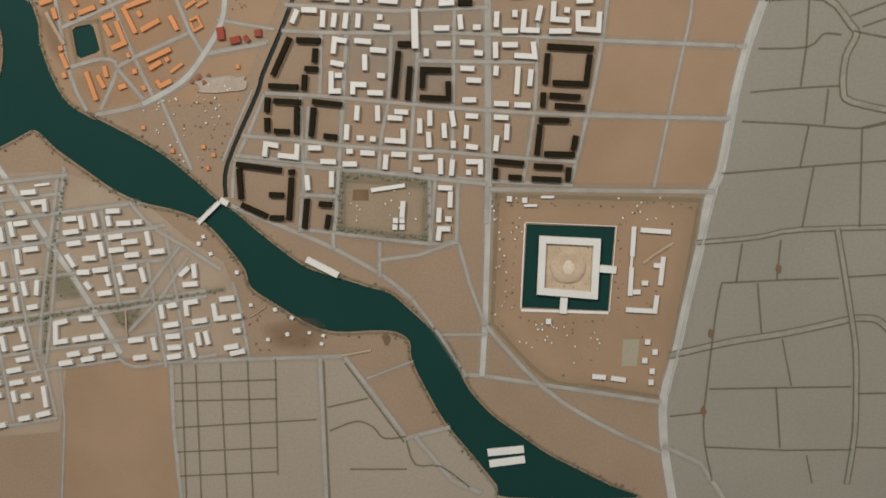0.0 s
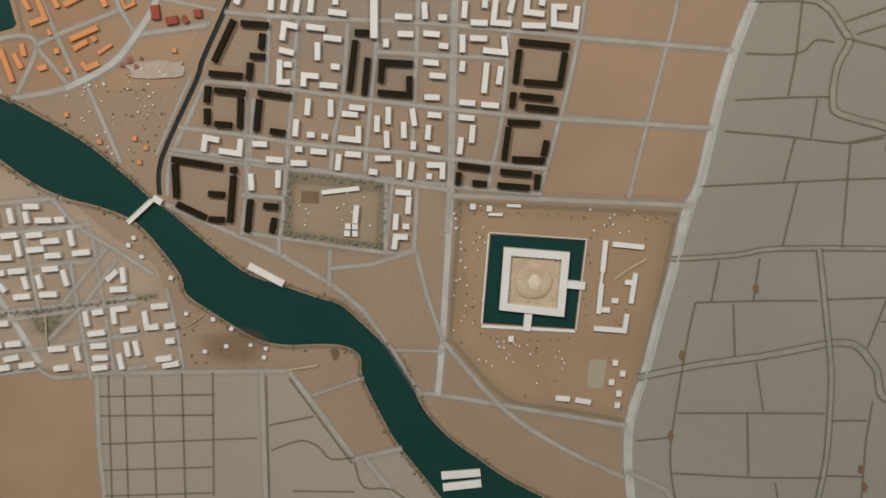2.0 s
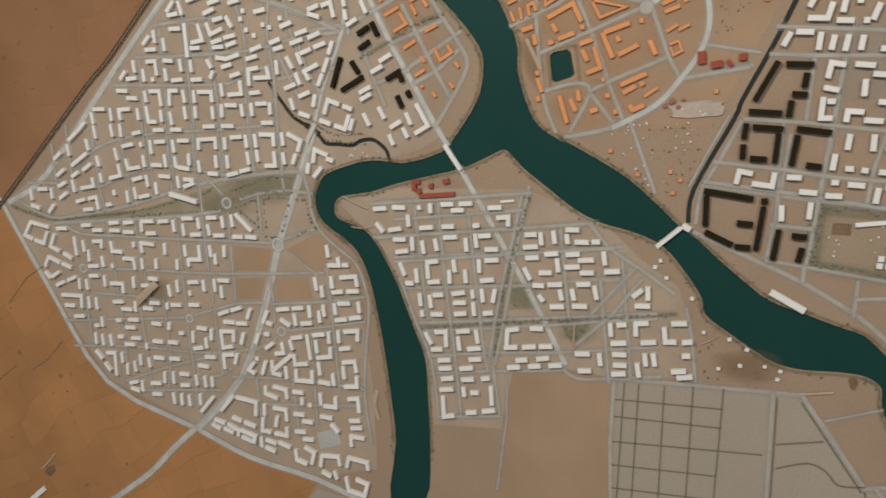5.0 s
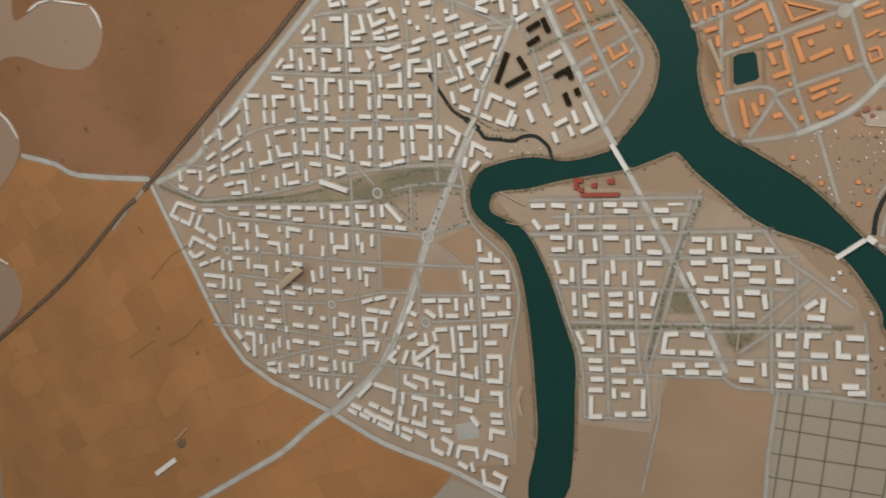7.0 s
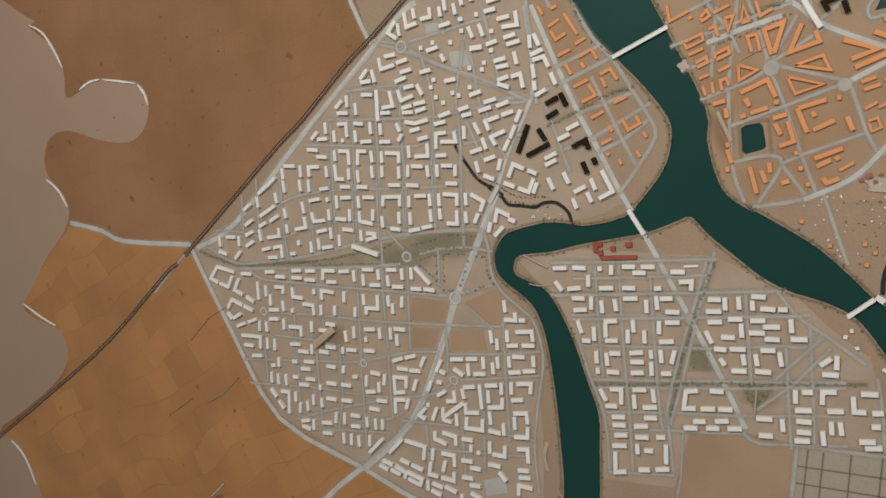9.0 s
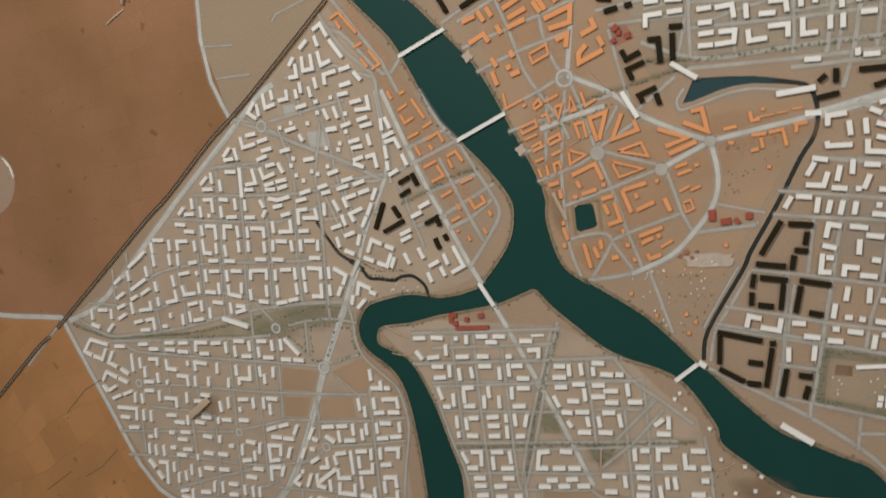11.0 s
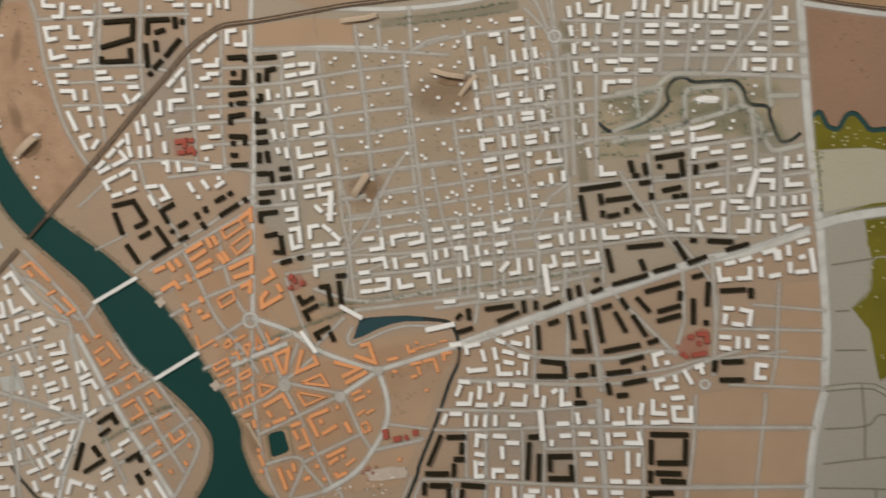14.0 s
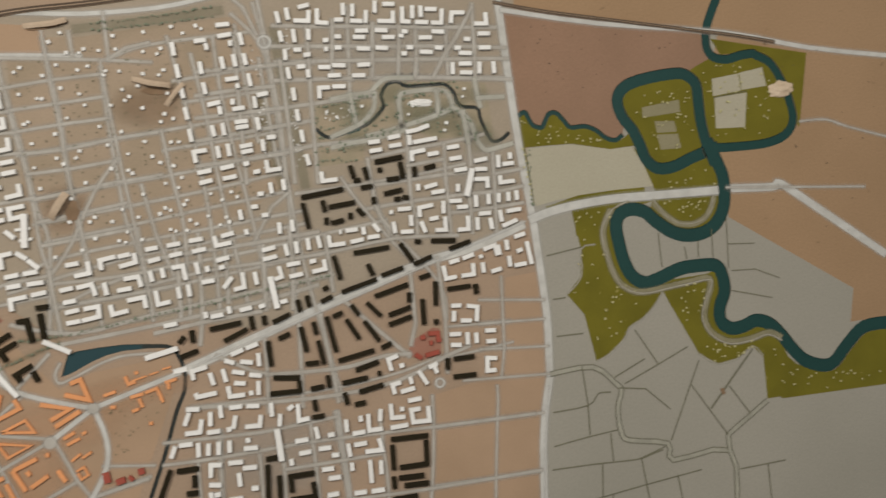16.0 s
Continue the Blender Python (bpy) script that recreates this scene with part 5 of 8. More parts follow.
W(-1358, -264, -1359, -285)
W(-1692, -349, -1667, -338)
W(-1658, -335, -1632, -324)
W(-1623, -327, -1624, -351)
W(-1604, -327, -1602, -350)
W(-1594, -319, -1567, -316)
W(-1552, -314, -1552, -338)
W(-1538, -330, -1504, -328, -1504, -348)
W(-1475, -310, -1475, -334)
W(-1436, -310, -1411, -310)
W(-1455, -327, -1428, -325)
W(-1679, -369, -1622, -366, -1624, -393)
W(-1672, -391, -1644, -390)
W(-1602, -365, -1602, -391)
W(-1581, -365, -1581, -391)
W(-1536, -370, -1507, -367)
W(-1514, -383, -1485, -382)
W(-1476, -362, -1476, -385)
W(-1456, -375, -1430, -375)
W(-1438, -362, -1411, -361)
W(-1386, -319, -1382, -343)
W(-1363, -307, -1362, -332)
W(-1336, -309, -1309, -306)
W(-1298, -301, -1296, -324)
W(-1333, -326, -1332, -336)
W(-1392, -357, -1392, -371)
W(-1383, -361, -1357, -359)
W(-1338, -356, -1311, -354)
W(-1649, -414, -1619, -410)
W(-1571, -407, -1571, -429)
W(-1593, -429, -1580, -427)
W(-1532, -410, -1517, -409)
W(-1499, -405, -1471, -403)
W(-1508, -423, -1481, -421)
W(-1437, -406, -1412, -406)
W(-1391, -399, -1393, -415)
W(-1368, -419, -1355, -418)
W(-1593, -445, -1593, -470)
W(-1575, -446, -1573, -471)
W(-1552, -444, -1550, -469)
W(-1531, -446, -1516, -445)
W(-1495, -445, -1469, -443)
W(-1514, -461, -1486, -459)
W(-1455, -452, -1455, -464)
W(-1438, -445, -1411, -444)
W(-1398, -442, -1372, -441)
W(-1332, -411, -1333, -435)
W(-1322, -402, -1297, -403)
W(-1286, -401, -1288, -425)
W(-1301, -421, -1300, -443)
W(-1334, -448, -1309, -443)
W(-1271, -297, -1270, -322)
W(-1263, -298, -1235, -297)
W(-1255, -309, -1254, -333)
W(-1266, -368, -1241, -358)
W(-1236, -357, -1211, -348)
W(-1190, -348, -1199, -370)
W(-1255, -382, -1228, -381)
W(-1226, -382, -1199, -380)
W(-1152, -349, -1163, -375)
W(-1155, -372, -1142, -376)
W(-1130, -344, -1101, -339)
W(-1095, -338, -1070, -334)
W(-1058, -328, -1056, -352)
W(-1091, -347, -1088, -371)
W(-1078, -366, -1052, -362)
W(-1123, -362, -1101, -373)
W(-1043, -272, -1039, -297)
W(-1029, -287, -1027, -309)
W(-1027, -323, -1025, -346)
W(-1037, -336, -1035, -359)
W(-1015, -209, -1012, -232)
W(-1014, -247, -990, -245, -992, -230)
W(-984, -244, -971, -243)
W(-1008, -267, -1006, -290)
W(-990, -268, -957, -263, -954, -282)
W(-1008, -298, -984, -294)
W(-977, -293, -951, -290)
W(-1003, -318, -1001, -340)
W(-996, -318, -970, -315)
W(-953, -310, -951, -331)
W(-1003, -351, -977, -346)
W(-973, -344, -948, -339)
W(-1598, -485, -1581, -503)
W(-1568, -487, -1544, -485, -1545, -536)
W(-1525, -481, -1525, -504)
W(-1512, -504, -1514, -529)
W(-1492, -496, -1490, -519)
W(-1475, -479, -1475, -503)
W(-1453, -483, -1451, -504)
W(-1440, -481, -1412, -480)
W(-1398, -478, -1371, -476)
W(-1307, -462, -1280, -460)
W(-1326, -483, -1299, -483)
W(-1575, -510, -1560, -527)
W(-1510, -548, -1487, -541)
W(-1509, -559, -1485, -563)
W(-1476, -538, -1476, -562)
W(-1453, -540, -1425, -537)
W(-1451, -564, -1425, -561)
W(-1413, -509, -1415, -534)
W(-1391, -506, -1391, -532)
W(-1375, -508, -1350, -507)
W(-1374, -533, -1350, -530)
W(-1333, -505, -1331, -527)
W(-1311, -504, -1309, -528)
W(-1293, -503, -1293, -525)
W(-1395, -553, -1393, -577)
W(-1374, -552, -1374, -577)
W(-1355, -552, -1353, -576)
W(-1326, -545, -1326, -569)
W(-1327, -585, -1293, -546)
W(-1259, -482, -1260, -452, -1234, -448)
W(-1234, -422, -1233, -400, -1263, -403, -1260, -437, -1236, -431)
W(-1228, -445, -1234, -468)
W(-1277, -575, -1245, -538)
W(-1238, -539, -1189, -543, -1192, -572)
W(-1209, -400, -1216, -424)
W(-1174, -397, -1182, -419)
W(-1161, -396, -1149, -396)
W(-1160, -426, -1141, -412)
W(-1188, -458, -1202, -475, -1188, -482)
W(-1161, -452, -1171, -481)
W(-1146, -449, -1146, -467)
W(-1122, -409, -1119, -430, -1139, -434)
W(-1148, -474, -1126, -477)
W(-1116, -457, -1114, -482)
W(-1096, -430, -1094, -450, -1065, -445)
W(-1092, -459, -1093, -482, -1057, -480, -1057, -457)
W(-1104, -401, -1098, -421)
W(-1101, -398, -1075, -392)
W(-1065, -386, -1059, -436)
W(-1053, -386, -1026, -381)
W(-1046, -395, -1044, -420)
W(-1018, -375, -1017, -398)
W(-1046, -430, -1015, -424, -1015, -405)
W(-1042, -438, -1039, -464)
W(-1044, -478, -1017, -479)
W(-1012, -457, -1010, -481)
W(-997, -370, -996, -394)
W(-986, -371, -956, -366, -957, -386)
W(-996, -406, -972, -401)
W(-991, -432, -964, -427, -961, -448)
W(-989, -439, -987, -464)
W(-989, -480, -961, -476, -961, -455)
W(-1165, -504, -1165, -520, -1138, -527)
W(-1148, -503, -1117, -506, -1116, -524)
W(-1103, -507, -1078, -506)
W(-1082, -516, -1082, -531)
W(-1041, -501, -1040, -525)
W(-1035, -526, -1008, -525, -1008, -503)
house("white", 9, 6, (-1149, -472, -1101, -431))
cube(-1182, -450)
cube(-1066, -530)
cube(-1383, 87)
W(-982, -504, -960, -500, -958, -528)
W(-980, -548, -956, -544)
W(-977, -562, -953, -558)
W(-977, -600, -977, -579, -948, -579)
W(-1044, -549, -1017, -549)
W(-1020, -560, -1004, -576)
W(-1103, -553, -1078, -552)
W(-1084, -565, -1060, -565)
W(-1102, -590, -1077, -588)
W(-1084, -603, -1060, -601)
W(-1141, -564, -1146, -588)
W(-1150, -548, -1120, -548, -1119, -571)
W(-1170, -543, -1171, -568)
W(-1175, -573, -1178, -601, -1157, -602)
W(-1150, -602, -1120, -603, -1120, -584)
W(-1182, -616, -1181, -638)
W(-1172, -620, -1146, -624)
W(-1142, -620, -1114, -627)
W(-1174, -636, -1150, -642)
W(-1250, -584, -1227, -589)
W(-1222, -590, -1194, -596)
W(-1294, -596, -1268, -601)
W(-1302, -608, -1280, -615)
W(-1273, -612, -1248, -618)
W(-1263, -601, -1235, -611, -1238, -624)
W(-1232, -609, -1196, -617, -1200, -633)
W(-1230, -623, -1203, -630)
W(-1474, 66, -1446, 65)
W(-1450, 52, -1423, 51)
W(-1404, 66, -1402, 44)
W(-1394, 65, -1369, 65, -1367, 37)
W(-1346, 38, -1345, 66, -1324, 66)
W(-1313, 68, -1310, 44)
W(-1288, 67, -1287, 44)
W(-1539, 29, -1508, 30)
W(-1544, 24, -1541, 0)
W(-1494, 32, -1493, 7)
W(-1470, 9, -1472, 29, -1443, 31)
W(-1426, 33, -1424, 10)
W(-1403, 37, -1400, 7, -1380, 7)
W(-1369, 30, -1368, 7)
W(-1347, 27, -1344, 2)
W(-1312, 37, -1310, 13)
W(-1287, 38, -1287, 15)
W(-1542, -2, -1539, -29)
W(-1497, 1, -1494, -24)
W(-1473, 2, -1472, -24)
W(-1444, -17, -1421, -13)
W(-1391, -9, -1365, -8)
W(-1349, -7, -1322, -7)
W(-1613, -35, -1587, -16)
W(-1586, -16, -1564, 3)
W(-1617, -42, -1614, -66)
W(-1565, -30, -1561, -53)
W(-1658, -75, -1637, -59)
W(-1611, -86, -1567, -59)
W(-1655, -109, -1632, -94)
W(-1583, -95, -1558, -80)
W(-1541, -63, -1537, -85)
W(-1492, -46, -1487, -71)
W(-1513, -108, -1483, -101, -1487, -78)
W(-1473, -43, -1444, -37)
W(-1426, -33, -1423, -42)
W(-1467, -67, -1461, -87, -1431, -82)
W(-1422, -58, -1420, -82)
W(-1401, -28, -1399, -55)
W(-1391, -32, -1364, -30)
W(-1404, -77, -1376, -77)
W(-1368, -55, -1367, -80)
W(-1346, -26, -1344, -51)
W(-1335, -28, -1307, -27)
W(-1344, -58, -1342, -81)
W(-1310, -52, -1311, -75)
W(-1288, -64, -1286, -87)
W(-1292, 86, -1266, 87)
W(-1248, 88, -1240, 102)
W(-1204, 92, -1181, 98)
W(-1225, 80, -1223, 56)
W(-1211, 59, -1181, 61, -1183, 85)
W(-1163, 75, -1163, 104, -1141, 107)
W(-1153, 89, -1120, 90, -1124, 109)
W(-1103, 120, -1102, 95)
W(-1064, 98, -1056, 77)
W(-1037, 85, -1046, 100, -1018, 112)
W(-1089, 70, -1065, 78)
W(-1060, 56, -1037, 65)
W(-1026, 60, -1031, 39)
W(-1077, 54, -1071, 33)
W(-1280, 64, -1248, 64, -1247, 45)
W(-1248, 38, -1247, 14)
W(-1272, 0, -1244, 1)
W(-1226, 42, -1227, 18)
W(-1219, 40, -1192, 40)
W(-1183, 43, -1180, 20)
W(-1230, 2, -1202, 2)
W(-1161, 45, -1160, 21)
W(-1152, 43, -1127, 44)
W(-1121, 46, -1121, 24)
W(-1142, 9, -1116, 10)
W(-1164, 62, -1140, 64)
W(-1286, -44, -1285, -25, -1246, -22, -1246, -42)
W(-1224, -19, -1224, -42)
W(-1212, -19, -1185, -17)
W(-1178, -13, -1176, -37)
W(-1157, -11, -1155, -36)
W(-1148, -12, -1117, -12, -1117, -33)
W(-1099, -7, -1097, -31)
W(-1088, -9, -1060, -22, -1067, -41)
W(-1071, -45, -1079, -64)
W(-1248, -53, -1247, -77)
W(-1222, -52, -1221, -77)
W(-1176, -44, -1173, -68)
W(-1155, -40, -1153, -62)
W(-1139, -69, -1116, -68, -1117, -42)
W(-1098, -43, -1096, -65)
W(-1036, -60, -1032, -36, -1006, -46)
W(-1061, 28, -1039, 21)
W(-1010, 26, -1001, 51, -979, 43)
W(-1019, 16, -997, 9)
W(-990, 7, -969, 1, -960, 26)
W(-972, 41, -954, 35)
W(-953, 19, -960, -1)
W(-1036, -86, -1019, -67)
W(-1009, -51, -995, -56)
W(-1337, 209, -1320, 228)
W(-1336, 203, -1311, 206)
W(-1309, 228, -1302, 203)
W(-1335, 179, -1308, 179)
W(-1371, 178, -1369, 154)
W(-1399, 152, -1382, 168)
W(-1395, 142, -1368, 143)
W(-1350, 163, -1348, 139)
W(-1286, 153, -1260, 157, -1268, 186)
W(-1289, 143, -1266, 144)
W(-1290, 123, -1289, 100)
W(-1253, 123, -1244, 107)
W(-1249, 188, -1241, 167, -1214, 177)
W(-1235, 191, -1212, 196)
W(-1206, 198, -1194, 178)
W(-1240, 152, -1217, 158)
W(-1213, 160, -1187, 165)
W(-1239, 144, -1214, 145)
W(-1209, 146, -1186, 153)
W(-1233, 126, -1210, 123, -1181, 131)
W(-1222, 108, -1199, 114)
W(-1167, 122, -1142, 128)
W(-1157, 137, -1132, 145)
W(-1115, 149, -1093, 156)
W(-1108, 138, -1087, 143)
W(-1426, 123, -1424, 100)
W(-1462, 87, -1447, 103)
W(-1447, 88, -1421, 90)
W(-1404, 107, -1402, 83)
W(-1395, 120, -1373, 121, -1371, 94)
W(-1354, 122, -1331, 121)
W(-1315, 125, -1313, 101)
W(-1351, 108, -1349, 84)
W(-1338, 85, -1311, 87)
house("white", 8, 9, (-1297, 188, -1294, 127))
W(-1092, 176, -1068, 184)
W(-1073, 147, -1047, 155)
W(-1062, 163, -1037, 170)
W(-1037, 156, -1012, 165)
W(-1082, 126, -1070, 105)
W(-1060, 132, -1051, 112)
W(-1054, 130, -1031, 138)
W(-1026, 140, -1002, 148)
W(-988, 150, -997, 128)
W(-998, 122, -1008, 98)
W(-1010, 96, -1020, 75)
W(-963, 201, -961, 184)
W(-960, 175, -940, 186)
W(-932, 215, -922, 194)
W(-900, 115, -878, 127)
W(-916, 97, -894, 108)
W(-939, 63, -917, 74)
W(-938, 51, -917, 62)
K(-940, 160, -919, 172)
K(-914, 179, -902, 157)
K(-938, 136, -918, 148)
K(-974, 123, -992, 72)
K(-954, 116, -940, 96)
K(-974, 67, -932, 90)
K(-888, 85, -865, 98, -858, 82)
K(-869, 59, -859, 39)
K(-850, 67, -844, 56)
W(-932, 29, -921, 8)
W(-903, 40, -892, 20)
W(-882, 5, -861, 17)
W(-852, 31, -843, 11)
W(-858, 6, -849, -11)
W(-884, -6, -876, -24)
W(-833, 46, -812, 10, -836, -4)
O(-856, 135, -834, 148)
O(-836, 91, -818, 101)
O(-801, 135, -790, 116, -770, 128, -778, 140)
O(-961, 330, -951, 315)
O(-936, 324, -925, 329)
O(-940, 294, -920, 306)
O(-935, 287, -925, 271, -907, 282)
O(-912, 315, -886, 279)
O(-890, 262, -871, 273)
O(-921, 243, -898, 254)
O(-883, 240, -860, 253, -849, 236)
O(-906, 229, -895, 211)
O(-878, 231, -871, 222)
O(-890, 189, -864, 202)
O(-863, 193, -850, 175, -874, 163)
O(-843, 210, -826, 219, -812, 201)
O(-841, 205, -832, 189)
O(-817, 162, -795, 172)
O(-825, 123, -818, 113)
O(-764, 113, -758, 104)
O(-774, 80, -767, 71)
O(-826, 72, -821, 76)
O(-804, 65, -799, 57)
W(-974, 281, -972, 258)
W(-966, 283, -955, 262)
W(-971, 246, -948, 256)
W(-967, 237, -946, 243, -936, 225)
W(-967, 230, -963, 206)
W(-1253, 319, -1270, 297, -1250, 285)
W(-1248, 314, -1244, 290)
W(-1233, 334, -1228, 306, -1205, 313)
W(-1214, 340, -1210, 321)
W(-1178, 340, -1176, 324)
W(-1197, 319, -1173, 323)
W(-1157, 340, -1154, 322)
W(-1157, 304, -1133, 310)
W(-1116, 314, -1107, 316)
W(-1064, 326, -1041, 330)
W(-1096, 301, -1086, 281)
W(-1074, 305, -1065, 283)
W(-1002, 324, -998, 300, -1028, 297)
W(-1038, 311, -1013, 316)
W(-1024, 278, -1001, 284)
W(-1018, 266, -992, 272)
W(-1059, 267, -1037, 274)
W(-1184, 260, -1159, 267)
W(-1153, 253, -1145, 240)
W(-1292, 250, -1287, 228, -1256, 236)
W(-1279, 252, -1254, 256)
W(-1252, 239, -1227, 246)
W(-1243, 221, -1218, 227)
W(-1255, 203, -1230, 212)
W(-1199, 220, -1175, 225)
W(-1043, 237, -1019, 243)
W(-1038, 226, -1013, 230)
W(-1003, 253, -997, 231)
W(-1035, 203, -1013, 210)
W(-1035, 197, -1012, 190)
W(-1008, 209, -990, 214, -984, 189)
W(-1145, 203, -1121, 207)
house("white", 9, 7, (-1092, 261, -1067, 264))
cube(-1080, 322)
cube(-1110, 294)
cube(-1049, 291)
cube(-1049, 257)
cube(-1197, 266)
cube(-1171, 275)
cube(-1133, 274)
cube(-1093, 226)
cube(-1067, 223)
cube(-1063, 235)
cube(-1169, 206)
cube(-1175, 192)
cube(-1092, 191)
cube(-1128, 181)
cube(-1115, 176)
cube(-1164, 173)
cube(-1148, 163)
W(-1113, 448, -1096, 459, -1082, 435)
W(-1078, 429, -1051, 395)
W(-1110, 438, -1103, 418)
W(-1144, 415, -1127, 431)
W(-1104, 409, -1097, 383, -1076, 391)
W(-1139, 401, -1137, 374, -1116, 377, -1120, 405)
W(-1169, 384, -1158, 400)
W(-1155, 388, -1152, 364, -1170, 362)
W(-1114, 361, -1109, 340)
W(-1090, 346, -1092, 365, -1065, 371)
W(-1059, 372, -1035, 378)
W(-1028, 368, -1013, 352)
W(-1059, 343, -1034, 349)
W(-1127, 344, -1122, 324)
W(-1147, 353, -1144, 332)
O(-1076, 467, -1057, 477, -1020, 438)
O(-1064, 462, -1054, 448)
O(-1028, 412, -1010, 420)
O(-997, 406, -974, 380, -991, 371)
O(-1014, 392, -999, 375)
W(-1102, -628, -1100, -650, -1077, -656)
W(-1082, -620, -1060, -628, -1067, -654)
W(-1047, -655, -1043, -631, -1006, -627, -1003, -645)
W(-1045, -665, -1024, -672)
W(-1016, -658, -1011, -675)
W(-989, -646, -984, -625, -944, -628, -943, -643)
W(-991, -666, -986, -694, -952, -699, -945, -673, -970, -667)
house("white", 12, 4, (-1874, -913, -1807, -857))

# in the south quarter: ends and corners of each block, in millimetres
district("in the south quarter")
W(-918, -137, -892, -134)
W(-881, -132, -856, -131)
W(-851, -143, -850, -164)
W(-913, -161, -899, -177)
W(-889, -173, -864, -168)
W(-834, -130, -826, -129)
W(-809, -121, -809, -138)
W(-790, -122, -767, -120)
W(-757, -119, -733, -117)
W(-771, -131, -748, -129)
W(-706, -123, -682, -121)
W(-830, -165, -804, -162)
W(-788, -160, -765, -158)
W(-732, -155, -720, -153)
W(-691, -139, -670, -136, -670, -152)
W(-880, -189, -856, -187)
W(-844, -182, -843, -206)
W(-876, -211, -851, -207)
W(-825, -187, -822, -210)
W(-801, -182, -797, -203)
W(-786, -179, -760, -176)
W(-745, -177, -743, -200)
W(-728, -168, -725, -192)
W(-722, -172, -700, -169)
W(-711, -194, -687, -192)
W(-642, -164, -621, -162)
W(-644, -185, -619, -182)
W(-615, -158, -613, -179)
W(-868, -229, -859, -252)
W(-837, -238, -835, -263)
W(-858, -266, -842, -265)
W(-819, -225, -795, -221)
W(-816, -228, -814, -254)
W(-815, -260, -792, -257)
W(-767, -216, -764, -238)
W(-775, -235, -774, -259)
W(-746, -232, -744, -255)
W(-721, -212, -720, -235)
W(-711, -213, -686, -210)
W(-719, -249, -694, -245)
W(-640, -203, -617, -200)
W(-642, -219, -631, -239)
house("white", 4, 3, (-685, -112, -661, -109))
W(-831, -282, -829, -305)
W(-827, -313, -826, -324)
W(-812, -283, -809, -306)
W(-806, -283, -786, -280)
W(-810, -318, -787, -316)
W(-770, -277, -746, -272)
W(-733, -266, -731, -281)
W(-716, -263, -713, -286)
W(-692, -261, -696, -285)
W(-768, -293, -744, -290)
W(-766, -313, -743, -309)
W(-731, -288, -729, -312)
W(-713, -306, -695, -303)
W(-821, -352, -809, -373)
W(-803, -350, -782, -347, -781, -375)
W(-810, -383, -788, -380)
W(-762, -344, -737, -340)
W(-759, -353, -756, -378)
W(-726, -337, -722, -361)
W(-742, -374, -717, -369)
W(-649, -326, -669, -331, -671, -362, -651, -359)
W(-630, -323, -607, -321)
W(-643, -358, -619, -354)
W(-614, -353, -591, -350)
W(-797, -402, -773, -398)
W(-739, -393, -716, -389)
W(-795, -417, -771, -413)
W(-756, -412, -731, -407)
W(-654, -383, -633, -379)
W(-618, -376, -596, -371)
W(-669, -398, -646, -394)
W(-632, -391, -610, -387)
W(-597, -385, -574, -381)
W(-791, -436, -767, -431)
W(-753, -432, -729, -428)
W(-716, -425, -700, -422)
W(-794, -457, -768, -452)
W(-749, -445, -747, -463)
W(-788, -468, -786, -507, -766, -502)
W(-744, -493, -724, -489)
W(-736, -454, -720, -452)
W(-698, -436, -696, -471)
W(-714, -486, -690, -480)

# in the south quarter: ends and corners of each block, in millimetres
district("in the south quarter")
W(-594, -154, -591, -175)
W(-574, -151, -552, -150)
W(-572, -158, -570, -174)
W(-559, -170, -536, -169)
W(-532, -168, -518, -167)
W(-608, -194, -585, -191)
W(-587, -199, -584, -222)
W(-573, -192, -550, -189)
W(-553, -200, -527, -197)
W(-574, -213, -549, -210)
W(-549, -220, -526, -218)
W(-512, -182, -509, -204)
W(-510, -215, -485, -212)
W(-617, -226, -595, -224)
W(-627, -248, -607, -247)
W(-602, -245, -577, -242)
W(-616, -263, -608, -274)
W(-581, -251, -577, -269)
W(-597, -282, -573, -279)
W(-561, -248, -557, -267)
W(-554, -240, -531, -237)
W(-525, -239, -520, -262)
W(-560, -277, -535, -275)
W(-464, -252, -449, -238)
W(-441, -233, -440, -255)
W(-460, -266, -436, -264)
W(-497, -299, -495, -321)
W(-487, -301, -471, -298)
W(-456, -316, -457, -295, -437, -292)
W(-448, -326, -424, -322)
W(-413, -296, -410, -320, -393, -318)
W(-385, -318, -369, -315)
W(-403, -289, -379, -286)
W(-495, -333, -470, -329)
W(-492, -351, -469, -349)
W(-553, -358, -528, -355)
W(-513, -352, -510, -373)
W(-547, -387, -525, -384)
W(-490, -369, -468, -367)
W(-492, -385, -469, -381)
W(-452, -361, -448, -384)
W(-441, -343, -438, -364)
W(-428, -341, -424, -362)
W(-384, -340, -371, -338)
W(-399, -368, -376, -364)
W(-390, -377, -366, -372)
hut(-424, -190)
hut(-432, -201)
hut(-414, -217)
hut(-374, -246)
hut(-354, -298)
hut(-316, -305)
hut(-290, -318)
hut(-298, -345)
hut(-329, -354)
hut(-263, -342)
hut(-241, -346)
hut(-244, -360)

# in the old town: ends and corners of each block, in millimetres
district("in the old town")
house("orange", 4.6, 4.5, (-673, 515, -636, 532, -628, 519, -664, 498, -673, 515))
house("orange", 8.5, 4.5, (-634, 533, -613, 548, -613, 525))
house("orange", 4.6, 4.5, (-655, 484, -615, 509, -615, 487, -644, 467, -655, 484))
house("orange", 8.5, 4.5, (-702, 502, -693, 482))
house("orange", 8.5, 4.5, (-691, 505, -681, 487))
house("orange", 8.5, 4.5, (-744, 477, -710, 494))
house("orange", 8.5, 4.5, (-736, 461, -704, 479))
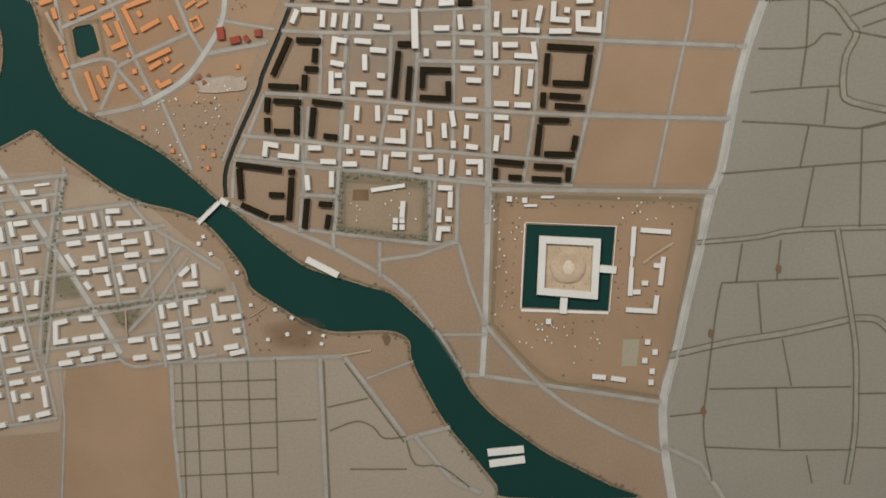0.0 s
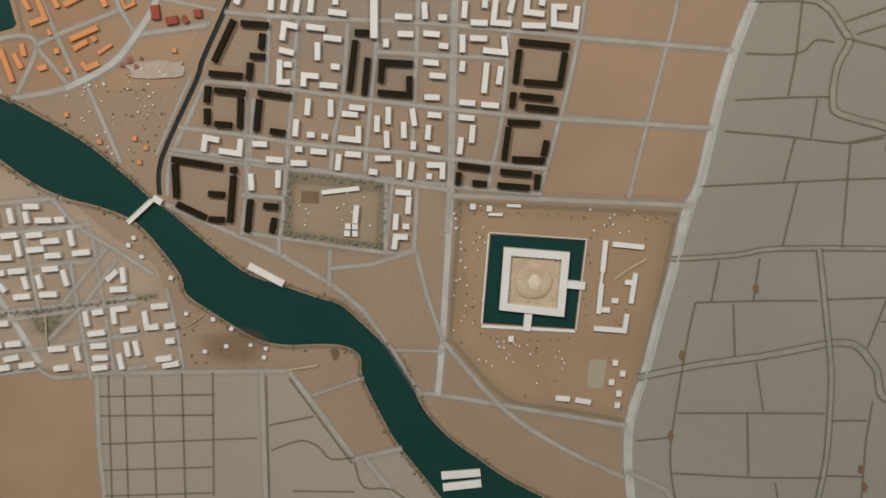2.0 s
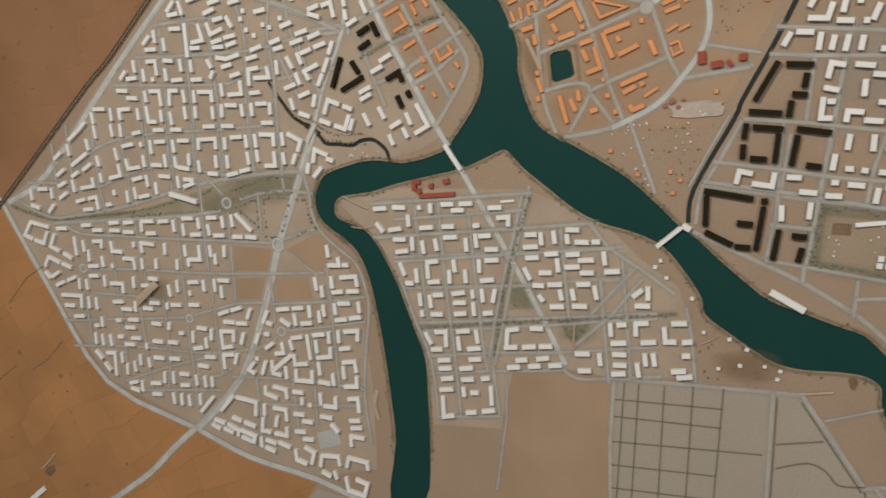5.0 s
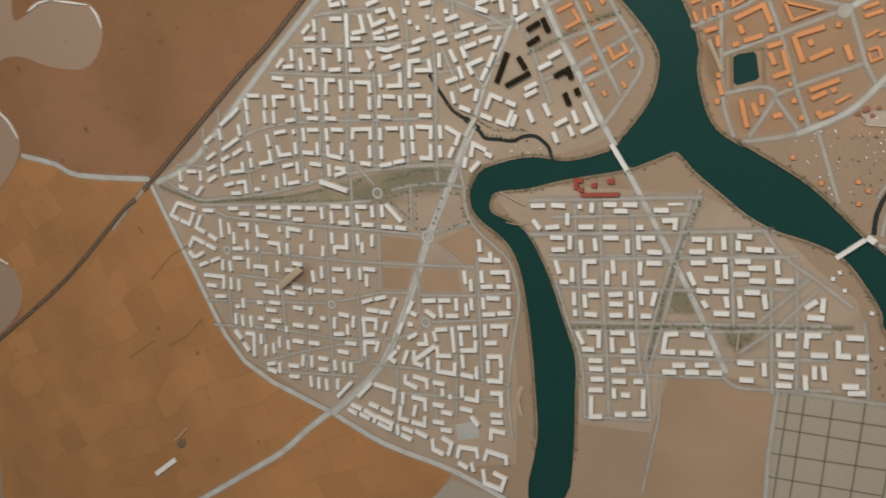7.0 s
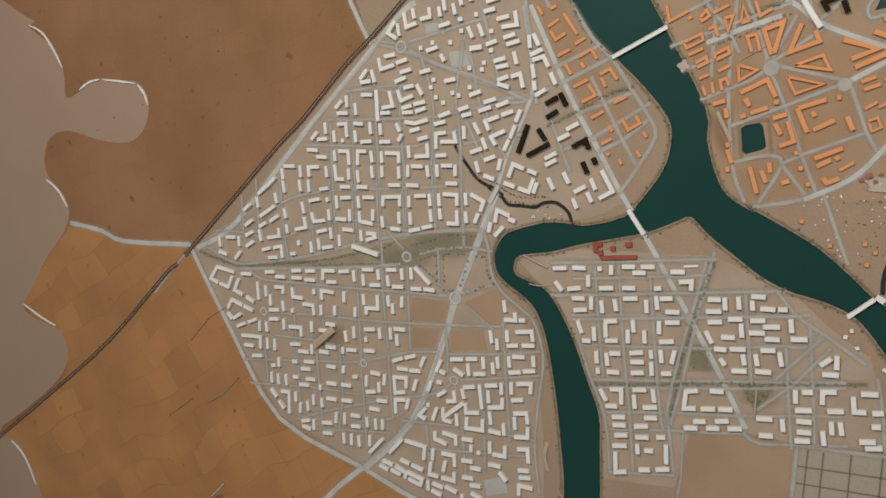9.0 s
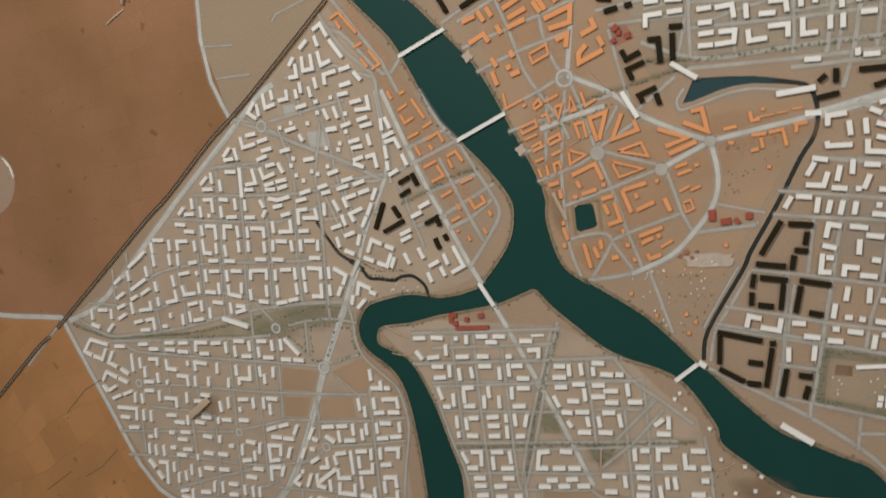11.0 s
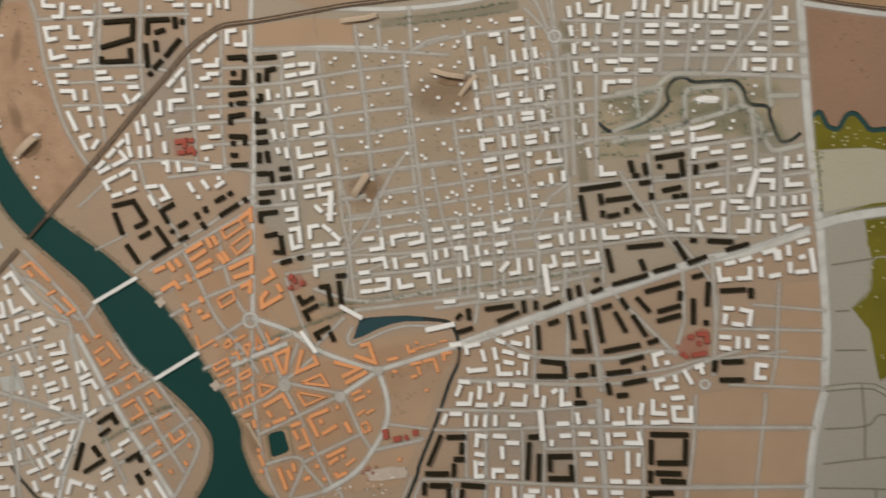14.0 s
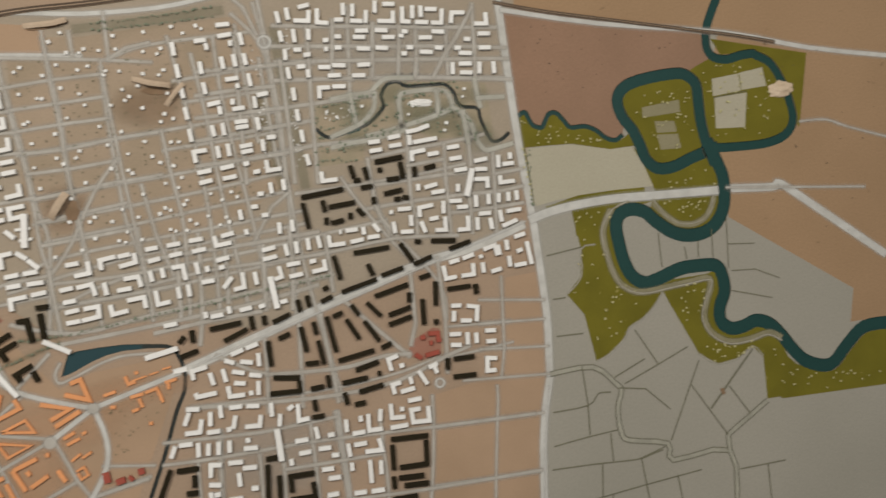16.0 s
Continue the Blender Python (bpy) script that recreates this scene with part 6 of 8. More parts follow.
house("orange", 8.5, 4.5, (-682, 470, -668, 451))
house("orange", 8.5, 4.5, (-673, 474, -660, 455))
house("orange", 8.5, 4.5, (-726, 445, -694, 460))
house("orange", 8.5, 4.5, (-662, 440, -617, 458, -618, 432, -654, 423))
house("orange", 8.5, 4.5, (-810, 444, -786, 453))
house("orange", 8.5, 4.5, (-781, 461, -769, 443))
house("orange", 8.5, 4.5, (-766, 466, -755, 450))
house("orange", 8.5, 4.5, (-583, 436, -576, 422, -599, 410))
house("orange", 8.5, 4.5, (-797, 407, -770, 421, -760, 408))
house("orange", 8.5, 4.5, (-746, 435, -738, 420))
house("orange", 8.5, 4.5, (-727, 429, -695, 442))
house("orange", 8.5, 4.5, (-642, 404, -622, 413, -624, 391))
house("orange", 4.6, 4.5, (-688, 383, -658, 398, -654, 382, -681, 368, -688, 383))
house("orange", 8.5, 4.5, (-590, 394, -602, 380, -601, 365, -562, 384))
house("orange", 8.5, 4.5, (-570, 406, -562, 391))
house("orange", 8.5, 4.5, (-756, 380, -746, 365))
house("orange", 8.5, 4.5, (-722, 391, -716, 380))
house("orange", 8.5, 4.5, (-755, 357, -745, 333))
house("orange", 8.5, 4.5, (-729, 361, -720, 365))
house("orange", 8.5, 4.5, (-721, 349, -704, 356))
O(-370, 252, -350, 256)
O(-332, 279, -328, 265, -316, 267)
O(-328, 242, -306, 245)
O(-303, 246, -281, 251)
O(-282, 248, -276, 225)
O(-269, 258, -249, 261)
O(-264, 257, -264, 246)
O(-314, 238, -310, 222)
O(-328, 218, -316, 221)
O(-362, 231, -353, 230)
O(-442, 191, -423, 199)
O(-438, 180, -416, 188)
O(-412, 194, -405, 197)
O(-303, 193, -297, 193)
O(-316, 282, -310, 282)
house("orange", 3, 3, (-323, 269, -297, 274))
house("orange", 3, 3, (-293, 275, -277, 278))
house("orange", 3, 3, (-271, 281, -256, 283))
R(-547, 414, -539, 422)
R(-540, 410, -533, 410)
R(-526, 404, -518, 406)
R(-543, 394, -547, 401)
house("orange", 5, 3.5, (-735, 318, -729, 293, -699, 308))
house("orange", 4.6, 3.5, (-681, 296, -671, 307, -666, 298, -677, 291, -681, 296))
house("orange", 5, 3.5, (-700, 295, -693, 299))
house("orange", 5, 3.5, (-661, 302, -637, 314))
house("orange", 4.6, 3.5, (-643, 293, -636, 274, -630, 297, -643, 293))
house("orange", 4.6, 3.5, (-618, 284, -616, 311, -606, 288, -618, 284))
house("orange", 5, 3.5, (-598, 317, -590, 294, -572, 305))
house("orange", 4.6, 3.5, (-705, 258, -677, 271, -674, 261, -699, 249, -705, 258))
house("orange", 5, 3.5, (-696, 238, -673, 248))
house("orange", 5, 3.5, (-684, 225, -668, 234, -665, 226, -681, 218))
house("orange", 5, 3.5, (-654, 231, -654, 238, -635, 248, -632, 239, -652, 229))
house("orange", 5, 3.5, (-667, 277, -657, 282, -651, 266))
house("orange", 5, 3.5, (-677, 200, -661, 207))
house("orange", 5, 3.5, (-648, 211, -630, 220))
house("orange", 5, 3.5, (-671, 188, -665, 173))
house("orange", 5, 3.5, (-657, 194, -653, 176))
house("orange", 5, 3.5, (-640, 181, -644, 196, -635, 200, -630, 188))
house("orange", 5, 3.5, (-607, 263, -599, 240))
house("orange", 5, 3.5, (-610, 263, -594, 267, -587, 241))
house("orange", 4.6, 3.5, (-618, 220, -589, 212, -615, 196, -618, 220))
house("orange", 7, 4, (-569, 235, -583, 273, -556, 283, -566, 237))
house("orange", 7, 4, (-530, 280, -544, 238, -503, 253, -510, 269))
house("orange", 4.6, 4, (-535, 218, -497, 232, -485, 210, -535, 218))
house("orange", 7, 4, (-612, 177, -573, 197, -559, 170))
house("orange", 4.6, 4, (-545, 201, -494, 189, -531, 175, -545, 201))
house("orange", 7, 4, (-604, 168, -597, 156))
house("orange", 7, 4, (-561, 162, -554, 162))
house("orange", 7, 4, (-525, 153, -487, 166))
house("orange", 7, 4, (-473, 169, -467, 169))
house("orange", 7, 4, (-653, 159, -634, 165))
house("orange", 7, 4, (-633, 153, -630, 137))
house("orange", 7, 4, (-627, 98, -625, 91))
house("orange", 7, 4, (-626, 87, -618, 65))
house("orange", 7, 4, (-625, 59, -623, 51))
house("orange", 7, 4, (-610, 139, -601, 142))
house("orange", 7, 4, (-595, 145, -569, 154))
house("orange", 7, 4, (-561, 137, -541, 144))
house("orange", 7, 4, (-557, 129, -548, 112))
house("orange", 7, 4, (-539, 133, -528, 102, -549, 94))
house("orange", 7, 4, (-526, 83, -521, 85))
house("orange", 7, 4, (-527, 153, -510, 116))
house("orange", 7, 4, (-505, 148, -501, 140))
house("orange", 7, 4, (-502, 120, -473, 135))
house("orange", 7, 4, (-457, 141, -447, 120))
house("orange", 7, 4, (-497, 76, -459, 93))
house("orange", 7, 4, (-493, 64, -474, 75))
house("orange", 7, 4, (-468, 76, -462, 80))
house("orange", 7, 4, (-483, 47, -477, 39, -460, 47))
house("orange", 7, 4, (-506, 35, -500, 37))
house("orange", 7, 4, (-519, 60, -512, 61))
house("orange", 7, 4, (-590, 60, -577, 18))
house("orange", 7, 4, (-573, 55, -564, 36))
house("orange", 7, 4, (-562, 68, -559, 52))
house("orange", 7, 4, (-542, 36, -530, 40))
house("orange", 7.5, 4, (-471, 254, -425, 239, -458, 225))
house("orange", 7.5, 4, (-452, 213, -410, 233))
house("orange", 7.5, 4, (-431, 264, -393, 249, -403, 285, -420, 281))

# in the walled precincts: ends and corners of each block, in millimetres
district("in the walled precincts")
house("red", 11, 5, (-383, 124, -381, 106))
house("red", 10, 5, (-368, 104, -353, 107))
house("red", 10, 5, (-346, 105, -341, 109))
house("red", 10, 5, (-331, 115, -321, 116))
house("red", 8, 5, (193, 271, 210, 270, 210, 257))
house("red", 8, 5, (178, 266, 187, 266))
house("red", 8, 5, (193, 254, 199, 254))
house("red", 8, 5, (165, 238, 175, 229))
house("red", 8, 5, (183, 233, 208, 236))
house("red", 8, 5, (-747, 688, -733, 690, -734, 675))
house("red", 8, 5, (-726, 689, -714, 688))
house("red", 8, 5, (-747, 667, -732, 667))
house("red", 8, 5, (-722, 676, -714, 665))
house("red", 8, 5, (-839, -101, -840, -86, -828, -85))
house("red", 8, 5, (-826, -100, -835, -102))
house("red", 8, 5, (-812, -92, -804, -91))
house("red", 8, 5, (-786, -83, -775, -81))
house("red", 7, 5, (-830, -110, -765, -103))

# in the north quarter: ends and corners of each block, in millimetres
district("in the north quarter")
W(-997, 990, -996, 970, -971, 967)
W(-958, 973, -961, 946, -981, 947)
W(-943, 961, -921, 960)
W(-919, 951, -897, 949)
W(-875, 960, -853, 960)
W(-863, 949, -840, 949)
W(-755, 961, -736, 959)
W(-738, 947, -716, 946)
W(-702, 944, -679, 942)
W(-666, 944, -668, 921)
W(-701, 916, -683, 915)
W(-965, 926, -996, 926, -992, 903, -973, 905)
W(-945, 928, -945, 904, -927, 903)
W(-918, 928, -901, 927, -905, 902)
W(-958, 886, -935, 884)
W(-930, 884, -904, 884)
W(-988, 885, -986, 867, -957, 870)
W(-968, 851, -945, 850)
W(-934, 856, -911, 857)
W(-980, 834, -957, 833)
W(-978, 821, -956, 819)
W(-974, 803, -947, 801, -944, 782)
W(-923, 802, -923, 781)
W(-899, 832, -877, 832)
W(-899, 820, -867, 819)
W(-889, 800, -866, 799)
W(-841, 818, -817, 818)
W(-837, 799, -815, 798)
W(-846, 787, -836, 767)
W(-830, 771, -812, 785)
W(-759, 794, -744, 808)
W(-743, 810, -725, 826)
W(-726, 810, -725, 784, -745, 785)
W(-710, 837, -688, 838)
W(-694, 803, -674, 804)
W(-695, 855, -679, 869)
W(-676, 870, -656, 884)
K(-879, 928, -820, 927, -823, 892, -887, 880)
K(-887, 863, -888, 849)
K(-881, 852, -829, 850, -829, 874)
K(-748, 922, -791, 924, -793, 897)
K(-737, 925, -737, 904)
K(-722, 920, -723, 910)
K(-778, 899, -758, 903)
K(-798, 880, -796, 835)
K(-778, 884, -776, 863)
K(-761, 851, -729, 883)
K(-785, 830, -767, 846)
K(-796, 819, -788, 824)
W(-650, 953, -649, 934)
W(-633, 953, -633, 930)
W(-637, 864, -636, 888, -617, 889)
W(-601, 887, -602, 860, -623, 862)
W(-657, 840, -659, 826, -686, 827)
W(-680, 811, -656, 810)
W(-682, 771, -658, 771)
W(-532, 834, -509, 836)
W(-530, 812, -508, 814)
W(-503, 814, -481, 814)
W(-474, 816, -476, 798, -501, 796)
W(-529, 794, -506, 796)
W(-564, 773, -563, 752)
W(-524, 774, -523, 754)
W(-511, 758, -487, 759)
W(-497, 775, -471, 778, -470, 753)
cube(-786, 948)
cube(-702, 790)
cube(-545, 759)
cube(-550, 731)
cube(-691, 651)
cube(-670, 613)
cube(-712, 580)
cube(-129, 217)
K(-639, 839, -606, 838, -605, 830)
K(-584, 833, -544, 833)
K(-608, 814, -610, 790, -637, 792)
K(-634, 809, -625, 809)
K(-641, 769, -606, 770)
K(-580, 805, -581, 787)
K(-566, 789, -564, 809, -547, 811)
K(-579, 766, -579, 755, -588, 752)
K(-641, 751, -634, 751)
K(-627, 752, -607, 751)
hut(-381, 859)
hut(-361, 873)
hut(-335, 836)
hut(-327, 842)
hut(-355, 838)
hut(-374, 819)
hut(-432, 820)
hut(-442, 813)
hut(-398, 803)
hut(-341, 807)
hut(-324, 812)
hut(-372, 779)
hut(-439, 775)
hut(-404, 764)
hut(-411, 765)
hut(-343, 766)
hut(-337, 746)
hut(-277, 860)
hut(-226, 862)
hut(-303, 837)
hut(-275, 837)
hut(-231, 828)
hut(-201, 831)
hut(-208, 822)
hut(-296, 801)
hut(-300, 794)
hut(-274, 798)
hut(-201, 793)
hut(-210, 785)
hut(-236, 790)
hut(-273, 766)
hut(-247, 770)
hut(-263, 753)
hut(-271, 747)
hut(-295, 741)
hut(-244, 731)
hut(-200, 752)
hut(-179, 867)
hut(-161, 854)
hut(-138, 865)
hut(-129, 859)
W(-181, 839, -180, 815)
W(-179, 800, -177, 776)
W(-176, 758, -174, 740)
W(-144, 837, -123, 838)
W(-125, 832, -124, 820)
W(-104, 862, -80, 862)
W(-103, 842, -79, 844)
W(-83, 833, -83, 823)
W(-65, 845, -63, 823)
W(-139, 801, -138, 779)
W(-138, 764, -136, 743)
W(-102, 806, -100, 784)
W(-81, 808, -79, 786)
W(-63, 808, -61, 787)
W(-100, 765, -77, 766)
W(-81, 756, -80, 748)
W(-60, 772, -58, 749)
W(-50, 732, -30, 734)
W(-55, 731, -55, 710)
W(-136, 724, -113, 727)
W(-116, 720, -116, 705)
W(-92, 730, -93, 720)
W(-95, 712, -73, 713)
W(3, 877, 5, 856)
W(21, 882, 22, 860)
W(42, 881, 62, 884)
W(31, 858, 57, 855, 60, 874)
W(75, 876, 72, 851, 92, 848)
W(4, 842, 6, 822)
W(28, 843, 28, 819)
W(55, 841, 53, 821)
W(78, 818, 88, 818)
W(24, 806, 38, 805)
W(78, 802, 85, 802)
W(9, 809, 8, 789)
W(40, 795, 53, 795)
W(9, 776, 10, 755)
W(26, 775, 41, 775)
W(44, 769, 44, 754)
W(63, 771, 85, 769)
W(78, 754, 101, 753)
W(14, 739, 14, 716)
W(58, 715, 60, 734, 79, 733)
W(-961, 763, -945, 724)
W(-940, 765, -916, 765)
W(-919, 752, -915, 729)
W(-895, 748, -891, 728)
W(-886, 765, -860, 765, -852, 749)
W(-917, 715, -937, 710, -927, 685)
W(-902, 704, -916, 687)
W(-810, 745, -808, 722)
W(-804, 717, -802, 693)
W(-824, 733, -821, 708)
W(-820, 685, -820, 662)
W(-804, 686, -803, 663)
W(-845, 712, -843, 689)
W(-844, 687, -839, 665)
W(-851, 700, -867, 687)
W(-862, 680, -849, 663, -877, 651)
W(-888, 668, -870, 684)
W(-911, 648, -893, 662)
W(-906, 640, -882, 650)
W(-888, 605, -895, 621, -869, 632)
W(-865, 632, -842, 643)
W(-836, 640, -833, 619)
W(-883, 593, -862, 598)
W(-854, 600, -833, 606)
W(-815, 606, -790, 607)
W(-784, 609, -770, 584, -787, 579)
W(-808, 591, -798, 570)
W(-776, 769, -776, 744, -788, 744)
W(-755, 745, -755, 766, -727, 766)
W(-785, 727, -781, 703)
W(-760, 726, -748, 727)
W(-751, 709, -719, 711)
W(-772, 690, -771, 668)
W(-779, 649, -768, 650, -768, 631)
W(-748, 651, -746, 630)
W(-738, 634, -713, 634)
W(-730, 609, -720, 590)
W(-703, 612, -691, 594)
W(-702, 749, -693, 749)
W(-704, 710, -679, 710)
W(-681, 730, -659, 730)
W(-684, 692, -660, 692)
W(-701, 672, -677, 674)
W(-683, 635, -661, 634)
R(-751, 687, -734, 689)
R(-725, 676, -725, 664)
R(-718, 664, -712, 663)
K(-641, 713, -640, 728, -612, 730)
K(-588, 733, -589, 715, -572, 715)
K(-593, 694, -572, 695)
K(-645, 691, -615, 688, -615, 672)
K(-642, 677, -633, 677)
K(-592, 675, -571, 675)
K(-644, 655, -631, 654)
K(-645, 636, -613, 635)
K(-589, 656, -590, 636)
K(-574, 657, -572, 636)
K(-596, 616, -576, 616)
K(-569, 619, -567, 598)
K(-552, 622, -532, 622)
K(-551, 603, -530, 605)
K(-595, 579, -564, 580)
K(-595, 562, -574, 562)
K(-680, 569, -661, 578)
K(-654, 580, -646, 585)
K(-673, 542, -635, 562)
K(-624, 573, -619, 564)
K(-702, 561, -698, 550)
K(-720, 551, -714, 539)
K(-756, 526, -738, 535)
K(-770, 522, -766, 515)
K(-756, 500, -738, 508)
K(-710, 532, -702, 520)
W(-677, 596, -659, 606)
W(-544, 737, -541, 714)
W(-520, 718, -518, 737, -494, 736)
W(-469, 739, -468, 722, -492, 718)
W(-559, 698, -555, 677)
W(-541, 690, -539, 678)
W(-516, 679, -516, 699, -491, 700)
W(-465, 704, -465, 685, -490, 682)
W(-553, 662, -550, 650)
W(-536, 661, -534, 640)
W(-513, 661, -512, 641, -486, 643)
W(-482, 644, -459, 646)
W(-482, 662, -460, 664)
W(-511, 601, -511, 619, -485, 623)
W(-458, 625, -457, 607, -481, 604)
W(-508, 583, -487, 585)
W(-507, 566, -486, 568)
W(-547, 583, -545, 562)
W(-530, 584, -528, 562)
W(-453, 587, -478, 585, -477, 568, -457, 570)
house("white", 10, 9, (-455, 574, -461, 517))
house("white", 5, 5, (-473, 549, -449, 549))
house("white", 5, 5, (-469, 530, -448, 531))
hut(-437, 724)
hut(-430, 727)
hut(-368, 727)
hut(-390, 702)
hut(-429, 690)
hut(-355, 669)
hut(-362, 658)
hut(-393, 661)
hut(-383, 650)
hut(-430, 649)
hut(-425, 613)
hut(-352, 614)
hut(-378, 590)
hut(-345, 554)
hut(-354, 547)
hut(-386, 551)
hut(-318, 707)
hut(-284, 694)
hut(-309, 674)
hut(-278, 655)
hut(-239, 646)
hut(-248, 673)
hut(-308, 633)
hut(-281, 627)
hut(-275, 621)
hut(-227, 634)
hut(-205, 667)
hut(-192, 666)
hut(-206, 626)
hut(-223, 597)
hut(-195, 604)
hut(-203, 587)
hut(-192, 564)
hut(-197, 557)
hut(-262, 583)
hut(-299, 561)
hut(-275, 545)
hut(-239, 546)
hut(-229, 555)
hut(-221, 550)
hut(-151, 570)
hut(-133, 557)
hut(-116, 569)
hut(-107, 559)
hut(-318, 543)
hut(-217, 704)
hut(-209, 717)
hut(-196, 707)
W(-174, 724, -172, 702)
W(-172, 686, -170, 663)
W(-133, 688, -131, 668)
W(-115, 690, -114, 668)
W(-94, 689, -71, 689)
W(-94, 679, -71, 680)
W(-55, 694, -54, 671)
W(-168, 626, -169, 645, -147, 646)
W(-129, 651, -128, 630)
W(-111, 653, -110, 631)
W(-91, 645, -69, 647)
W(-90, 635, -69, 637)
W(-51, 654, -51, 633)
W(-43, 656, -27, 656)
W(-168, 608, -144, 610)
W(-129, 611, -105, 614)
W(-89, 614, -79, 615)
W(-74, 598, -62, 599)
W(-49, 617, -49, 598, -25, 599)
W(-167, 590, -144, 593)
W(-127, 593, -103, 595)
W(-48, 577, -47, 557)
W(-25, 580, -25, 560)
W(-72, 559, -61, 559)
W(-86, 538, -74, 538)
W(15, 700, 16, 679)
W(18, 663, 19, 641)
W(21, 619, 24, 599)
W(43, 585, 43, 568, 70, 568)
K(2, 544, 77, 550)
K(3, 534, 8, 488)
K(38, 534, 40, 514)
K(48, 521, 95, 524)
K(-883, 575, -842, 582, -818, 540)
K(-881, 562, -867, 519)
K(-842, 531, -819, 540)
K(-834, 510, -812, 520)
K(-800, 530, -774, 489, -812, 469)
K(-861, 499, -838, 462)
K(-775, 535, -787, 559, -762, 571)
K(-594, 523, -594, 541, -561, 542)
K(-588, 498, -564, 501)
K(-558, 497, -555, 465, -573, 467)
K(-561, 445, -540, 450)
K(-528, 452, -517, 454)
W(-546, 544, -524, 545, -524, 526, -545, 525)
W(-540, 506, -521, 508, -520, 480)
W(-538, 498, -535, 471, -516, 475)
W(-501, 486, -501, 509, -482, 511)
W(-476, 511, -460, 498)
W(-459, 496, -443, 480)
W(-499, 472, -476, 474)
W(-469, 474, -446, 475)
W(-498, 455, -475, 456)
W(-465, 456, -439, 456)
W(-494, 415, -494, 434, -468, 436)
W(-461, 437, -437, 439)
W(-488, 549, -475, 535)
W(-402, 479, -380, 480)
W(-390, 459, -365, 461, -366, 481)
W(-345, 463, -346, 480, -320, 483)
W(-317, 482, -296, 484)
W(-290, 485, -289, 469, -316, 465)
W(-271, 488, -250, 489)
W(-269, 467, -248, 470)
W(-235, 490, -212, 491)
W(-233, 472, -211, 474)
W(-416, 438, -394, 440)
W(-389, 439, -364, 442, -360, 422)
W(-344, 442, -342, 420)
W(-312, 443, -288, 444, -285, 426)
W(-325, 425, -301, 426)
W(-268, 451, -266, 432)
W(-248, 453, -247, 436)
W(-232, 451, -213, 452, -211, 427)
W(-413, 417, -392, 418)
W(-412, 400, -389, 402)
W(-382, 402, -358, 403, -359, 386, -387, 383)
W(-412, 382, -389, 383)
W(-339, 403, -337, 386, -311, 389)
W(-311, 406, -283, 408, -282, 389)
W(-263, 416, -262, 392, -241, 394)
W(-226, 417, -225, 397)
W(-209, 419, -208, 398)
hut(-416, 495)
hut(-372, 501)
hut(-349, 518)
hut(-311, 509)
hut(-301, 505)
hut(-296, 522)
hut(-274, 506)
hut(-225, 517)
hut(-217, 513)
hut(-198, 512)
hut(-191, 529)
hut(-181, 521)
hut(-160, 532)
hut(-130, 526)
hut(-142, 514)
hut(-126, 517)
K(-457, 415, -437, 415)
K(-452, 405, -450, 362)
K(-490, 396, -474, 397, -469, 359)
K(-532, 382, -524, 367, -502, 378)
K(-495, 362, -521, 351, -513, 334)
K(-475, 321, -502, 309, -495, 297)
K(-475, 311, -468, 293)
house("white", 8, 6, (-530, 315, -503, 273))
house("white", 8, 6, (-453, 358, -412, 333))
house("white", 9, 6, (-295, 304, -240, 313))
W(-106, 536, -105, 518)
W(-70, 521, -58, 521)
W(-100, 501, -99, 491)
W(-198, 493, -174, 494)
W(-195, 474, -171, 476)
W(-155, 496, -153, 479, -127, 481)
W(-143, 494, -121, 497)
W(-42, 505, -43, 485)
W(-20, 507, -20, 486)
W(-157, 453, -134, 456)
W(-191, 455, -189, 434)
W(-174, 446, -173, 436)
W(-154, 440, -144, 441)
W(-186, 419, -164, 420)
W(-151, 404, -134, 421)
W(-116, 427, -116, 401, -134, 399)
W(-95, 425, -94, 402)
W(-78, 460, -54, 463)
W(-78, 444, -53, 447)
W(-37, 466, -35, 445)
W(-18, 468, -18, 447)
W(3, 471, 3, 450)
W(21, 473, 23, 451)
W(40, 471, 41, 453, 68, 453)
W(-39, 429, -15, 430)
W(-37, 408, -13, 410)
W(1, 429, 13, 430)
W(3, 411, 27, 413, 26, 430)
W(-63, 407, -50, 410, -53, 429)
W(-59, 366, -46, 367)
W(-187, 368, -186, 357)
W(-179, 358, -157, 359)
W(-147, 372, -146, 359)
W(-129, 362, -108, 364)
W(-96, 363, -85, 365)
W(-258, 354, -235, 355)
house("white", 10, 9, (-70, 413, -65, 356))
K(41, 503, 40, 491)
K(49, 492, 71, 495)
K(44, 434, 51, 391)
K(-29, 366, -27, 345)
K(-12, 371, -10, 351)
K(18, 377, 27, 381)
K(11, 356, 32, 363)
K(-237, 321, -227, 331)
K(-214, 340, -213, 319)
K(-237, 297, -208, 304)
K(-183, 337, -130, 341)
K(-162, 313, -121, 328)
K(-112, 349, -111, 326)
K(-90, 347, -90, 331)
K(-76, 333, -45, 343)
K(-89, 302, -89, 258)
K(-70, 303, -50, 309)
K(-30, 318, -25, 273)
K(-7, 323, -4, 301)
K(-3, 289, 2, 247)
K(-30, 252, -7, 251)
K(17, 329, 26, 265)
K(28, 327, 46, 332)
K(51, 319, 69, 281)
K(63, 343, 74, 323)
K(82, 311, 104, 272)
K(27, 248, 92, 257)
K(-88, 237, -43, 230)
K(-97, 210, -48, 207)
K(-45, 225, -46, 203)
K(-27, 207, -4, 208)
K(5, 226, 6, 204)
K(29, 208, 74, 211)
K(55, 227, 97, 236)
K(-24, 187, -23, 168)
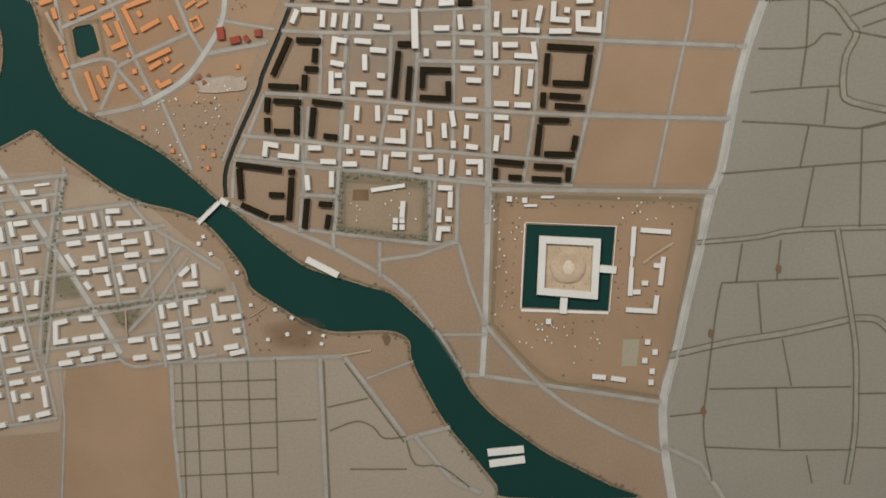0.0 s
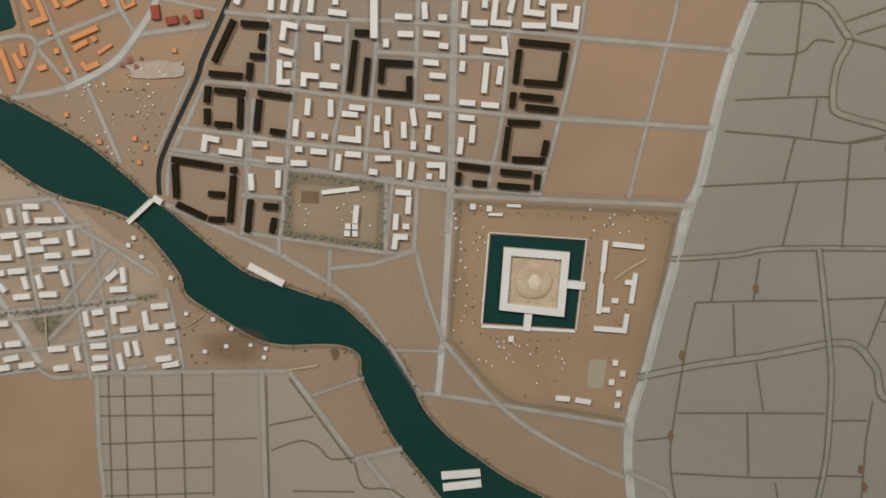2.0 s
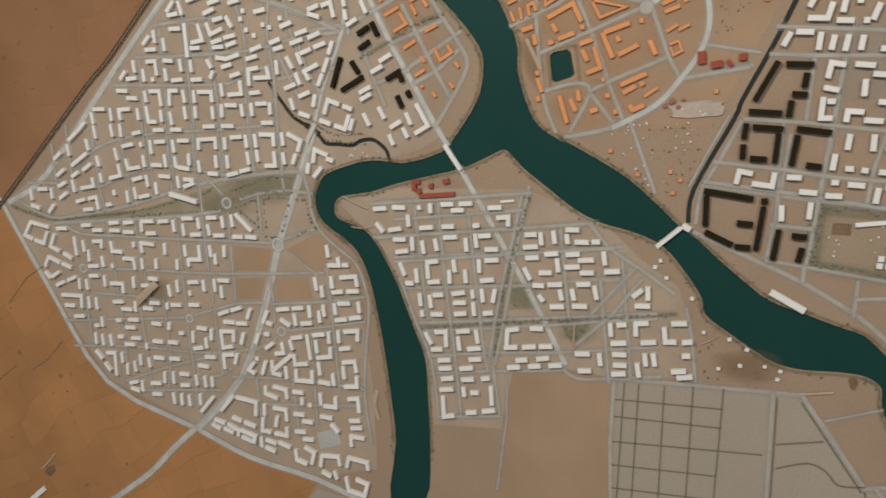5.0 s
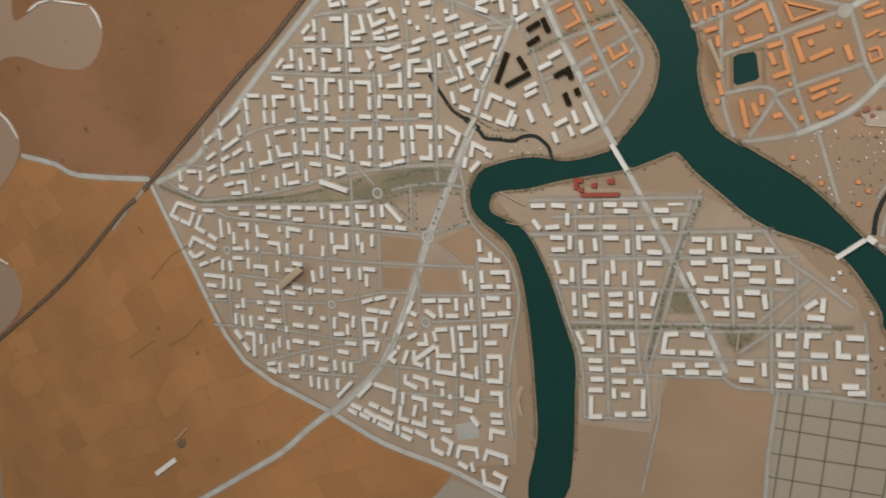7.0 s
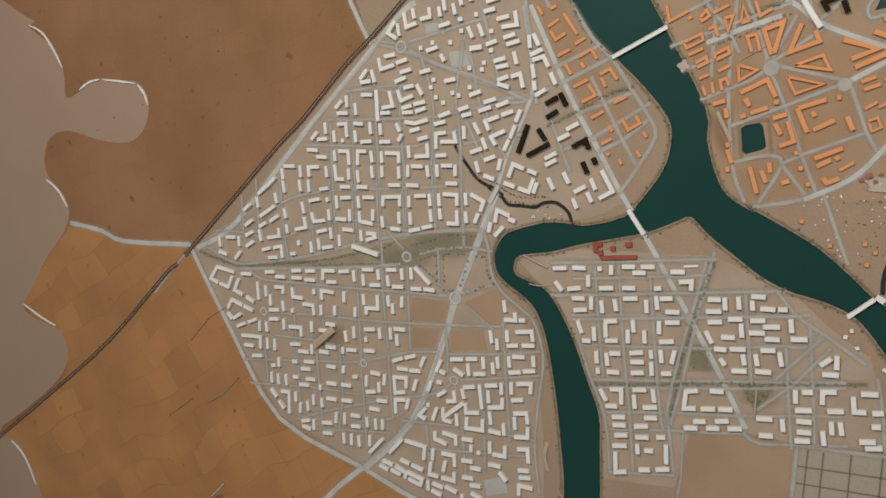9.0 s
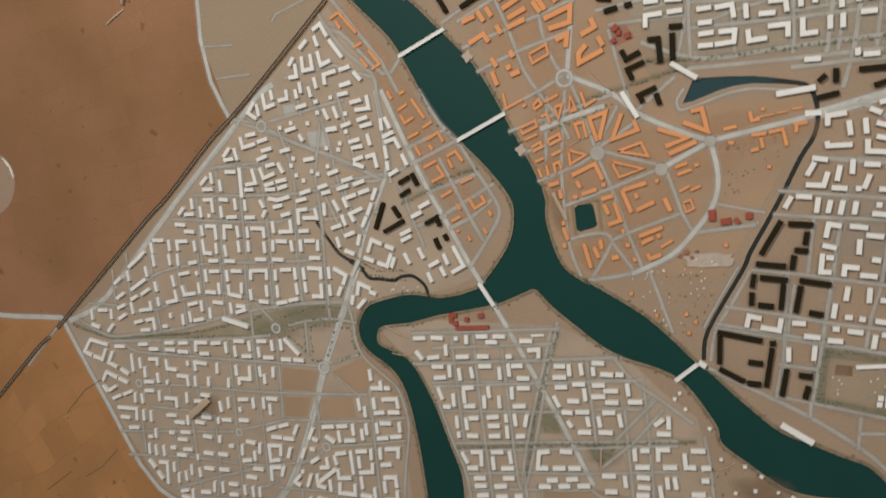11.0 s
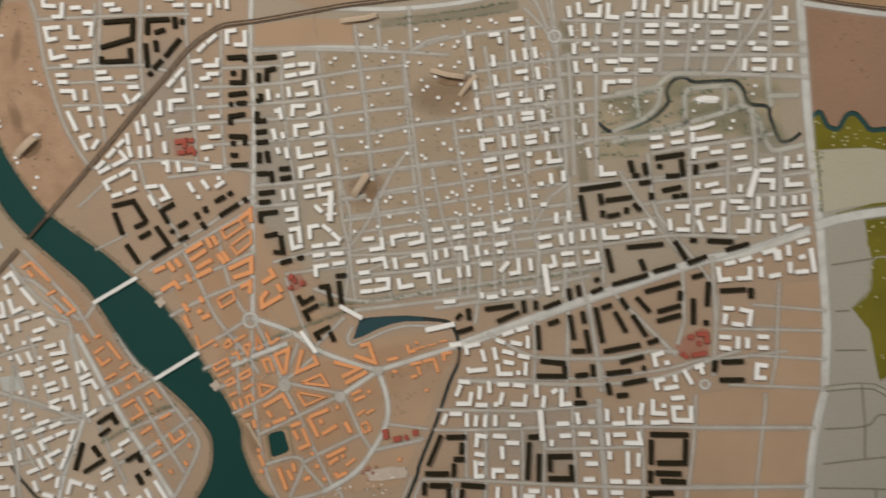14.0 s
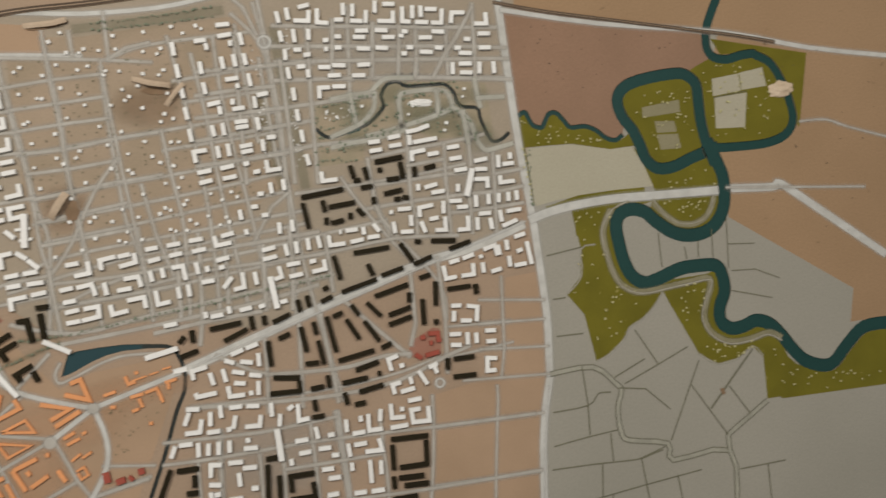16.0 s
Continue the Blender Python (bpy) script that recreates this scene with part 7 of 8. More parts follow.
K(30, 191, 33, 170)
K(56, 188, 100, 194)
K(45, 167, 65, 168)
W(-154, 288, -132, 294)
W(-128, 295, -106, 300)
W(-108, 284, -109, 261)
W(-166, 280, -150, 273)
W(-140, 274, -119, 269)
W(-221, 255, -222, 270, -196, 274)
W(-193, 263, -189, 241)
W(-171, 266, -168, 243)
W(-156, 259, -135, 253)
W(-128, 249, -107, 244)
W(-155, 239, -136, 235)
W(-114, 236, -117, 212)
W(-166, 235, -165, 217, -139, 216)
W(-221, 232, -219, 225, -186, 227)
W(-240, 207, -218, 204)
W(-236, 201, -246, 180)
W(-201, 196, -204, 172)
W(-184, 205, -184, 183)
W(-169, 198, -147, 197)
W(-140, 196, -118, 193)
W(-98, 195, -99, 171)
W(249, 393, 268, 396)
W(274, 397, 296, 402)
W(315, 408, 337, 413, 340, 394)
W(308, 399, 310, 393)
W(310, 385, 310, 366)
W(324, 366, 344, 369)
W(237, 389, 239, 365, 259, 366)
W(268, 366, 291, 366, 292, 386)
house("white", 10, 9, (315, 558, 307, 535, 298, 509))
K(80, 434, 144, 436)
K(165, 440, 183, 405)
K(253, 418, 293, 427)
K(185, 399, 219, 409)
K(102, 411, 109, 390)
K(124, 387, 164, 396)
K(50, 368, 114, 382)
K(107, 352, 169, 365)
K(191, 373, 211, 377)
K(219, 363, 214, 320)
K(191, 335, 188, 289)
K(211, 295, 210, 286)
K(169, 350, 167, 333)
K(91, 343, 113, 315)
K(127, 315, 168, 324)
K(125, 298, 167, 307)
K(106, 259, 125, 265)
K(93, 215, 99, 215)
K(233, 219, 271, 218)
K(222, 222, 219, 202)
K(228, 187, 270, 185)
K(239, 346, 282, 346)
K(292, 348, 291, 330)
W(241, 315, 260, 313)
W(270, 311, 289, 306, 284, 280)
W(245, 305, 242, 286)
W(255, 286, 275, 283)
W(231, 264, 252, 262)
W(264, 263, 262, 241)
W(280, 260, 279, 241)
W(297, 261, 317, 259)
W(231, 245, 250, 242)
W(297, 241, 315, 240)
W(312, 208, 294, 211, 291, 188, 308, 187)
W(118, 216, 115, 237, 133, 241)
W(133, 222, 142, 223)
W(166, 208, 179, 182)
W(185, 211, 202, 216)
W(195, 212, 199, 199)
W(149, 200, 151, 187)
W(118, 174, 116, 191, 132, 193)
W(129, 176, 155, 179)
R(211, 260, 210, 253)
hut(-1087, 921)
hut(-1204, 893)
hut(-1281, 886)
hut(-1224, 861)
hut(-1213, 816)
hut(-1211, 804)
hut(-1031, 851)
hut(-1024, 825)
hut(-1014, 819)
hut(-1105, 756)
hut(-1103, 745)
hut(-1024, 723)
hut(-1074, 682)
hut(-1071, 672)
hut(-1033, 641)
hut(-1039, 621)
hut(67, 690)
hut(84, 679)
hut(131, 694)
hut(213, 670)
hut(280, 647)
hut(275, 634)
hut(317, 692)
hut(322, 706)

# in the east quarter: ends and corners of each block, in millimetres
district("in the east quarter")
W(133, 627, 154, 627)
W(169, 631, 192, 633)
W(133, 611, 156, 612)
W(169, 616, 192, 617)
W(203, 638, 224, 640, 247, 646)
W(208, 632, 207, 614)
W(213, 618, 258, 621)
W(207, 584, 208, 600, 234, 602)
W(237, 593, 258, 594)
W(274, 601, 297, 602)
W(276, 580, 299, 581)
W(282, 558, 306, 559)
W(321, 571, 346, 573)
W(367, 577, 365, 554)
W(390, 579, 389, 567)
W(373, 559, 395, 559)
W(320, 556, 343, 554)
W(316, 538, 341, 536, 339, 519)
W(365, 539, 365, 526, 392, 526)
W(212, 542, 211, 530)
W(223, 534, 247, 538)
W(234, 523, 259, 524)
W(285, 533, 283, 519)
W(265, 504, 288, 502)
W(277, 491, 298, 490)
W(315, 509, 313, 487)
W(339, 508, 337, 489)
W(358, 507, 356, 490)
W(376, 507, 375, 490)
W(392, 508, 391, 490)
W(169, 501, 193, 500)
W(153, 498, 160, 497)
W(207, 482, 208, 499, 234, 501)
W(254, 506, 251, 483)
W(191, 488, 190, 468)
W(224, 476, 241, 477)
W(208, 474, 214, 453)
W(232, 455, 251, 453, 253, 477)
W(273, 450, 293, 449, 295, 473)
W(158, 480, 159, 459)
W(169, 460, 192, 458)
W(312, 468, 310, 445)
W(316, 474, 339, 473)
W(336, 464, 337, 443)
W(356, 476, 357, 454)
W(368, 472, 396, 473)
W(357, 446, 386, 454)
W(376, 423, 397, 427)
W(71, 475, 93, 475)
W(103, 478, 103, 464)
W(122, 481, 131, 466)
W(77, 454, 101, 456)
W(108, 458, 130, 458)
W(59, 474, 64, 474)
K(95, 590, 99, 568)
K(120, 584, 123, 562)
K(98, 563, 110, 562)
K(109, 548, 130, 549)
K(140, 591, 191, 595)
K(143, 576, 151, 576)
K(185, 586, 187, 555)
K(157, 557, 180, 557)
K(210, 574, 209, 557)
K(228, 569, 248, 572)
K(149, 532, 182, 536)
K(129, 529, 129, 517)
K(166, 520, 177, 520)
K(181, 522, 192, 520)
K(97, 512, 108, 498)
K(84, 506, 83, 495)
K(222, 437, 266, 432)
K(192, 440, 203, 438)
W(360, 420, 360, 401)
W(377, 396, 388, 399)
W(343, 413, 344, 394)
W(361, 390, 361, 370)
W(369, 371, 392, 372)
W(398, 412, 402, 369)
W(-247, 166, -222, 165, -217, 186)
W(-167, 161, -160, 183)
W(-147, 161, -122, 159, -118, 177)
W(-89, 152, -85, 173)
W(-71, 178, -61, 184)
W(-53, 185, -55, 156, -36, 157)

district("in the old town")
house("orange", 4.5, 0, (-434, 152, -418, 162))
house("orange", 4.5, 0, (-417, 154, -401, 162))
house("orange", 4.5, 0, (-461, 59, -442, 72))
house("orange", 4.0, 0, (-428, 134, -416, 139, -410, 125, -422, 119, -427, 131))

# in the north-east quarter: ends and corners of each block, in millimetres
district("in the north-east quarter")
W(122, 882, 120, 860)
W(103, 853, 119, 852)
W(139, 879, 136, 856)
W(131, 849, 153, 846)
W(162, 865, 158, 842)
W(180, 881, 177, 859)
W(193, 874, 215, 872)
W(180, 844, 208, 841, 210, 860)
W(228, 866, 225, 839, 240, 837)
W(247, 867, 244, 843)
W(262, 865, 260, 844)
W(269, 858, 291, 856)
W(248, 836, 272, 833)
W(277, 832, 296, 830, 301, 856)
W(314, 828, 318, 847, 342, 845)
W(357, 823, 380, 821, 381, 842)
W(137, 830, 161, 828)
W(132, 819, 154, 817)
W(99, 823, 111, 822)
W(173, 828, 196, 825)
W(184, 814, 207, 812)
W(221, 821, 232, 820)
W(251, 807, 275, 805)
W(276, 816, 299, 813)
W(334, 797, 346, 795)
W(361, 804, 384, 802)
W(97, 803, 109, 802)
W(136, 798, 160, 795)
W(170, 796, 192, 793)
W(215, 781, 225, 780)
W(226, 791, 238, 790)
W(249, 781, 273, 778)
W(278, 786, 292, 784)
W(314, 782, 326, 781)
W(321, 772, 345, 769)
W(360, 778, 382, 776)
W(88, 772, 112, 769)
W(133, 768, 156, 767)
W(121, 750, 145, 748)
W(83, 734, 107, 732)
W(307, 756, 304, 734)
W(318, 752, 342, 750)
W(318, 736, 341, 733)
W(357, 752, 354, 730)
W(383, 750, 382, 728)
house("white", 7, 5, (215, 815, 224, 813))


def join_spare():
    """The rest of the small white houses, past the first few hundred of their kind, as one object."""
    whole = bmesh.new()
    for bm, mat in spare:
        me = bpy.data.meshes.new("spare")
        bm.to_mesh(me)
        bm.free()
        whole.from_mesh(me)
        bpy.data.meshes.remove(me)
    if spare:
        link("white_houses", whole, M_WHITE, None, "further small white painted houses of the city model", "model buildings", kind="stuff")


join_spare()


# ---- landmarks ----
def thing(name, label, category, group=""):
    return tagged(new(name), label, category, group)


def part(name, bm, mat, parent, label=""):
    return link(name, bm, mat, parent, label)


def bar(ax, ay, bx, by, width, low, high, bevel=0.0003):
    """A beam between two points of the plan, in millimetres; heights in metres."""
    return prism(ribbon(pairs((ax, ay, bx, by)), width * MM), low, high, bevel)


def bridge(ax, ay, bx, by, width, mat, label, piers=3):
    """A flat bridge with a deck, two parapets and piers."""
    ob = thing("bridge", label, "bridge", "bridges over the river")
    a, b = Vector((ax, ay)), Vector((bx, by))
    side = (b - a).normalized().orthogonal() * (width / 2 - 0.4)
    part("deck", bar(*a, *b, width, 0.0006, 0.0026), mat, ob)
    for s in (side, -side):
        part("parapet", bar(*(a + s), *(b + s), 0.8, 0.0026, 0.0036, 0), mat, ob)
    for k in range(piers):
        c = a.lerp(b, (k + 1) / (piers + 1))
        part("pier", bar(*(c - side * 0.9), *(c + side * 0.9), 1.6, -0.0022, 0.0006, 0), mat, ob)
    return ob


WHITE_BRIDGE = "narrow white painted bridge with low parapets over the teal river"
bridge(-432, -169, -397, -136, 7, M_WHITE, WHITE_BRIDGE)
bridge(-784, -21, -755, -62, 8, M_WHITE, WHITE_BRIDGE)
bridge(-936, 391, -845, 435, 7, M_WHITE, WHITE_BRIDGE)
bridge(-823, 238, -732, 285, 7, M_WHITE, WHITE_BRIDGE)
bridge(-1062, 522, -1017, 565, 6, M_BROWN, "dark brown railway bridge crossing the upper river")
bridge(-253, 274, -230, 276, 9, M_WHITE, "short white bridge carrying the avenue over the canal", 1)
bridge(-1050, -24, -1032, 9, 9, M_LINE, "short pale bridge carrying the avenue over the creek", 1)
house("white", 9, 4, (-395, -132, -383, -139))


for p in ((-359, 67), (-417, -52), (-402, -64), (-465, -58), (-508, -23), (-412, -84)):
    cube(*p, 6, "orange", 3.5)


def pontoon(ax, ay, bx, by, width):
    ob = thing("pontoon", "white flat pontoon slab lying on the teal river", "pontoon", "pontoons on the river")
    part("hull", bar(ax, ay, bx, by, width, -0.0021, 0.0012), M_WHITE, ob)
    part("deck", bar(ax, ay, bx, by, width - 2, 0.0012, 0.0018), M_WHITE, ob)


pontoon(19, -538, 77, -531, 12)
pontoon(22, -557, 79, -548, 12)
pontoon(-1173, 941, -1110, 942, 13)
pontoon(-1173, 920, -1110, 923, 13)
bridge(-1188, 984, -1080, 998, 9, M_WHITE, WHITE_BRIDGE)


def citadel(corners, gates):
    """A square walled island in the moat, with a mound in its court and two causeways."""
    ob = thing("citadel", "white walled square citadel on an island in a teal moat", "citadel")
    c = pairs(corners)
    mid = sum(c, Vector((0, 0))) / 4
    part("island", prism(c, -0.006, 0.0010), M_COURT, ob, "sandy court of the citadel")
    for k in range(4):
        a, b = c[k], c[(k + 1) % 4]
        inner = [mid + (q - mid) * 0.765 for q in (b, a)]
        part("wall", prism([a, b, *inner], 0.0010, 0.0068, 0.0004), M_WHITE, ob)
    bm = bmesh.new()
    bmesh.ops.create_uvsphere(bm, u_segments=28, v_segments=12, radius=1)
    for v in bm.verts:
        wob = 1 + 0.06 * noise.noise(v.co * 1.7)
        v.co = Vector((v.co.x * 0.0275 * wob, v.co.y * 0.0265 * wob, min(1.0, 1.5 * max(v.co.z, 0) ** 0.8) * 0.0042)) + Vector((*mid, 0.0009))
    part("mound", bm, M_COURT, ob, "pale rounded mound")
    bm = bmesh.new()
    bmesh.ops.create_uvsphere(bm, u_segments=20, v_segments=10, radius=1)
    for v in bm.verts:
        wob = 1 + 0.25 * noise.noise(v.co * 3.1)
        v.co = Vector((v.co.x * 0.0085 * wob, v.co.y * 0.0115 * wob, max(v.co.z, 0) * 0.0015)) + Vector((*mid, 0.0050))
    part("crest", bm, M_CREST, ob, "worn white crest of the mound")
    for g in gates:
        part("causeway", bar(*g, 11, -0.006, 0.0052), M_WHITE, ob)


citadel((94, -185, 187, -189, 185, -283, 92, -276), ((186, -235, 212, -237), (134, -281, 133, -306)))
for p, w in (((72, -166, 68, -299), 2.5), ((68, -302, 203, -305), 4.5), ((210, -170, 204, -303), 1.6), ((73, -165, 210, -170), 1.2)):
    house("white", w, 2, p, "moat_kerb")


# ---- railway ----
def railway(*p, wide=0.0095):
    line = smooth(pairs(p), n=3)
    ob = thing("railway", "dark brown railway bank with two thin rails", "railway")
    part("bank", prism(ribbon(line, wide), -0.001, 0.0016 + lift()), M_BALLAST, ob, "tan ballast bed")
    for off in (-0.28 * wide, 0.28 * wide):
        moved = [q + (line[min(i + 1, len(line) - 1)] - line[max(i - 1, 0)]).normalized().orthogonal() * off for i, q in enumerate(line)]
        part("rail", prism(ribbon(moved, 0.32 * wide), 0.001, 0.0026 + lift()), M_BROWN, ob)


railway(-154, 935, -235, 925, -318, 920, -402, 918, -467, 913, -577, 904, -638, 902, -667, 892, -714, 863, -762, 815, -811, 768, -923, 656, -1020, 563)
railway(-1082, 503, -1255, 340, -1324, 280, -1376, 237, -1488, 128, -1555, 73, -1708, -66, -1851, -195)
railway(-1879, -219, -1928, -255, -2137, -444, -2374, -619, -2644, -809, -2703, -853)
railway(400, 861, 487, 837, 649, 802, 801, 770, 868, 756, 956, 734, wide=0.0065)

# ---- pale rims of the lake shore ----
def tapered(line, width):
    """An uneven strip, pointed at both ends."""
    left, right = [], []
    for i, q in enumerate(line):
        d = (line[min(i + 1, len(line) - 1)] - line[max(i - 1, 0)]).normalized().orthogonal()
        u = i / (len(line) - 1)
        w = width * MM / 2 * (0.12 + 0.88 * math.sin(math.pi * u) ** 0.6) * (1 + 0.5 * noise.noise(Vector((q.x * 60, q.y * 60, 0))))
        left.append(q + d * w)
        right.append(q - d * w)
    return prism(left + right[::-1], -0.001, 0.0019 + lift())



for p in ((-2359, 362, -2309, 340, -2269, 294, -2244, 253), (-2186, 196, -2148, 215, -2107, 222), (-2097, 221, -2035, 216, -1983, 210), (-1977, 208, -1956, 186, -1946, 160), (-2343, -34, -2298, -62, -2267, -104), (-2488, -391, -2419, -418, -2356, -437), (-2605, -822, -2548, -863, -2508, -940)):
    link("shore_rim", tapered(smooth(pairs(p), n=6), 5.0), M_WHITE, None, "bright bare plaster rim along the lake shore", "shore rim", kind="structure")
for p in ((-1337, -613, -1221, -489, -1178, -392, -1150, -309), (-1111, -191, -1073, -104, -1049, -43), (403, 143, 382, 44, 358, -105, 335, -225, 309, -382, 300, -437), (-221, 277, 84, 360, 403, 449), (-1246, 326, -1331, 246, -1477, 103)):
    link("road_line", sprayed(smooth(pairs(p), n=3), 3.2, 1.5), M_WORN, None, "bright worn line along the middle of the road", "road", kind="structure")


# ---- planting, specks and scraps ----
def clumps(name, label, spots, mat, low, high, flat=0.7):
    """Many small uneven tufts in one object."""
    whole = bmesh.new()
    for x, y in spots:
        r = random.uniform(low, high) * MM
        made = bmesh.ops.create_icosphere(whole, subdivisions=1, radius=r)["verts"]
        turn = random.uniform(0, 6.28)
        for v in made:
            wob = 1 + 0.35 * noise.noise(v.co * 900 + Vector((x, y, 0)))
            a, b = v.co.x * wob * 1.15, v.co.y * wob * 0.85
            v.co = Vector((x * MM + a * math.cos(turn) - b * math.sin(turn), y * MM + a * math.sin(turn) + b * math.cos(turn), max(0.0, v.co.z * wob * flat + 0.6 * r) + 0.0003))
    return link(name, whole, mat, None, label, "planting", kind="stuff")


def along(step, jitter, *p):
    """Spots at even steps along a line, a little off it."""
    line, out, rest = [q / MM for q in smooth(pairs(p), n=4)], [], 0.0
    for a, b in zip(line, line[1:]):
        d = (b - a).length
        while rest < d:
            c = a.lerp(b, rest / d)
            out.append((c.x + random.uniform(-jitter, jitter), c.y + random.uniform(-jitter, jitter)))
            rest += step * random.uniform(0.7, 1.3)
        rest -= d
    return out


def within(count, *p):
    """Chance spots inside an outline."""
    q, out = [v / MM for v in pairs(p)], []
    xs, ys = [v.x for v in q], [v.y for v in q]
    while len(out) < count:
        x, y = random.uniform(min(xs), max(xs)), random.uniform(min(ys), max(ys))
        inside = False
        for a, b in zip(q, q[1:] + q[:1]):
            if (a.y > y) != (b.y > y) and x < a.x + (y - a.y) * (b.x - a.x) / (b.y - a.y):
                inside = not inside
        if inside:
            out.append((x, y))
    return out


rows = []
for p in ((-1800, -181, -1744, -195, -1693, -205, -1659, -202), (-1659, -201, -1578, -190, -1516, -182, -1463, -175), (-1470, -175, -1426, -166, -1355, -147, -1300, -132), (-1470, -184, -1382, -173, -1299, -164), (-1283, -161, -1265, -159, -1251, -156), (-1284, -128, -1273, -121, -1257, -114), (-1217, -137, -1188, -127, -1163, -119), (-1218, -119, -1189, -108, -1164, -100), (-1154, -94, -1134, -90, -1115, -90), (-1153, -118, -1133, -117, -1114, -116), (-1105, -89, -1091, -89, -1076, -89), (-1103, -115, -1094, -116, -1084, -115), (-1212, -149, -1188, -141, -1163, -133), (-1201, -159, -1180, -174, -1161, -189), (-1165, -137, -1164, -164, -1162, -186), (-1150, -135, -1149, -162, -1147, -190), (-1144, -130, -1120, -129, -1096, -127), (-1093, -130, -1100, -156, -1112, -194), (-1076, -129, -1066, -128, -1053, -129), (-1055, -135, -1053, -156, -1040, -180), (-1098, -203, -1069, -192, -1043, -182), (-1148, -202, -1139, -204, -1126, -202)):
    rows += along(9, 1.5, *p)
for p in ((-834, -346, -755, -334, -669, -318, -589, -305, -488, -289, -396, -274), (-636, -101, -645, -131, -660, -191, -675, -252, -686, -324, -694, -383), (-491, 363, -405, 363, -279, 374, -176, 382, -76, 390, 36, 399), (-604, 299, -548, 317, -492, 333, -427, 352), (-309, 885, -196, 888, -105, 895), (-309, 873, -196, 875, -106, 880), (-935, 123, -900, 139, -832, 174, -786, 188), (-657, 255, -585, 278, -546, 296)):
    rows += along(8, 2.2, *p)
for p in ((-207, -94, -142, -98, -73, -104), (-209, -96, -213, -181), (-209, -176, -143, -184, -78, -192), (-75, -107, -79, -192)):
    rows += along(7, 3, *p)
for p in ((54, 700, 90, 703, 147, 711), (48, 693, 47, 671), (55, 662, 84, 662, 112, 670), (109, 706, 112, 688, 113, 673), (120, 709, 122, 692, 122, 678), (130, 650, 163, 663, 193, 675), (134, 636, 167, 641, 192, 645), (206, 701, 229, 703, 255, 705), (256, 699, 255, 678), (266, 660, 282, 671, 293, 666), (266, 658, 265, 629), (295, 664, 299, 646, 300, 627), (40, 624, 63, 624), (39, 602, 67, 602), (79, 621, 115, 625), (79, 600, 116, 601), (216, 727, 248, 725, 311, 718), (319, 659, 330, 630, 333, 606), (428, 581, 422, 523, 423, 475)):
    rows += along(8, 3, *p)
rows += within(60, 48, 705, 156, 717, 171, 733, 311, 722, 364, 713, 366, 589, 306, 586, 307, 615, 258, 622, 209, 642, 125, 630, 124, 597, 34, 594)
clumps("shrubs", "dull green flock shrubs along avenues and parks", rows, M_SHRUB, 1.5, 3.0)

def banks(step, low, high):
    """Spots just outside the river's edge, on the land side."""
    area = sum(a.cross(b) for a, b in zip(shore, shore[1:] + shore[:1]))
    out, rest = [], 0.0
    for a, b in zip(shore, shore[1:] + shore[:1]):
        d = (b - a).length / MM
        away = Vector((b.y - a.y, a.x - b.x)).normalized() * (1 if area > 0 else -1)
        while rest < d:
            q = a.lerp(b, rest / d) / MM + away * random.uniform(low, high)
            if -0.6 < q.y / 1000 < 0.98:
                out.append((q.x, q.y))
            rest += step * random.uniform(0.4, 1.6)
        rest -= d
    return out


bank = [q for q in banks(5, 0.3, 4.0) if noise.noise(Vector((q[0] * 0.03, q[1] * 0.03, 0))) > random.uniform(-0.3, 0.4)] + banks(18, 3.0, 9.0)
for p in ((-1091, 34, -1055, 8, -1008, -18, -931, -25), (-1080, 40, -1038, 16, -997, -9, -932, -7)):
    bank += along(6, 2.0, *p)
clumps("bank_tufts", "small dark brown-green tufts along the river banks", bank, M_LEAF, 0.8, 2.4, 0.4)

wild = within(16, 21, -127, 60, -127, 63, -348, 23, -313) + within(20, 216, -126, 338, -126, 290, -437, 217, -383) + within(14, 67, -321, 207, -338, 210, -420, 104, -403) + within(40, -584, -307, -525, -302, -557, -345) + within(24, -661, -249, -638, -244, -623, -286, -667, -295) + within(330, -454, 833, -197, 853, -28, 868, -23, 747, -11, 567, -304, 511, -437, 496) + within(45, -466, 16, -334, 82, -384, -77, -428, -86) + within(25, -368, -303, -252, -352, -253, -376, -362, -382) + within(60, -1078, 975, -1023, 970, -994, 822, -935, 662, -1045, 657, -1110, 831) + within(50, -1306, 932, -1206, 924, -1208, 821, -1171, 705, -1128, 612, -1091, 543, -1128, 578, -1229, 777) + within(40, -368, 237, -253, 251, -363, 117)
wild += along(15, 3, 112, -203, 170, -206, 168, -262, 112, -260, 112, -205) + along(16, 4, 34, -135, 332, -138) + along(16, 4, 216, -170, 214, -300) + along(15, 3, 64, -170, 62, -310, 200, -315)
clumps("wild_tufts", "scattered dull green tufts on the sandy ground", wild, M_LEAF, 0.7, 1.7, 0.5)
knots = within(34, -2177, 349, -1325, 323, -1814, -147, -2226, -113) + within(30, -1871, -235, -1359, -638, -1947, -863, -2595, -860) + within(30, 430, 820, 780, 755, 610, 690, 440, 660) + within(22, 861, 748, 1195, 729, 1124, 299, 822, 418)
clumps("soil_knots", "small dark knots scattered over the bare ground", knots, M_BROWN, 0.8, 1.7, 0.4)


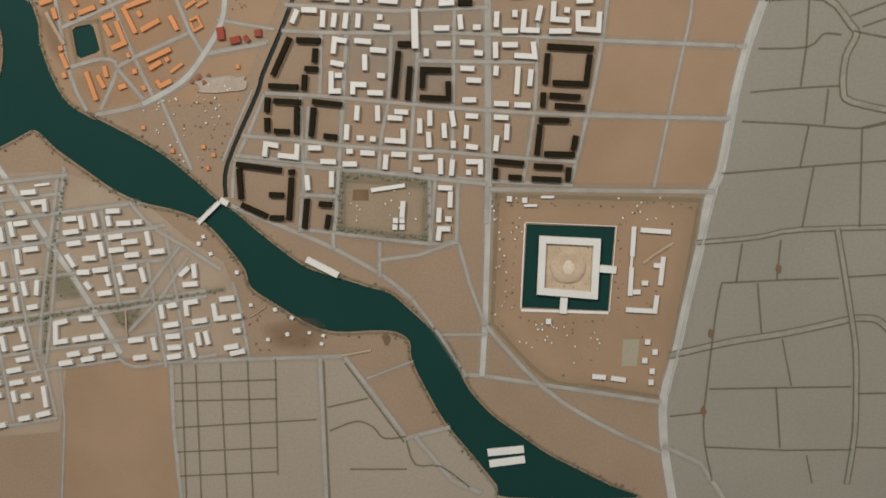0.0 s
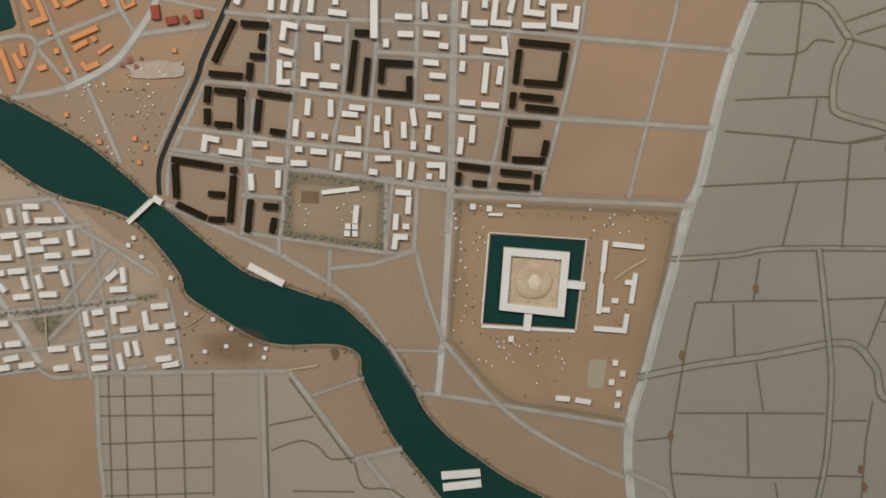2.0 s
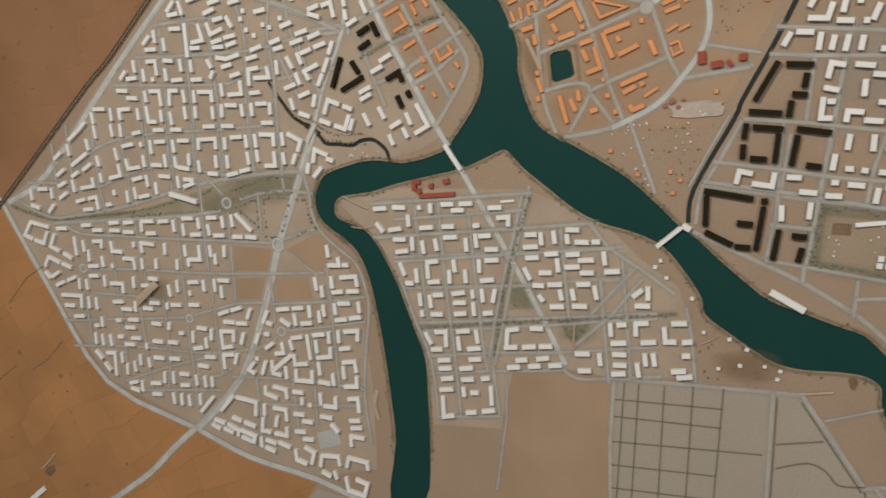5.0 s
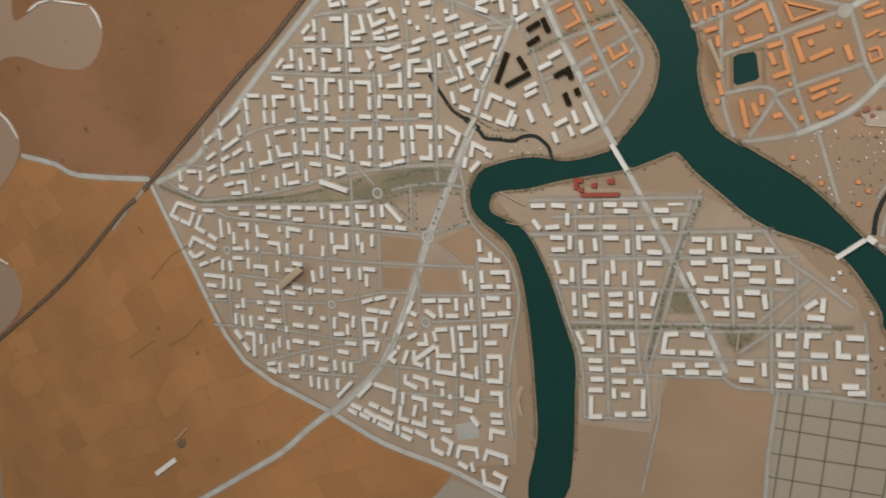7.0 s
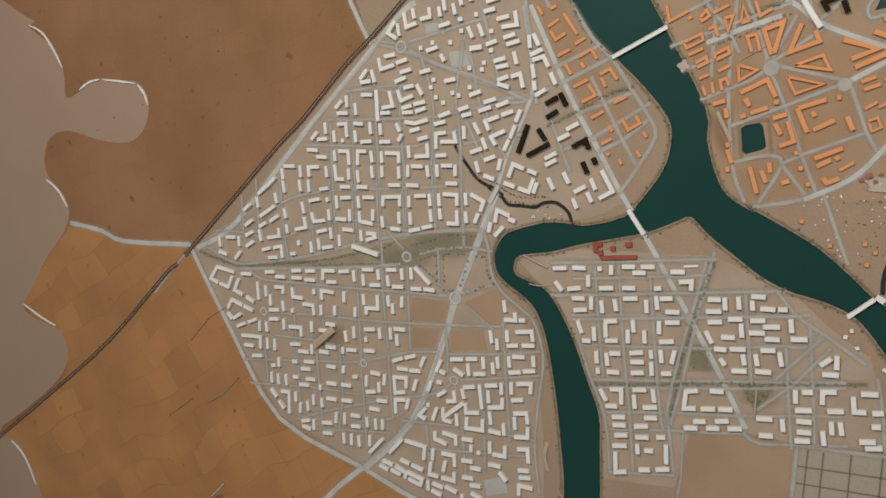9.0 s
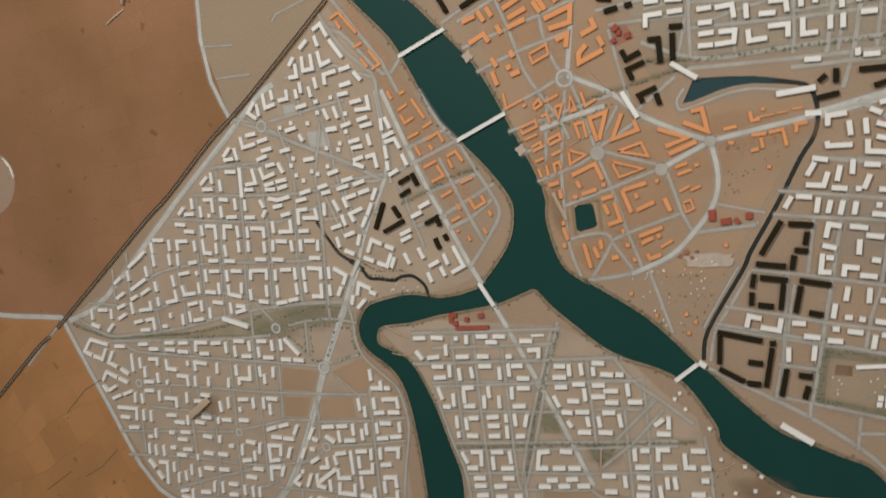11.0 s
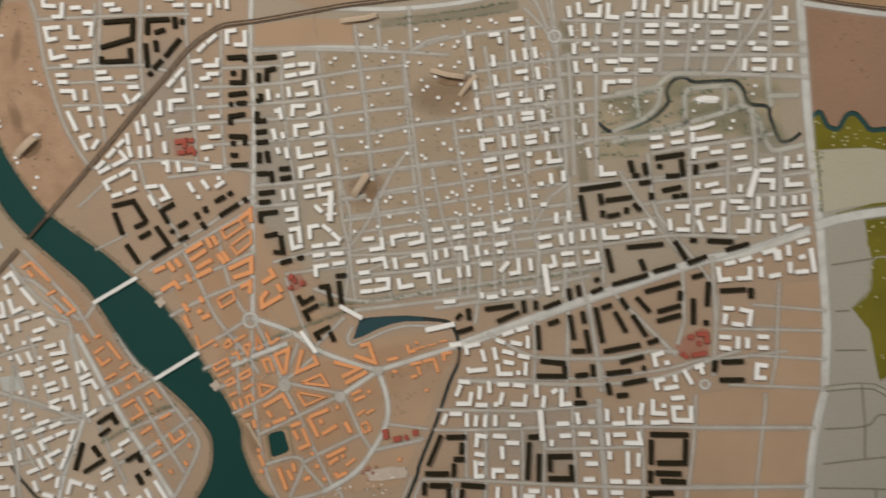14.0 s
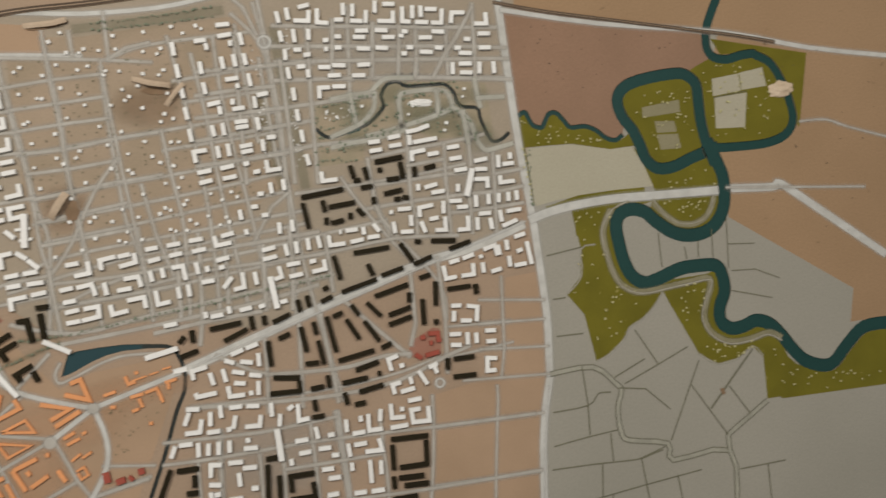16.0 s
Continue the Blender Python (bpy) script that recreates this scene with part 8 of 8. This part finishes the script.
def crumbs(spots, name, label, mat, low, high):
    whole = bmesh.new()
    for x, y in spots:
        if any((Vector((x, y)) - c).length < r for c, r in wet):
            continue
        s = random.uniform(low, high) * MM
        bmesh.ops.create_cube(whole, size=s, matrix=Matrix.Translation((x * MM, y * MM, s / 2 + 0.0003)) @ Matrix.Rotation(random.uniform(0, 1.5), 4, "Z"))
    link(name, whole, mat, None, label, "crumbs", kind="stuff")


crumbs(within(26, 21, -127, 68, -127, 71, -312, 23, -313) + within(10, 183, -127, 325, -126, 315, -169, 214, -165) + within(22, 76, -316, 207, -338, 192, -406, 50, -349) + within(12, -198, -111, -86, -111, -86, -180, -199, -172) + within(9, -968, -34, -909, -31, -903, -43, -962, -51) + within(34, -528, -5, -360, 66, -396, -52, -445, -78) + within(26, -52, 840, -37, 838, -38, 595, -55, 597) + within(30, 5, 855, 17, 854, 18, 589, 2, 591) + within(14, 62, 701, 118, 697, 98, 669, 56, 677),
       "white_crumbs", "tiny white plaster crumbs scattered like cottages", M_WHITE, 1.5, 2.7)
crumbs(within(34, 501, 449, 595, 449, 588, 299, 628, 261, 508, 179, 467, 302) + within(16, 676, 288, 744, 289, 728, 233, 689, 210) + within(20, 713, 175, 841, 159, 793, 137, 736, 134) + within(24, 419, 636, 436, 635, 515, 608, 589, 578, 424, 587)
       + within(30, 631, 657, 767, 670, 760, 562, 672, 533) + within(40, 794, 705, 937, 696, 919, 544, 793, 558) + within(18, 670, 512, 790, 531, 799, 470, 676, 475) + within(16, 668, 452, 774, 446, 758, 409, 702, 410)
       + along(11, 3, 415, 583, 418, 534, 421, 485) + within(24, 857, 147, 914, 82, 1086, 66, 1082, 44, 871, 45),
       "meadow_trees", "tiny pale yellow-olive trees dotted over the meadow", M_BLOSSOM, 2.0, 3.2)


def scrap(label, width, lift_by, *p):
    """A curled strip of loose card lying on the ground."""
    line = smooth(pairs(p), n=5)
    bm, last = bmesh.new(), None
    for i, q in enumerate(line):
        d = (line[min(i + 1, len(line) - 1)] - line[max(i - 1, 0)]).normalized().orthogonal() * width * MM / 2
        u = i / (len(line) - 1)
        z = 0.0008 + lift_by * MM * math.sin(u * 2.6)
        row = [bm.verts.new((*(q + d), z + 0.0006)), bm.verts.new((*q, z + 0.0012)), bm.verts.new((*(q - d), z))]
        low = [bm.verts.new((v.co.x, v.co.y, v.co.z - 0.0007)) for v in row]
        if last:
            for k in (0, 1):
                bm.faces.new((last[0][k], last[0][k + 1], row[k + 1], row[k]))
                bm.faces.new((last[1][k + 1], last[1][k], low[k], low[k + 1]))
            bm.faces.new((last[0][0], row[0], low[0], last[1][0]))
            bm.faces.new((last[0][2], last[1][2], low[2], row[2]))
        last = (row, low)
    bmesh.ops.recalc_face_normals(bm, faces=bm.faces)
    link("loose_scrap", bm, M_SCRAP, None, label, "scrap", "loose scraps on the model")


CURL = "thin curled tan scrap lying loose on the model"
scrap(CURL, 6, 11, -1571, 590, -1565, 559, -1573, 529)
scrap(CURL, 4, 2, -1573, 520, -1600, 505, -1623, 492)
scrap(CURL, 15, 9, -1483, -374, -1450, -348, -1416, -318)
scrap(CURL, 8, 2, -1147, -480, -1124, -456, -1097, -427)
scrap(CURL, 8, 1, -921, -478, -927, -507, -919, -537)
scrap(CURL, 9, 8, -419, 890, -371, 889, -348, 894)
scrap(CURL, 2, 1, -590, 363, -574, 343, -552, 322)
scrap(CURL, 5, 1, 253, -227, 271, -212, 297, -195)
scrap(CURL, 4, 1, -213, -380, -190, -375, -166, -370)
scrap(CURL, 6, 2, -646, 147, -635, 126, -621, 100)
scrap(CURL, 2, 1, -472, 914, -469, 889, -465, 866)
scrap(CURL, 8, 8, -205, 731, -190, 747, -171, 766)
scrap(CURL, 9, 12, -256, 784, -226, 771, -193, 764)
scrap(CURL, 14, 14, -1077, 683, -1050, 700, -1030, 718)
scrap(CURL, 12, 12, -416, 560, -401, 578, -384, 600)
scrap(CURL, 3, 3, -980, -118, -956, -128, -930, -138)
scrap(CURL, 2, 1, -966, -172, -946, -174, -922, -170)
scrap(CURL, 3, 2, -556, -306, -556, -333, -556, -357)
scrap(CURL, 3, 3, -1125, 815, -1117, 795, -1107, 769)
scrap(CURL, 2, 1, -617, 227, -594, 240, -573, 252)
scrap(CURL, 4, 1, -1762, -761, -1781, -782, -1809, -808)
scrap(CURL, 2, 1, -359, -319, -346, -312, -330, -300)


def blot(x, y, rx, ry, turn):
    """An uneven dark patch: a stain of dried glue, or a scrap's shadow painted on."""
    out = []
    for k in range(36):
        a = 2 * math.pi * k / 36
        r = 1 + 0.35 * noise.noise(Vector((math.cos(a) * 1.6 + x, math.sin(a) * 1.6 + y, 0.3)))
        u, v = rx * r * math.cos(a), ry * r * math.sin(a)
        out.append(Vector(((x + u * math.cos(turn) - v * math.sin(turn)) * MM, (y + u * math.sin(turn) + v * math.cos(turn)) * MM)))
    link("glue_stain", prism(out, -0.001, 0.0003 + lift()), M_STAIN_SHADE, None, "dark uneven glue stain and painted scrap shadow on the ground", "stain", kind="structure")


for p in ((456, -233), (361, -336), (356, -461), (645, -505), (655, -533), (743, 75)):
    blot(*p, 4, 7, 0.2)
blot(-1784, -808, 18, 9, 0.8)
# these three and the next one are scrap shadows laid on as dark colour
blot(-1559, 557, 8, 24, 0.05)
blot(-222, 758, 22, 6, -0.25)
blot(-380, 568, 12, 16, -0.4)
blot(-1040, 700, 22, 12, 0.7)
blot(-142, -351, 6, 9, 0.3)
# painted shade under the curled flap
blot(-382, 887, 34, 4, 0.12)


def slab_mound(x, y, rx, ry, high, turn, label):
    """A low flat heap with a scalloped, crumbling rim."""
    bm = bmesh.new()
    loops = []
    for r, z in ((1.0, 0.2), (0.96, 1.0), (0.8, 0.75), (0.4, 0.85)):
        loop = []
        for k in range(44):
            a = 2 * math.pi * k / 44
            q = r * (1 + 0.09 * math.cos(9 * a) * (math.sin(a) > 0) + 0.16 * noise.noise(Vector((math.cos(a) * 2.2 + x, math.sin(a) * 2.2, r))))
            u, w = rx * q * math.copysign(abs(math.cos(a)) ** 0.7, math.cos(a)), ry * q * math.copysign(abs(math.sin(a)) ** 0.7, math.sin(a))
            loop.append(bm.verts.new(((x + u * math.cos(turn) - w * math.sin(turn)) * MM, (y + u * math.sin(turn) + w * math.cos(turn)) * MM, z * high * MM + 0.0004)))
        loops.append(loop)
    for a, b in zip(loops, loops[1:]):
        for k in range(44):
            bm.faces.new((a[k], a[(k + 1) % 44], b[(k + 1) % 44], b[k]))
    bm.faces.new(loops[-1])
    link("earth_mound", bm, M_PLASTER, None, label, "mound")


def lump(x, y, rx, ry, high, turn, mat, label, name="plaster_lump"):
    """A crumpled lump of plaster."""
    bm = bmesh.new()
    bmesh.ops.create_icosphere(bm, subdivisions=3, radius=1)
    for v in bm.verts:
        wob = 1 + 0.45 * noise.noise(v.co * 2.4 + Vector((x, y, 0)))
        u, w = v.co.x * rx * wob, v.co.y * ry * wob
        v.co = Vector(((x + u * math.cos(turn) - w * math.sin(turn)) * MM, (y + u * math.sin(turn) + w * math.cos(turn)) * MM, max(v.co.z, -0.05) * high * wob * MM + 0.0006))
    link(name, bm, mat, None, label, "plaster lump")


slab_mound(-384, 41, 40, 12, 2.2, 0.06, "long pale earth mound with a crumbling rim")
lump(237, 689, 22, 7, 4, -0.05, M_WHITE, "crumpled pale plaster lump lying in the park")
lump(955, 640, 26, 15, 5, 0.1, M_COURT, "crumpled pale plaster lump beside the stream")
lump(-1032, 722, 7, 5, 4, 0.3, M_WHITE, "small white plaster lump on bare soil")
for x, y, r in ((-420, 52, 5), (-411, 44, 4), (-430, 46, 4), (-404, 54, 3)):
    lump(x, y, r, r, 3, 0.4, M_REDGROUND, "small red-brown clod beside the earth mound", "soil_clod")
for p in ((-801, 385), (-703, 221)):
    out = []
    for k in range(36):
        a = 2 * math.pi * k / 36
        r = 9 * (1 + 0.22 * math.cos(4 * a + 0.6))
        out.append(Vector(((p[0] + r * math.cos(a)) * MM, (p[1] + r * math.sin(a)) * MM)))
    link("quay", prism(out, -0.006, 0.0026, 0.0004), M_PLASTER, None, "lobed pale pink plaster quay head at the river bank", "quay")
